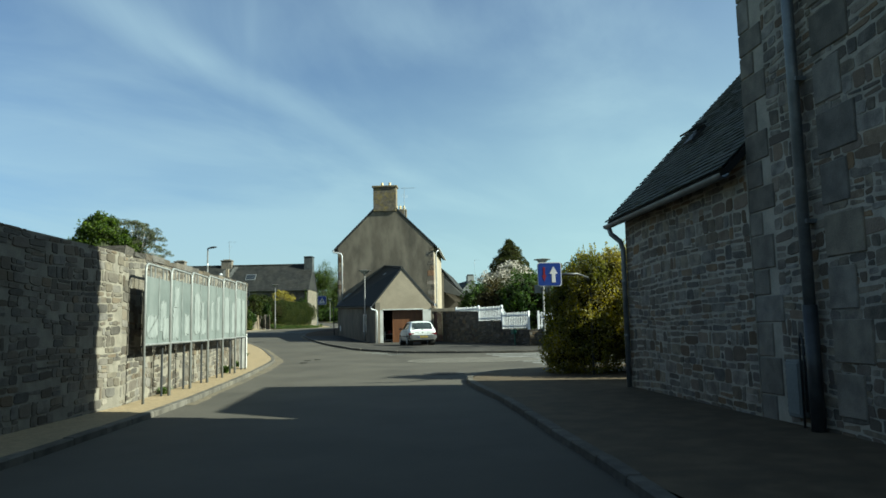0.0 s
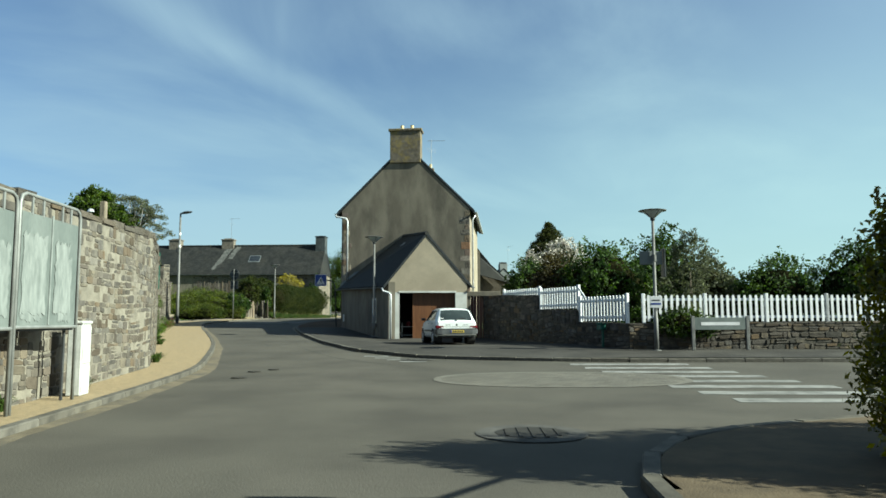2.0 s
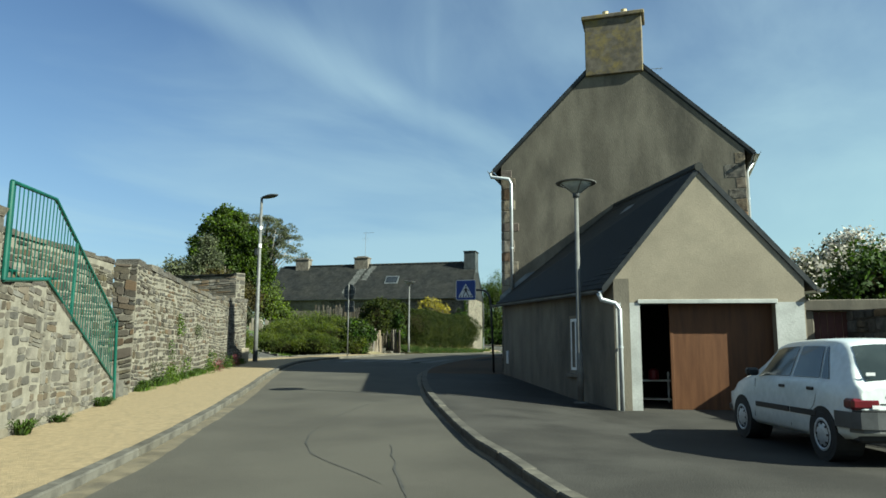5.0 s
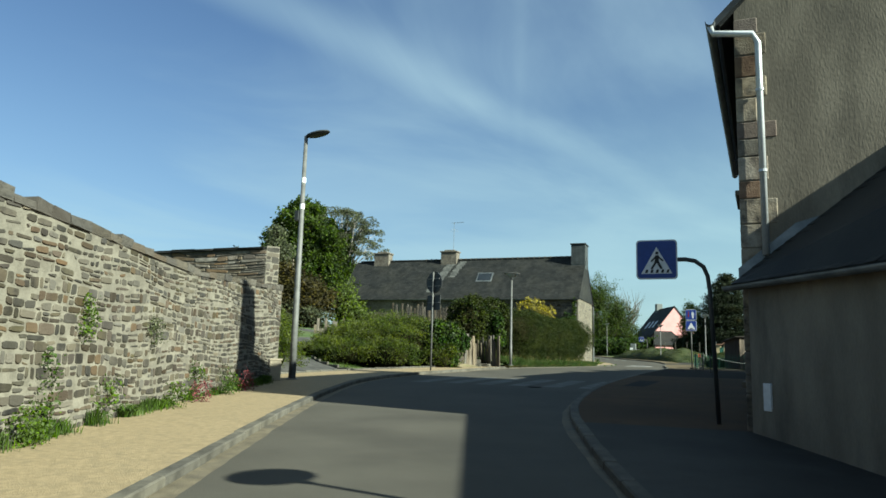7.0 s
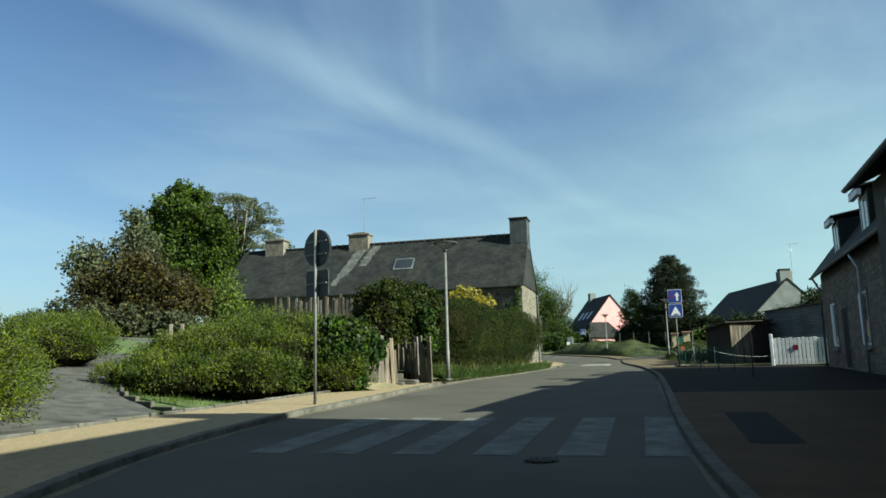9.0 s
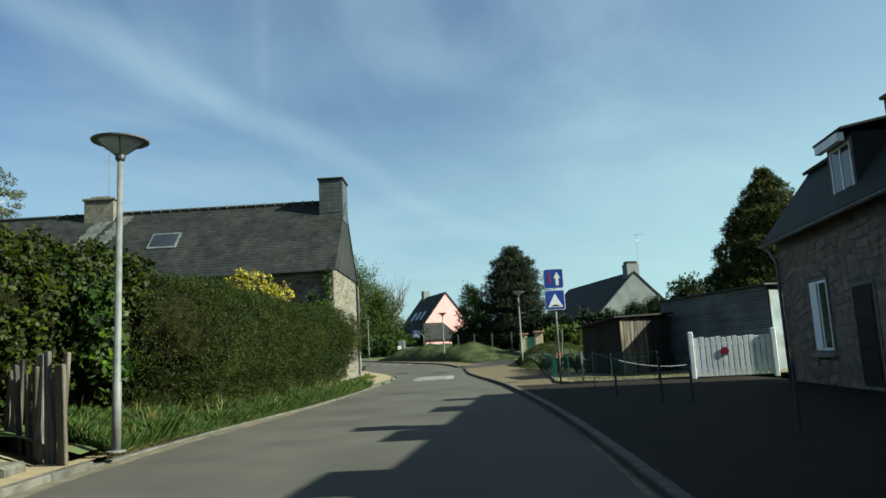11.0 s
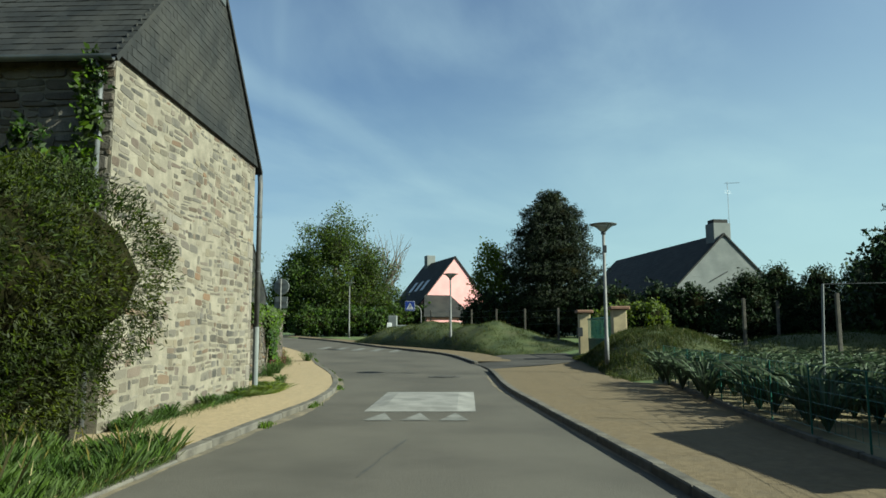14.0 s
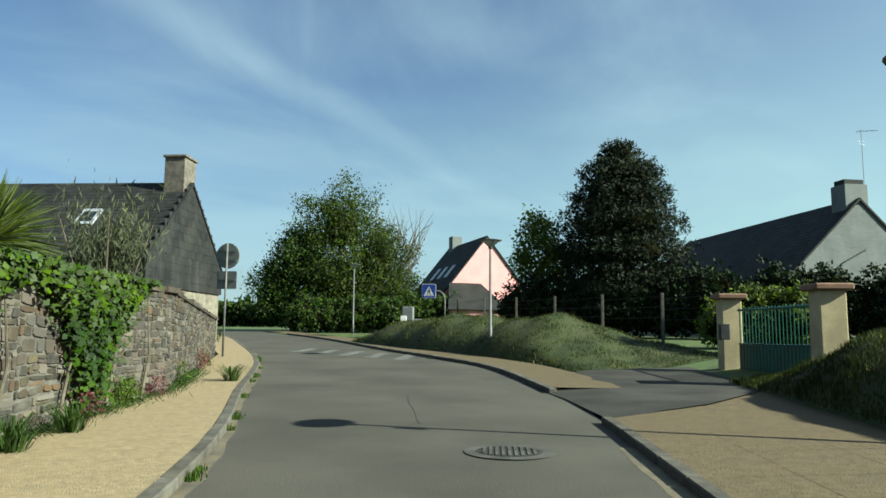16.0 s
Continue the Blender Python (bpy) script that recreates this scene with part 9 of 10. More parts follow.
L_GRASS = leaf_mat("grass_blade", (0.034, 0.064, 0.008), (0.075, 0.115, 0.018), 0.35, 0.4)
L_VERGE = leaf_mat("verge_grass_blade", (0.02928, 0.0549, 0.0122), (0.0549, 0.0854, 0.01952), 0.35, 0.2)
L_TURF = leaf_mat("mound_grass_blade", (0.022, 0.033, 0.006), (0.045, 0.056, 0.013), 0.25, 0.25)
L_DRY = leaf_mat("dry_grass_blade", (0.10, 0.09, 0.035), (0.17, 0.145, 0.06), 0.3, 0.35)
L_ARTI = leaf_mat("artichoke_leaf", (0.04125, 0.0615, 0.0345), (0.08625, 0.1125, 0.0675), 0.25, 0.35)


def quads(name, parent, material, V, kind="", label=""):
    """A mesh of loose four-cornered leaves; V: n x 4 x 3."""
    V = np.asarray(V, np.float32).reshape(-1, 4, 3)
    n = len(V)
    me = bpy.data.meshes.new(name)
    me.vertices.add(4 * n)
    me.vertices.foreach_set("co", V.ravel())
    me.loops.add(4 * n)
    me.loops.foreach_set("vertex_index", np.arange(4 * n, dtype=np.int32))
    me.polygons.add(n)
    me.polygons.foreach_set("loop_start", np.arange(0, 4 * n, 4, dtype=np.int32))
    me.update(calc_edges=True)
    me.materials.append(material)
    ob = new(name, me)
    if parent:
        ob.parent = parent
        ob.matrix_parent_inverse = parent.matrix_world.inverted()
    return tagged(ob, label, kind=kind)


def unit(v):
    return v / np.maximum(np.linalg.norm(v, axis=-1, keepdims=True), 1e-9)


def leaf_quads(rng, C, N, size, aspect=1.9, flat=0.5, along_n=0.3):
    """Pointed leaves at the places C, turned loosely to the normals N."""
    n = len(C)
    R = unit(rng.normal(size=(n, 3)))
    face = unit(flat * N + (1 - flat) * R)
    d = unit(np.cross(face, unit(rng.normal(size=(n, 3)))) + along_n * N)
    w = unit(np.cross(d, face))
    L = size * rng.uniform(0.6, 1.4, (n, 1))
    W = L / aspect
    return np.stack([C - d * L * 0.5, C + w * W * 0.5 - d * L * 0.05, C + d * L * 0.5, C - w * W * 0.5 - d * L * 0.05], 1)


def crown_points(rng, blobs, n, depth=0.22, rough=0.28, freq=2.2, low=-0.9, clump=0.0, per=8, back=None):
    """Places and normals near the skin of some lumpy ellipsoids, in tufts."""
    B = np.array(blobs, float)
    area = (B[:, 3] * B[:, 4] + B[:, 4] * B[:, 5] + B[:, 3] * B[:, 5]) ** 0.9
    m = max(1, n // per) if clump else n
    CC, NN, got = [], [], 0
    for _ in range(6):
        pick = rng.choice(len(B), m, p=area / area.sum())
        D = unit(rng.normal(size=(m, 3)))
        D[:, 2] = np.where(D[:, 2] < low, -D[:, 2], D[:, 2])
        seeds = B[pick, :3]
        q = D * freq + seeds * 0.37
        lump = np.sin(q[:, 0] * 3.1 + q[:, 1] * 1.7) + np.sin(q[:, 1] * 2.9 + q[:, 2] * 2.3 + 1) + np.sin(q[:, 2] * 3.7 + q[:, 0] * 1.3 + 2)
        lump = lump / 3 + 0.5 * np.sin(q[:, 0] * 7.3 + q[:, 2] * 6.1) * np.sin(q[:, 1] * 8.1)
        r = 1 + rough * lump - np.abs(rng.normal(0, depth, m))
        C = B[pick, :3] + D * B[pick, 3:] * r[:, None]
        keep = np.ones(m, bool)
        for i, blob in enumerate(B):
            inside = (((C - blob[:3]) / blob[3:]) ** 2).sum(1) < 0.6
            keep &= ~(inside & (pick != i))
        if back is not None:
            keep &= (D @ np.array(back)) < 0.3
        CC.append(C[keep])
        NN.append(unit(D / B[pick, 3:])[keep])
        got += int(keep.sum())
        if got >= m:
            break
    C, N = np.concatenate(CC)[:m], np.concatenate(NN)[:m]
    m = len(C)
    if clump:
        C = np.repeat(C, per, 0) + rng.normal(0, clump, (m * per, 3))
        N = np.repeat(N, per, 0)
    return C, N


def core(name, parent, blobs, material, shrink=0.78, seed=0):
    """Solid lumps inside a crown, coloured near black for shade, that stop the light."""
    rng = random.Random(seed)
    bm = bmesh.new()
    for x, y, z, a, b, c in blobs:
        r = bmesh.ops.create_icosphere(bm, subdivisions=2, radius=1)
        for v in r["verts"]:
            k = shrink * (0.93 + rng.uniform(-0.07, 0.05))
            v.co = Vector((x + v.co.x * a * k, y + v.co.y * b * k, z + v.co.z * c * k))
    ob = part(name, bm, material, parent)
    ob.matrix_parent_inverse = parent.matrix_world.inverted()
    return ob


def shrub(name, label, at, blobs, material, n, size, seed, heart=True, stems=True, depth=0.16, rough=0.25, aspect=1.9, clump=0.05, per=8, flat=0.45, category="shrub", shrink=0.76, low=-0.9, group="", along_n=0.3, back=None):
    rng = np.random.default_rng(seed)
    t = thing(name, label, category, at, group=group)
    C, N = crown_points(rng, blobs, n, depth, rough, low=low, clump=clump, per=per, back=back)
    quads("crown", t, material, leaf_quads(rng, C, N, size, aspect, flat, along_n))
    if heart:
        tagged(core("inner_crown", t, blobs, M_CROWN_SHADE, shrink, seed), kind="stuff")
    if stems:
        r = random.Random(seed)
        for k in range(3):
            b = r.choice(blobs)
            wpart("stem", tube([(at[0] + r.uniform(-0.15, 0.15), at[1] + r.uniform(-0.15, 0.15), at[2] - 0.05), (b[0], b[1], b[2])], [0.04, 0.015], 6), M_BARK, t)
    return t


def tree(name, label, at, top, blobs, material, n, size, seed, trunk=0.25, depth=0.3, rough=0.35, clump=0.25, heart=0.0, limbs=None, aspect=1.6, flat=0.3, low=-0.7):
    rng = np.random.default_rng(seed)
    r = random.Random(seed)
    t = thing(name, label, "tree", at)
    C, N = crown_points(rng, blobs, n, depth, rough, low=low, clump=clump, per=10)
    quads("crown", t, material, leaf_quads(rng, C, N, size, aspect, flat))
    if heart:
        tagged(core("inner_crown", t, blobs, M_CROWN_SHADE, heart, seed), kind="stuff")
    z0 = at[2] - 0.2
    mid = Vector((at[0] + r.uniform(-0.3, 0.3), at[1] + r.uniform(-0.3, 0.3), z0 + (top - z0) * 0.45))
    tip = Vector((at[0], at[1], z0 + (top - z0) * 0.85))
    wpart("trunk", tube([(at[0], at[1], z0), mid, tip], [trunk, trunk * 0.65, trunk * 0.15], 10), M_BARK, t, smooth=True)
    for b in (limbs or blobs):
        s = Vector((at[0], at[1], z0)).lerp(mid, r.uniform(0.6, 1.0))
        e = Vector(b[:3])
        k = s.lerp(e, 0.5) + Vector((0, 0, 0.1 * (e - s).length))
        wpart("limb", tube([s, k, e], [trunk * 0.4, trunk * 0.25, trunk * 0.07], 7), M_BARK, t, smooth=True)
    return t


# golden shrub at the corner
shrub("golden_shrub", "dense golden-green evergreen shrub at the street corner", (3.75, 19.75, 0.1),
      [(3.9, 19.8, 1.1, 1.1, 1.1, 1.2), (4.15, 19.75, 2.2, 0.95, 0.95, 1.1), (3.5, 20.0, 1.7, 0.7, 0.75, 1.0), (5.2, 20.2, 1.6, 1.0, 1.0, 1.7), (4.75, 19.6, 2.6, 0.6, 0.6, 0.8), (3.2, 19.9, 0.7, 0.55, 0.7, 0.7), (6.3, 20.6, 1.5, 1.1, 1.1, 1.6)],
      L_GOLD, 70000, 0.062, 1, rough=0.22, clump=0.05)
rng = np.random.default_rng(8)
sp, sn_ = crown_points(rng, [(3.9, 19.8, 1.1, 1.05, 1.05, 1.15), (4.15, 19.75, 2.2, 0.9, 0.9, 1.05), (3.5, 20.0, 1.7, 0.68, 0.72, 0.95), (5.2, 20.2, 1.6, 1.0, 1.0, 1.65), (4.75, 19.6, 2.6, 0.55, 0.55, 0.75), (6.3, 20.6, 1.5, 1.05, 1.05, 1.55)], 520, 0.05, 0.15, low=-0.25)
spv = []
for c in sp:
    hgt = rng.uniform(0.2, 0.5)
    for k in range(16):
        f = k / 16
        spv.append((c + np.array([rng.normal(0, 0.028 * (1.2 - f)), rng.normal(0, 0.028 * (1.2 - f)), hgt * f])))
spv = np.array(spv)
quads("young_growth", bpy.data.objects["golden_shrub"], L_GOLD, leaf_quads(rng, spv, np.tile((0, 0, 1.0), (len(spv), 1)), 0.07, 1.9, 0.3, 0.6), kind="stuff")

shrub("golden_shrub", "dense golden-green evergreen shrubs beside the cottage gable", (7.6, 18.4, 0.1),
      [(6.4, 18.3, 1.3, 1.1, 1.0, 1.6), (7.9, 18.2, 1.7, 1.4, 1.2, 2.0), (9.6, 18.6, 1.8, 1.5, 1.3, 2.2), (8.6, 19.8, 1.7, 1.6, 1.2, 2.1)], L_GOLD, 26000, 0.085, 99, rough=0.25)

# hedge along the long house
def hedge_blobs(line, half, height, base, step=1.1, seed=3, wob=0.15, tuck=0.0):
    r = random.Random(seed)
    out = []
    for x, y, a in along(line, step):
        z = base(x, y)
        hh = height * r.uniform(1 - wob, 1 + wob * 0.5)
        if tuck:
            out.append((x, y, z + hh * 0.62, half * r.uniform(0.92, 1.12), half * r.uniform(0.9, 1.1), hh * 0.42))
            out.append((x - tuck, y, z + hh * 0.3, half * r.uniform(0.75, 0.95), half * r.uniform(0.9, 1.1), hh * 0.34))
        else:
            out.append((x, y, z + hh * 0.5, half * r.uniform(0.9, 1.15), half * r.uniform(0.9, 1.15), hh * 0.56))
    return out


hb = hedge_blobs([(-19.45, 82.0), (-19.0, 95.5), (-18.75, 97.5)], 1.45, 3.1, lambda x, y: h(y) + 0.15, 0.9, 4, 0.05, tuck=0.35)
shrub("clipped_hedge", "tall clipped dark green hedge before the long house", (-19.2, 90, h(90)), hb, L_HEDGE, 170000, 0.07, 2, back=(-1.0, 0.1, -0.1), rough=0.1, depth=0.07, clump=0.05, stems=False, category="hedge", shrink=0.82, aspect=4.2, along_n=0.7)
hb = hedge_blobs([(-21.2, 79.2), (-20.0, 82.3)], 1.1, 3.3, terrain, 0.7, 5, 0.05)
shrub("hedge_end", "dark clipped hedge end beside the earth bank", (-20.6, 80, terrain(-20.6, 80)), hb, L_HEDGE, 30000, 0.1, 3, rough=0.1, depth=0.1, stems=False, category="hedge", shrink=0.84, aspect=1.3)
shrub("yellow_shrub", "yellow flowering shrub above the hedge", (-22.0, 95.2, 2.0), [(-21.9, 96.6, 6.0, 1.3, 0.7, 0.75), (-20.8, 97.0, 5.75, 0.7, 0.5, 0.5), (-22.4, 96.0, 3.8, 1.2, 0.8, 1.4)], L_YELLOW, 6000, 0.12, 4, heart=False)
shrub("climbing_shrub", "green climber at the house corner", (-19.4, 98.45, 2.0), [(-19.5, 98.2, 4.9, 0.9, 0.45, 0.8), (-18.95, 98.62, 6.1, 0.14, 0.14, 0.9), (-20.2, 98.3, 4.2, 0.9, 0.4, 0.9)], L_IVY, 4500, 0.11, 5, heart=False)

# junipers on the bank
shrub("juniper", "broad spreading green juniper on the bank", (-22.6, 73.8, terrain(-22.6, 73.8)),
      [(-22.4, 73.6, 2.2, 2.2, 1.7, 1.1), (-24.2, 73.6, 2.5, 1.7, 1.6, 1.1), (-21.0, 74.4, 2.1, 1.2, 1.1, 1.0), (-24.8, 76.3, 2.9, 2.6, 2.0, 1.2), (-22.6, 76.4, 2.7, 2.0, 1.5, 1.2), (-22.4, 71.6, 1.9, 1.5, 0.9, 0.8), (-24.0, 72.4, 2.2, 1.2, 0.9, 0.9), (-20.6, 73.2, 1.9, 1.1, 0.9, 0.8), (-24.5, 71.2, 1.95, 1.4, 1.0, 0.7), (-25.9, 71.6, 2.05, 1.2, 0.9, 0.62), (-25.7, 73.2, 2.4, 1.5, 1.2, 0.95)],
      L_JUNIPER, 95000, 0.092, 6, rough=0.28, depth=0.14, clump=0.06, aspect=3.4, low=-0.3, shrink=0.8, along_n=0.8)
shrub("juniper", "low spreading green juniper beside the lane", (-24.4, 64.6, terrain(-24.4, 64.6)),
      [(-23.2, 62.9, 1.9, 1.5, 1.3, 1.0), (-24.4, 64.4, 2.1, 1.5, 1.4, 1.2), (-22.5, 61.6, 1.8, 1.0, 0.8, 0.9), (-25.8, 65.9, 2.2, 1.4, 1.2, 1.0), (-27.8, 68.4, 2.4, 1.3, 1.4, 0.8)],
      L_JUNIPER, 60000, 0.086, 7, rough=0.28, depth=0.14, clump=0.06, aspect=3.4, low=-0.3, shrink=0.8, along_n=0.8)
shrub("juniper", "low green juniper mound above the lane", (-31.5, 75.2, terrain(-31.5, 75.2)),
      [(-31.5, 75.0, 3.4, 2.0, 1.6, 0.9), (-30.0, 73.2, 3.0, 1.6, 1.4, 0.9), (-33.5, 76.2, 3.6, 2.0, 1.6, 0.9)], L_JUNIPER, 32000, 0.1, 8, rough=0.28, clump=0.07, aspect=3.4, low=-0.3, shrink=0.8, along_n=0.8)
shrub("ivy_clump", "bright ivy spilling over the wooden stakes", (-20.6, 74.4, terrain(-20.6, 74.4)), [(-20.6, 74.2, 2.9, 0.9, 1.1, 0.75), (-20.15, 73.6, 2.2, 0.5, 0.65, 0.9), (-20.05, 74.7, 2.75, 0.5, 0.8, 0.5), (-20.2, 73.3, 1.8, 0.4, 0.4, 0.6)], L_IVY, 15000, 0.13, 9, rough=0.3, aspect=1.25)
shrub("ivy_clump", "bright ivy climbing the end of the dark hedge", (-19.9, 80.0, terrain(-19.9, 80)), [(-19.75, 79.9, 3.9, 0.4, 0.5, 0.7), (-19.6, 80.0, 3.2, 0.35, 0.4, 0.6)], L_IVY, 3500, 0.13, 19, heart=False, stems=False, aspect=1.25)

# ivy and weeds on the third wall
rng = np.random.default_rng(21)
iv = thing("ivy", "green ivy hanging over the stone wall", "ivy", (-20.6, 113, 2.0))
C, N = [], []
for k in range(24000):
    s = rng.uniform(0, 1)
    a, b = ((-20.1, 111.0), (-20.85, 116.6)) if rng.random() < 0.75 else ((-19.95, 109.3), (-20.1, 111.0))
    x, y = a[0] + (b[0] - a[0]) * s, a[1] + (b[1] - a[1]) * s
    hang = (0.28 + 0.12 * math.sin(y * 3.1)) * (1 - ramp(y, 114.2, 115.4)) + 1.7 * math.exp(-((y - 112.9) / 0.62) ** 2)
    if hang < 0.04:
        continue
    z = 4.05 - abs(rng.normal(0, 1)) * hang * 0.6
    if z < 2.2:
        continue
    C.append((x + 0.05 + abs(rng.normal(0, 0.1)) - (0.3 * rng.random() if z > 3.8 else 0), y + rng.normal(0, 0.05), z))
    N.append((1, -0.2, 0.5))
quads("foliage", iv, L_IVY, leaf_quads(rng, np.array(C), np.array(N, float), 0.1, 1.3, 0.6))


for k in range(4):
    y = 110.5 + 1.5 * k
    x = side(WALL_3, y)
    wpart("stem", tube([(x + 0.06, y, h(y) + UP), (x + 0.07, y + 0.2, 2.8), (x + 0.06, y + 0.05, 3.8)], [0.025, 0.018, 0.008], 6), M_BARK, iv)


def tuft(name, label, at, material, n, hgt, spread, seed, category="plant", width=0.02, group=""):
    rng = np.random.default_rng(seed)
    t = thing(name, label, category, at, group=group)
    V = []
    for _ in range(n):
        a, r = rng.uniform(0, 6.283), rng.uniform(0, spread * 0.4)
        o = np.array(at) + (r * math.cos(a), r * math.sin(a), 0)
        out = np.array([math.cos(a), math.sin(a), 0]) * spread * rng.uniform(0.3, 1.1)
        L = hgt * rng.uniform(0.6, 1.1)
        p = [o, o + out * 0.25 + (0, 0, L * 0.6), o + out * 0.65 + (0, 0, L * 0.95), o + out + (0, 0, L * 0.75)]
        w = np.array([-math.sin(a), math.cos(a), 0]) * width
        for i, (k0, k1) in enumerate(((1, 0.9), (0.9, 0.6), (0.6, 0.1))):
            V.append([p[i] - w * k0, p[i] + w * k0, p[i + 1] + w * k1, p[i + 1] - w * k1])
    quads("leaves", t, material, V)
    return t


for k, (x, y) in enumerate(((-19.6, 110.3), (-20.3, 118.5), (-19.75, 111.6))):
    tuft("lily_tuft", "arching green strap-leaved plant at the wall foot", (x, y, h(y) + UP), L_VERGE, 80, 0.34, 0.42, 60 + k, width=0.01, group="plants at the wall foot")
rng = random.Random(31)
for k in range(14):
    s = rng.random()
    x, y = (-20.3 - 0.4 * s + 0.3, 112.5 + 13 * s) if k < 8 else (-15.2 - 4.6 * s, 46.2 + 13 * s)
    if k >= 8:
        x += 0.22
    else:
        x = side(WALL_3, y) + 0.15
    shrub("valerian", "pink valerian growing at the wall foot", (x, y, h(y) + UP), [(x, y, h(y) + 0.28, 0.14, 0.2, 0.22)], L_PURPLE if k % 3 == 0 else L_GRASS, 300, 0.05, 100 + k, heart=False, stems=False, group="plants at the wall foot")
for k in range(26):
    s = rng.random()
    if k < 12:
        y = 39 + 20 * s
        x = (side(WALL_L, y) if y < 44 else side(WALL_L2, y)) + 0.14
    elif k < 20:
        y = 98.8 + 9 * s
        x = -18.6 + 0.1 * rng.random()
    else:
        y = 14 + 20 * s
        x = side(WALL_L, y) + 0.12
    tuft("weed_tuft", "small green weed tuft at the wall foot", (x, y, h(y) + UP), L_VERGE, 60, 0.12 + 0.12 * rng.random(), 0.26, 200 + k, width=0.014, group="weeds at the wall foot")
tm = thing("tamarisk", "wispy olive tamarisk behind the stone wall", "shrub", (-23.8, 119.5, 2.2))
r2 = np.random.default_rng(44)
V = []
for k in range(420):
    b = np.array([-23.8, 119.5, 4.2 + r2.uniform(-0.6, 0.6)])
    a = r2.uniform(0, 6.28)
    d = np.array([math.cos(a) * r2.uniform(0.1, 0.9), math.sin(a) * r2.uniform(0.1, 0.9), r2.uniform(0.6, 1.2)])
    L = r2.uniform(1.2, 2.4)
    for i in range(9):
        p = b + d * L * i / 9 + r2.normal(0, 0.03, 3)
        V.append(p)
V = np.array(V)
quads("foliage", tm, L_OLIVE, leaf_quads(r2, V, np.tile((0, 0, 1.0), (len(V), 1)), 0.22, 7, 0.1, 1.2))
for k in range(5):
    wpart("stem", tube([(-23.8, 119.5, 2.0), (-23.8 + 0.5 * math.cos(k * 1.3), 119.5 + 0.5 * math.sin(k * 1.3), 4.0), (-23.8 + 1.1 * math.cos(k * 1.3), 119.5 + 1.1 * math.sin(k * 1.3), 5.8)], [0.05, 0.03, 0.01], 6), M_BARK, tm)

# spiky palm behind the third wall
pal = thing("palm", "spiky fan-leaved palm behind the stone wall", "palm", (-25.0, 117.0, terrain(-25.0, 117.0)))
wpart("trunk", tube([(-25.0, 117.0, 2.0), (-25.0, 117.0, 5.0)], [0.18, 0.14], 10), M_BARK, pal, smooth=True)
rp = np.random.default_rng(91)
V = []
for k in range(520):
    d = unit(rp.normal(size=3) + np.array((0, 0, 0.55)))
    if d[2] < -0.35:
        continue
    o = np.array((-25.0, 117.0, 5.0)) + d * 0.12
    L = rp.uniform(1.15, 1.65)
    w = unit(np.cross(d, rp.normal(size=3))) * 0.022
    m_ = o + d * L * 0.55
    e = o + d * L - np.array((0, 0, 0.1 * L))
    V += [[o - w, o + w, m_ + w * 0.8, m_ - w * 0.8], [m_ - w * 0.8, m_ + w * 0.8, e + w * 0.1, e - w * 0.1]]
quads("leaves", pal, L_LIGHT, V)

# ---- trees ----
tree("oak", "large dark green broadleaf tree behind the long house", (-56, 119, 2.5), 20.2, [(-57.2, 119, 17.6, 3.6, 3.4, 3.6), (-54.2, 120, 14.8, 3.3, 3.3, 3.8), (-59.2, 118, 13.4, 3.0, 3.0, 4.2), (-56.5, 119.5, 11, 4.6, 4.2, 4.2), (-52.6, 120, 10.2, 3.2, 3.0, 3.6), (-59.8, 118, 8.8, 3.2, 3.0, 3.6)], L_OAK, 60000, 0.32, 11, trunk=0.5, heart=0.66, rough=0.24, clump=0.2, depth=0.2)
# open pale-limbed tree: foliage in small pads at the ends of bare boughs
eu = thing("eucalyptus", "tall pale-limbed tree with sparse grey-green pads of foliage", "tree", (-52.5, 121, 2.5))
M_PALEBARK = mat("pale_smooth_bark", (0.2, 0.18, 0.15), (0.32, 0.29, 0.25), scale=3, fine=20, bump=0.3, stretch=(2, 2, 0.6))
re_ = random.Random(12)
rn_ = np.random.default_rng(12)
wpart("trunk", tube([(-52.5, 121, 2.3), (-52.7, 121, 8), (-52.4, 121, 12.5), (-53, 121, 16.5)], [0.4, 0.32, 0.22, 0.1], 10), M_PALEBARK, eu, smooth=True)
EC, EN = [], []
for k in range(52):
    a_ = radians(re_.uniform(-8, 92))
    rr_ = re_.choice((1.0, 1.0, 0.92, 0.8, 0.62))
    tip = Vector((-54.2 + 6.9 * rr_ * math.sin(a_), 121 + re_.uniform(-2.2, 2.2), 13.4 + 7.2 * rr_ * math.cos(a_)))
    s_ = Vector((-52.5, 121, re_.uniform(8.5, 14.5)))
    mid_ = s_.lerp(tip, 0.55) + Vector((re_.uniform(-0.4, 0.4), 0, re_.uniform(0.2, 0.9)))
    wpart("limb", tube([s_, mid_, tip], [0.09, 0.055, 0.02], 5), M_PALEBARK, eu, smooth=True)
    for q in range(5):
        c_ = np.array(tip) + rn_.normal(0, 0.5, 3) * (1, 1, 0.45)
        n_ = 55
        D_ = unit(rn_.normal(size=(n_, 3)))
        EC.append(c_ + D_ * (0.5, 0.5, 0.24) * rn_.uniform(0.6, 1.1, (n_, 1)))
        EN.append(D_)
quads("crown", eu, L_OLIVE, leaf_quads(rn_, np.concatenate(EC), np.concatenate(EN), 0.2, 2.2, 0.3))
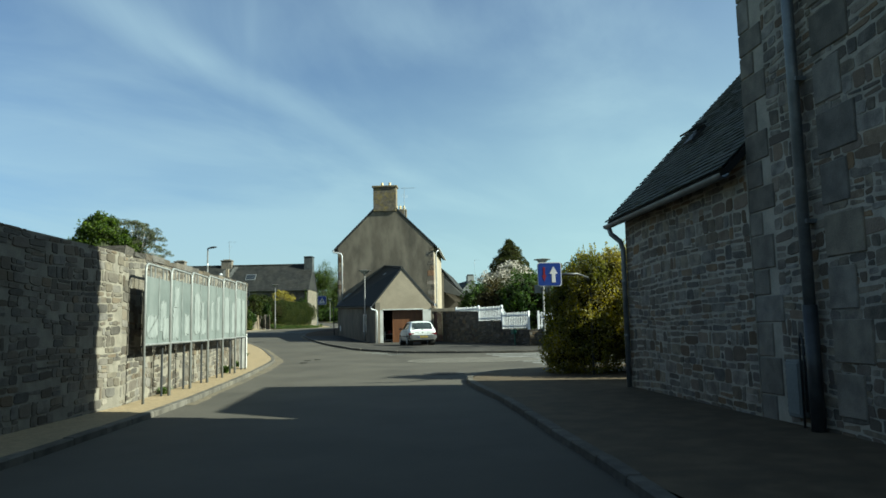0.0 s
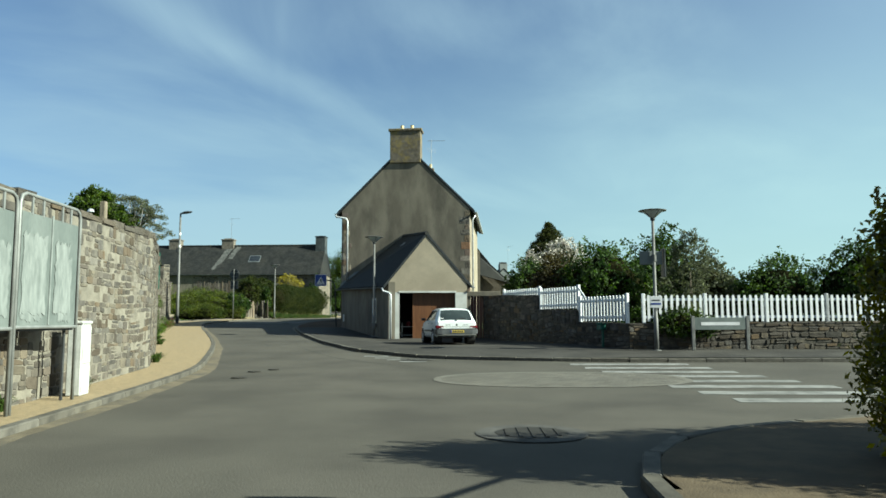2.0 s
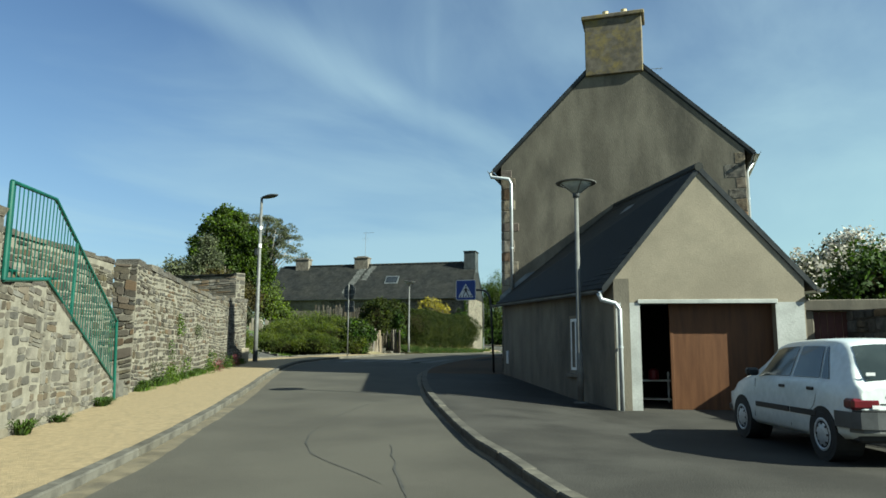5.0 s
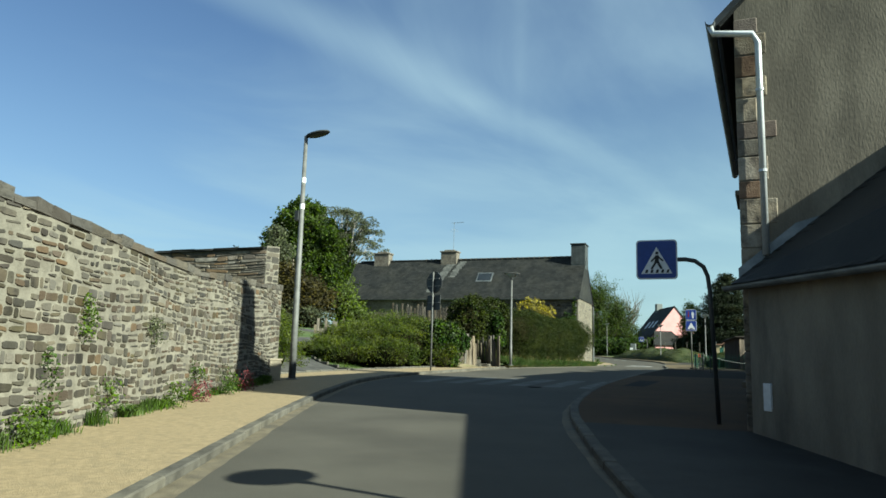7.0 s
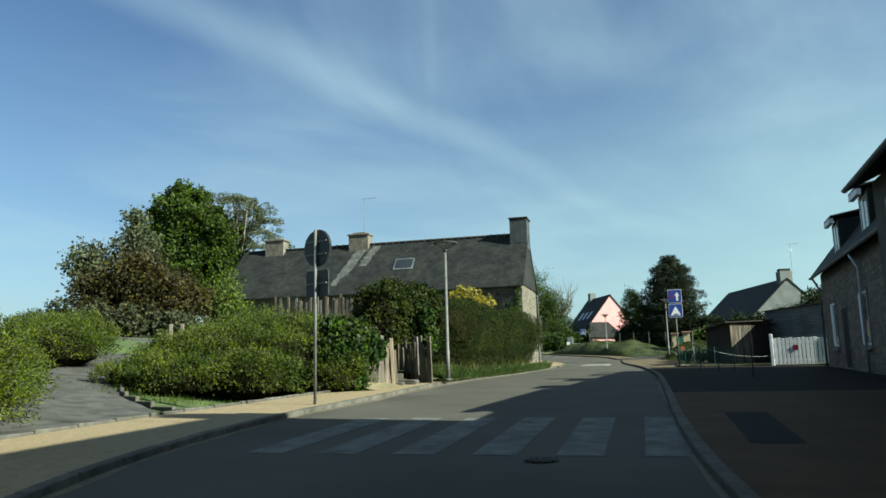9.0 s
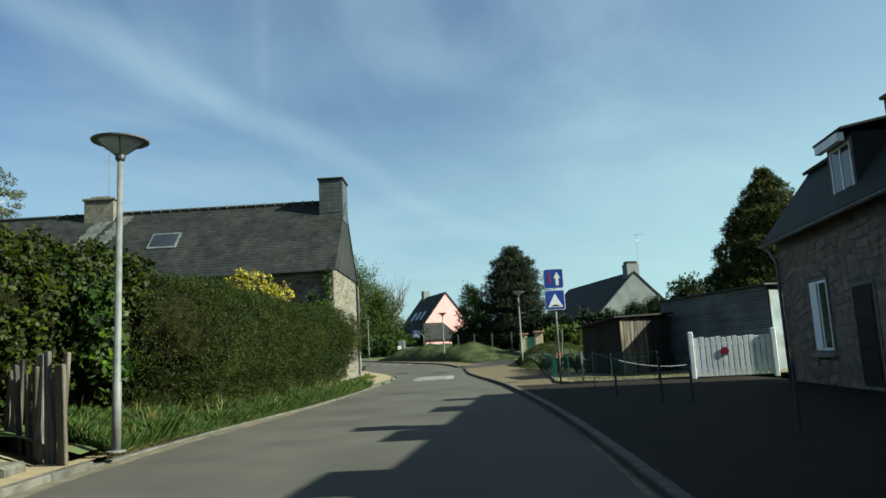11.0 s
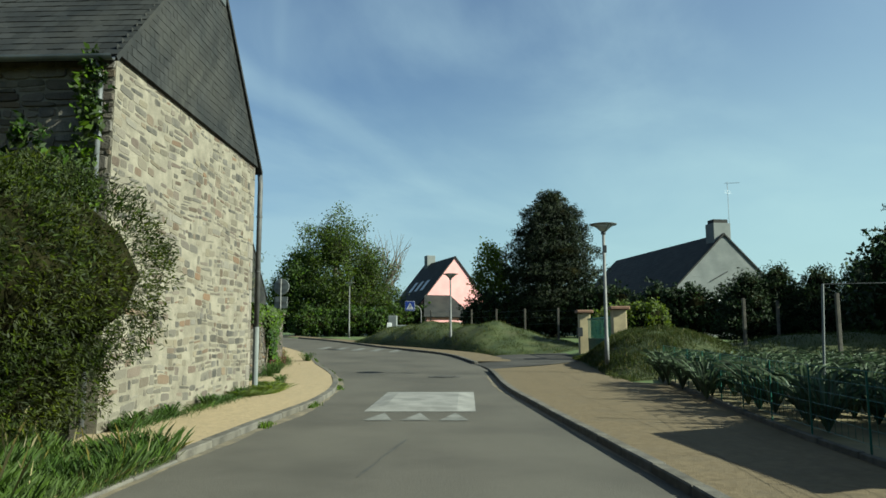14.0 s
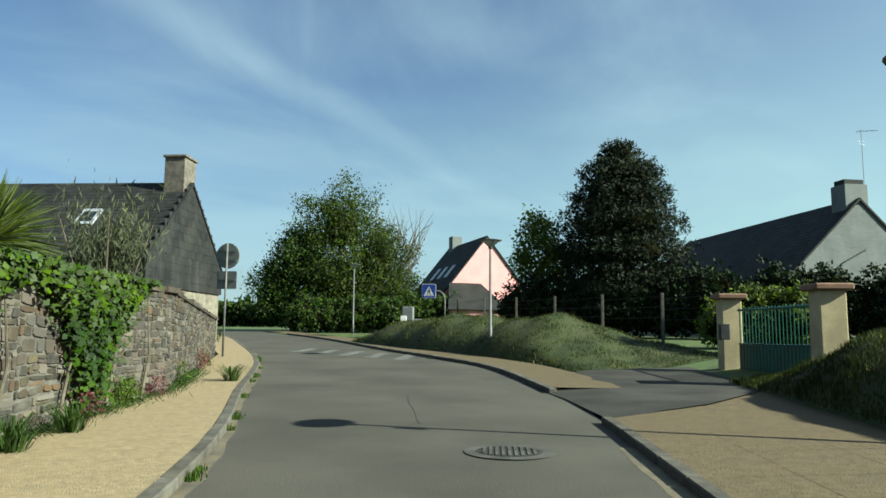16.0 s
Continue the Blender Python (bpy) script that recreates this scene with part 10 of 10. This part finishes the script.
tree("copper_tree", "reddish brown leaved tree on the bank", (-41.5, 93, 3.6), 11.0, [(-42.0, 92.4, 7.6, 2.2, 2.0, 1.8), (-40.2, 93.4, 6.6, 2.2, 2.1, 1.6), (-44.0, 91.6, 6.7, 1.9, 1.8, 1.5), (-41.5, 92.6, 5.5, 2.4, 2.0, 1.3)], L_BROWN, 15000, 0.24, 13, trunk=0.25, heart=0.65)
tree("spruce", "dark pointed conifer behind the copper tree", (-46, 97, 3.6), 13.6, [(-46, 97, 12.2, 0.8, 0.8, 1.4), (-46, 97, 10.6, 1.5, 1.5, 1.2), (-46, 97, 8.8, 2.2, 2.2, 1.5), (-48.5, 95.5, 9.0, 1.6, 1.6, 2.0)], L_OLIVE, 9000, 0.25, 14, trunk=0.2, heart=0.6)
tree("young_tree", "light green conical shrub by the bank", (-38.2, 96, 3.4), 8.2, [(-38.2, 96, 6.0, 1.3, 1.3, 2.2), (-37.4, 97, 5.0, 1.2, 1.2, 1.4)], L_LIGHT, 5000, 0.2, 15, trunk=0.12, heart=0.6)
tree("monkey_puzzle", "tall dark araucaria tree with drooping tiers", (-7.3, 144, 2.9), 14.5,
     [(-7.3, 144, 13.4, 1.2, 1.2, 0.9), (-7.3, 144, 12.3, 2.3, 2.3, 1.0), (-7.3, 144, 10.9, 3.0, 3.0, 1.1), (-7.3, 144, 9.4, 3.5, 3.5, 1.2), (-7.3, 144, 7.8, 3.8, 3.8, 1.2), (-7.3, 144, 6.2, 3.7, 3.7, 1.2), (-7.5, 144, 5.0, 3.2, 3.2, 1.2)], L_PUZZLE, 60000, 0.22, 16, trunk=0.35, depth=0.25, rough=0.2, clump=0.12, heart=0.7, aspect=3.5)
tree("young_birch", "light green tree beside the araucaria", (-11.8, 146, 2.9), 10.4, [(-11.8, 146, 8.6, 1.3, 1.3, 1.6), (-11.2, 146, 6.8, 1.7, 1.6, 1.5), (-12.4, 146, 7.4, 1.0, 1.0, 1.0)], L_LIGHT, 6500, 0.2, 17, trunk=0.12)
tree("roadside_tree", "broad roadside tree in young leaf with bare twigs", (-27.3, 163, 3.4), 16.2,
     [(-27.5, 163, 11.8, 3.6, 3.6, 3.4), (-24.5, 164, 9.0, 3.2, 3.0, 3.2), (-27.0, 163, 7.2, 3.6, 3.4, 3.2), (-22.5, 164.5, 6.0, 2.2, 2.4, 2.2)], L_SPRING, 42000, 0.19, 18, trunk=0.4, heart=0.45, rough=0.5, clump=0.3)
tree("roadside_tree", "dense dark green tree leaning over the road verge", (-31.0, 161.8, 3.4), 12.0,
     [(-30.6, 162, 8.8, 2.6, 2.6, 2.8), (-32.2, 161.5, 6.6, 2.2, 2.2, 2.4), (-29.0, 162, 6.2, 2.4, 2.4, 2.6)], L_TREE, 26000, 0.2, 68, trunk=0.3, heart=0.66, rough=0.45, clump=0.28)
tw = thing("bare_twigs", "bare pale twigs above the roadside tree", "tree", (-25.5, 165, 3.4))
r3 = random.Random(9)
for k in range(130):
    b = Vector((-25.5 + r3.uniform(-2.5, 4.5), 165 + r3.uniform(-1, 1), 9.5 + r3.uniform(-1.5, 2)))
    e = b + Vector((r3.uniform(-1.2, 1.6), r3.uniform(-0.6, 0.6), r3.uniform(1.5, 4.2)))
    wpart("twig", tube([(-25.5, 165, 5), b, b.lerp(e, 0.5) + Vector((r3.uniform(-0.3, 0.3), 0, 0)), e], [0.06, 0.04, 0.025, 0.01], 4), M_BARK, tw)
tree("thuja", "tall dense yellow-green thuja behind the sheds", (11.5, 123.3, 2.2), 15.8, [(11.5, 123.3, 15.0, 0.9, 0.9, 1.3), (11.5, 123.3, 13.6, 2.0, 2.0, 1.7), (11.4, 123.3, 11.6, 3.3, 3.3, 2.1), (11.6, 123.3, 9.4, 4.4, 4.4, 2.4), (11.4, 123.3, 7.0, 5.3, 5.3, 2.5), (11.5, 123.3, 4.6, 5.9, 5.9, 2.4)], L_THUJA, 100000, 0.22, 19, trunk=0.3, depth=0.07, rough=0.13, clump=0.1, heart=0.86, aspect=3.6)
tree("blossom_tree", "small tree covered in white blossom", (6.0, 70, 1.4), 7.4, [(6.5, 70, 5.6, 2.0, 1.8, 1.6), (4.8, 69.5, 4.8, 1.6, 1.6, 1.5), (6.2, 70, 3.6, 2.2, 1.8, 1.4)], L_OLIVE, 7000, 0.17, 22, trunk=0.15, heart=0.4)
rb = np.random.default_rng(5)
C, N = crown_points(rb, [(6.5, 70, 5.6, 2.1, 1.9, 1.7), (4.8, 69.5, 4.8, 1.7, 1.7, 1.6), (6.2, 70, 3.6, 2.3, 1.9, 1.5)], 9000, 0.12, 0.32, clump=0.14, per=6)
quads("blossom", bpy.data.objects["blossom_tree"], L_WHITE, leaf_quads(rb, C, N, 0.15, 1.2, 0.5))
for k, (x, y, z, rx, rz, m) in enumerate([(6.0, 49, 3.3, 1.9, 1.8, L_TREE), (9.3, 51.5, 3.6, 1.5, 2.2, L_TREE), (11.3, 51, 2.9, 1.5, 1.7, L_OLIVE), (14.6, 50, 2.7, 2.0, 1.6, L_TREE), (18.5, 49, 3.1, 2.2, 2.0, L_IVY), (3.9, 50.5, 2.9, 1.4, 1.6, L_BROWN), (22, 47, 3.4, 2.2, 2.2, L_TREE), (8.0, 56, 2.7, 2.4, 1.6, L_DARK), (13, 57, 2.3, 2.6, 1.5, L_DARK), (18, 58, 2.4, 2.6, 1.6, L_DARK), (2.6, 54, 3.0, 1.2, 1.5, L_TREE)]):
    sh = shrub("garden_tree", "bushy green garden tree behind the picket fence", (x, y, h(y)), [(x, y, z, rx, rx, rz), (x + 0.5 * rx, y + 0.3, z - 0.5, rx * 0.8, rx * 0.8, rz * 0.8), (x - 0.5 * rx, y, z - 0.4, rx * 0.75, rx * 0.75, rz * 0.8), (x, y, z - 1.0, rx * 0.95, rx * 0.9, rz * 0.8)], m, 9000, 0.17, 300 + k, rough=0.35, depth=0.2, clump=0.1, category="tree", group="garden trees")
shrub("spiky_shrub", "upright feathery shrub in the garden", (9.4, 47, 0.8), [(9.4, 47, 3.6, 0.9, 0.8, 1.7), (8.9, 47, 2.6, 1.0, 0.9, 1.4)], L_OLIVE, 4000, 0.24, 330, heart=False, aspect=5, along_n=1.2)
shrub("wall_shrub", "green shrub spilling over the garden wall", (6.2, 36.85, 1.0), [(5.9, 36.75, 1.2, 0.75, 0.4, 0.45), (6.5, 36.8, 1.15, 0.6, 0.35, 0.35)], L_IVY, 3500, 0.09, 331, stems=False)
# back hedges and gardens
for nm, lab, line, half, hh, m, n, sz, sd_ in (
        ("garden_hedge", "dark clipped garden hedge behind the mound", [(-13.2, 145), (-2, 140.5), (9, 136)], 1.3, 3.4, L_DARK, 26000, 0.22, 41),
        ("garden_hedge", "rough dark hedge behind the vegetable garden", [(1.5, 113), (3.5, 120), (9, 125), (16, 121)], 1.8, 4.6, L_DARK, 22000, 0.22, 42),
        ("garden_hedge", "young green shrubs before the grey house", [(-5.6, 131.6), (-2.8, 130.8)], 0.9, 2.3, L_LIGHT, 6000, 0.18, 43),
        ("garden_hedge", "green roadside hedge under the tree", [(-29.5, 159), (-24, 160), (-17, 161)], 1.5, 2.9, L_TREE, 20000, 0.22, 44),
        ("far_hedge", "distant dark field hedge", [(-130, 240), (-70, 235), (-34, 205)], 2.5, 4.5, L_TREE, 22000, 0.5, 45),
        ("garden_hedge", "dense green hedge along the far street", [(-28.5, 137), (-34, 148), (-44, 163)], 0.8, 0.95, L_IVY, 14000, 0.12, 46)):
    bl = hedge_blobs(line, half, hh, terrain, half * 0.95, sd_, 0.2)
    shrub(nm, lab, (*line[0], terrain(*line[0])), bl, m, n, sz, sd_, rough=0.25, depth=0.16, clump=0.1, stems=False, category="hedge", shrink=0.84)
for k, (x, y, top) in enumerate(((2.4, 131.2, 6.7), (4.2, 131.6, 7.1), (6.2, 130.6, 6.8), (8.4, 130.2, 7.2))):
    z_ = terrain(x, y)
    g_ = top - z_
    shrub("garden_conifer", "dark loose conifer before the grey house", (x, y, z_), [(x, y, z_ + g_ * 0.84, 0.9, 0.8, g_ * 0.17), (x, y, z_ + g_ * 0.58, 1.5, 1.2, g_ * 0.26), (x, y, z_ + g_ * 0.3, 1.9, 1.4, g_ * 0.3)], L_DARK, 8000, 0.2, 420 + k, aspect=3.0, rough=0.35, clump=0.12, category="tree", group="conifers before the grey house")
# woods that close the view
wd_t = thing("far_wood", "distant woodland edge closing the view", "woodland", (0, 260, 4), kind="stuff")
rw = np.random.default_rng(77)
blobs = []
for a in np.linspace(0, 2 * math.pi, 150):
    R = rw.uniform(210, 300)
    x, y = -10 + R * math.cos(a), 60 + R * math.sin(a)
    if math.cos(a) > 0.35 or math.sin(a) < -0.2 or (math.cos(a) < -0.3):
        hh = rw.uniform(3, 6)
    else:
        hh = rw.uniform(2.5, 5)
    blobs.append((x, y, h(min(max(y, -80), 300)) + hh * 0.6, rw.uniform(7, 11), rw.uniform(7, 11), hh))
C, N = crown_points(rw, blobs, 24000, 0.15, 0.3, clump=0.5, per=8, low=-0.2)
quads("crown", wd_t, L_TREE, leaf_quads(rw, C, N, 1.9, 1.4, 0.4), kind="stuff")
tagged(core("inner_crown", wd_t, blobs, M_CROWN_SHADE, 0.85, 5), kind="stuff")

# ---- grass ----
def blades(name, label, where, n, hgt, seed, material, width=0.012, lean=0.35):
    """Single grass blades; where(rng) gives a place on the ground."""
    rng = np.random.default_rng(seed)
    P = np.array([where(rng) for _ in range(n)])
    a = rng.uniform(0, 6.283, n)
    L = hgt * rng.uniform(0.4, 1.15, n) * (0.8 + 0.22 * np.sin(P[:, 0] * 3.7 + P[:, 1] * 1.9) + 0.18 * np.sin(P[:, 1] * 5.1 - P[:, 0] * 2.3))
    out = np.stack([np.cos(a), np.sin(a), np.zeros(n)], 1) * (L * lean * rng.uniform(0.2, 1.4, n))[:, None]
    w = np.stack([-np.sin(a), np.cos(a), np.zeros(n)], 1) * width
    mid = P + out * 0.35 + np.stack([0 * L, 0 * L, L * 0.6], 1)
    tip = P + out + np.stack([0 * L, 0 * L, L], 1)
    return tagged(quads(name, None, material, np.stack([P - w, P + w, mid * 0.5 + tip * 0.5 + w * 0.3, tip], 1)), label, "grass", kind="stuff")


def verge(rng):
    y = rng.uniform(78.0, 97.2)
    k = road_edge(y, True)
    x = k + 0.1 - rng.beta(1.1, 1.4) * (k + 19.9)
    return (x, y, max(h(y) + UP, terrain(x, y) + 0.0) - 0.02)


def verge_ground():
    ys = [77.5 + 0.75 * i for i in range(27)]
    rows_ = [across((-21.5, y), (road_edge(y, True) - 0.2, y), 6) for y in ys]
    v, e, f = strip(rows_)
    v = [(x, y, h(y) + 0.07 + 0.42 * ramp(-x, 18.1, 19.8) + 0.03 * math.sin(x * 3 + y * 2)) for x, y, z in v]
    return v, e, f


tagged(part("ground_verge", verge_ground(), M_GRASS_G), "earth bank under long grass at the hedge foot", "ground", kind="structure")


def verge2(rng):
    x, y, z = verge(rng)
    return (x, y, h(y) + 0.05 + 0.42 * ramp(-x, 18.1, 19.8))


blades("long_grass", "long uncut grass at the hedge foot", verge2, 140000, 0.3, 51, L_VERGE, width=0.0014, lean=0.6)
blades("short_grass", "soft undergrowth between the long grass", verge2, 50000, 0.14, 67, L_TURF, width=0.0025, lean=0.9)
blades("dry_grass", "dry seed stalks among the long grass", verge2, 1500, 0.5, 52, L_DRY, width=0.004)


def kerb_dry(rng):
    y = rng.uniform(78.0, 97.5)
    return (road_edge(y, True) - abs(rng.normal(0, 0.22)), y, h(y) + 0.05)


blades("dry_grass", "short dry grass matted along the kerb", kerb_dry, 14000, 0.14, 66, L_DRY, width=0.004, lean=1.6)


M_TURFSOIL = mat("olive_turf", (0.018, 0.028, 0.007), (0.036, 0.046, 0.012), scale=1.5, fine=25, bump=0.9, c=(0.055, 0.05, 0.022), c_scale=0.6, c_amount=0.6)


def mound(name, label, axis, half, height, seed):
    """A long grassy mound along a plan line, on the open ground."""
    (x0, y0), (x1, y1) = axis
    d = Vector((x1 - x0, y1 - y0, 0))
    L = d.length
    u = d.normalized()
    n = Vector((-u.y, u.x, 0))
    def z(s, o):
        e = min(1, ramp(s, -half * 0.9, half) * 1.0) * (1 - ramp(s, L - half, L + half * 0.9))
        e = e * e * (3 - 2 * e)
        c = max(0.0, 1 - (o / half) ** 2)
        return height * e * c ** 0.75 * (1 + 0.12 * math.sin(s * 1.1 + seed) + 0.06 * math.sin(s * 2.7 + o * 2))
    vs, fs = [], []
    ns, no = int((L + 2 * half) / 0.4), int(2 * half / 0.35)
    for i in range(ns + 1):
        s = -half + (L + 2 * half) * i / ns
        for j in range(no + 1):
            o = -half + 2 * half * j / no
            p = Vector((x0, y0, 0)) + u * s + n * o
            vs.append((p.x, p.y, terrain(p.x, p.y) + 0.04 + z(s, o) + (0 if 0 < j < no and 0 < i < ns else -0.3)))
    for i in range(ns):
        for j in range(no):
            a = i * (no + 1) + j
            fs.append((a, a + 1, a + no + 2, a + no + 1))
    ob = tagged(part(name, (vs, [], fs), M_TURFSOIL, smooth=True), label, "ground", kind="structure")
    def where(rng):
        s, o = rng.uniform(-half * 0.95, L + half * 0.95), rng.uniform(-0.98, 0.98) * half
        p = Vector((x0, y0, 0)) + u * s + n * o
        return (p.x, p.y, terrain(p.x, p.y) + 0.02 + z(s, o))
    return where


m1 = mound("ground_mound_far", "smooth grassy mound beyond the driveway", ((-19.0, 139.5), (-10.6, 126.8)), 3.0, 1.4, 1)
blades("short_grass", "short grass on the far mound", m1, 40000, 0.12, 53, L_TURF, width=0.01)
blades("dry_grass", "dry grass on the far mound", m1, 1500, 0.16, 54, L_DRY, width=0.01)
m2 = mound("ground_mound_near", "rough grassy mound beside the gate", ((-7.3, 111.2), (-7.1, 117.0)), 2.5, 1.15, 2)
blades("short_grass", "rough grass on the near mound", m2, 46000, 0.15, 55, L_TURF, width=0.009)
m3 = mound("ground_bank_meadow", "low grassy bank along the meadow fence", ((-5.6, 114.6), (7.0, 112.4)), 2.2, 0.85, 3)
blades("short_grass", "rough grass on the meadow bank", m3, 16000, 0.15, 65, L_TURF, width=0.012)
blades("dry_grass", "dry grass on the near mound", m2, 2500, 0.16, 56, L_DRY, width=0.008)


def lawn(rng):
    x, y = rng.uniform(-9.4, -5.2), rng.uniform(91.2, 95)
    return (x, y, h(y) + 0.11)


blades("short_grass", "dry mown lawn by the sheds", lawn, 7000, 0.05, 57, L_TURF, width=0.005, lean=1.2)


def bank(rng):
    y = rng.uniform(66, 79)
    x = -20.3 - rng.uniform(0.1, 6) * (1 if y > 69.5 else 0.3)
    return (x, y, terrain(x, y))


blades("short_grass", "grass under the junipers", bank, 9000, 0.16, 58, L_GRASS, width=0.012)


def joint(rng):
    y = rng.uniform(100, 128)
    x = road_edge(y, True) + rng.normal(0.12, 0.05)
    return (x, y, h(y))


def clumpy(rng):
    while True:
        x, y, z = joint(rng)
        if math.sin(y * 1.9) + math.sin(y * 4.7 + 1) > 1.0:
            return (x, y, z)


blades("gutter_grass", "weeds along the kerb joint", clumpy, 1800, 0.1, 59, L_GRASS, width=0.01)


def wall_foot(rng):
    y = rng.uniform(99, 106.5) if rng.random() < 0.5 else rng.uniform(108.3, 121)
    x = -18.6 + abs(rng.normal(0, 0.16)) if y < 107 else side(WALL_3, y) + abs(rng.normal(0, 0.2))
    return (x, y, h(y) + UP)


blades("wall_grass", "grass and weeds at the foot of the gable", wall_foot, 4500, 0.14, 60, L_VERGE, width=0.004, lean=1.2)


def mown(rng):
    s_, o_ = rng.random(), rng.random()
    y = 103.9 + 2.6 * s_
    x = -18.5 + 0.55 * o_ * math.sin(math.pi * s_)
    return (x, y, h(y) + UP + 0.05 * math.sin(math.pi * o_) * rng.random())


blades("cut_grass", "flattened cut grass by the white gate", mown, 5000, 0.12, 61, L_LIGHT, width=0.005, lean=2.2)

# artichokes in the vegetable garden
def artichoke(at, seed, scale):
    rng = np.random.default_rng(seed)
    t = thing("artichoke_plant", "big grey-green artichoke plant with arching leaves", "vegetable plant", at, group="artichoke plants")
    V = []
    for k in range(48):
        a = rng.uniform(0, 6.283)
        L = scale * rng.uniform(0.45, 1.15)
        out = np.array([math.cos(a), math.sin(a), 0]) * L * rng.uniform(0.35, 0.8)
        w = np.array([-math.sin(a), math.cos(a), 0])
        o = np.zeros(3)
        P = [o + out * f + (0, 0, L * (1.5 * f - 0.8 * f * f) * 1.1) for f in (0, 0.25, 0.5, 0.75, 1.0)]
        W = [0.01, 0.028, 0.036, 0.026, 0.004]
        for i in range(4):
            for s in (1, -1):
                dz = np.array((0, 0, 0.03))
                V.append([P[i], P[i] + w * s * W[i] * scale + dz, P[i + 1] + w * s * W[i + 1] * scale + dz, P[i + 1]])
    ob = quads("leaves", None, L_ARTI, V)
    ob.parent = t
    return t


protos = [artichoke((-7.0 + k, 100.0, h(100) + 0.1), 70 + k, 0.8 + 0.08 * k) for k in range(3)]
ra = random.Random(3)
for i in range(7):
    for j in range(13):
        x, y = -9.05 + i * 0.75 + ra.uniform(-0.25, 0.25), 98.8 + j * 0.72 + ra.uniform(-0.25, 0.25)
        if y > 98.6:
            copy_thing(ra.choice(protos), pose(x, y, h(y) + 0.1, 0, 0, ra.uniform(0, 360)))

# weeds along and on the old wall by the lane
def lane_wall_foot(rng):
    while True:
        y = rng.uniform(45.8, 58.5)
        if math.sin(y * 2.1) + math.sin(y * 5.3 + 1) > -0.3:
            return (side(WALL_L2, y) + abs(rng.normal(0.03, 0.13)), y, h(y) + UP)


blades("wall_grass", "rough grass at the foot of the lane wall", lane_wall_foot, 5500, 0.2, 66, L_GRASS, width=0.007)
for k, (y, dz, rz, ry) in enumerate(((47.2, 0.3, 0.3, 0.3), (48.6, 0.55, 0.5, 0.2), (50.1, 0.35, 0.3, 0.35), (51.6, 1.3, 0.25, 0.2), (53.6, 0.4, 0.35, 0.3), (49.4, 1.5, 0.3, 0.16), (55.3, 0.3, 0.25, 0.35))):
    x = side(WALL_L2, y) + 0.06
    shrub("wall_weed", "leafy green weed rooted in the joints of the stone wall", (x, y, h(y) + UP), [(x, y, h(y) + UP + dz, 0.1, ry, rz)], L_GRASS if k % 3 else L_OLIVE, 420, 0.05, 300 + k, heart=False, stems=False, group="weeds on the lane wall")

z_ = terrain(-42, 91)
shrub("bank_shrub", "dark green shrubs under the copper tree on the bank", (-42.0, 91.0, z_), [(-43.6, 90.6, z_ + 1.0, 1.9, 1.3, 1.5), (-41.2, 91.0, z_ + 0.9, 1.8, 1.3, 1.4), (-38.8, 91.6, z_ + 0.7, 1.6, 1.2, 1.2), (-45.6, 90.0, z_ + 1.1, 1.6, 1.2, 1.6)], L_OLIVE, 14000, 0.16, 401)
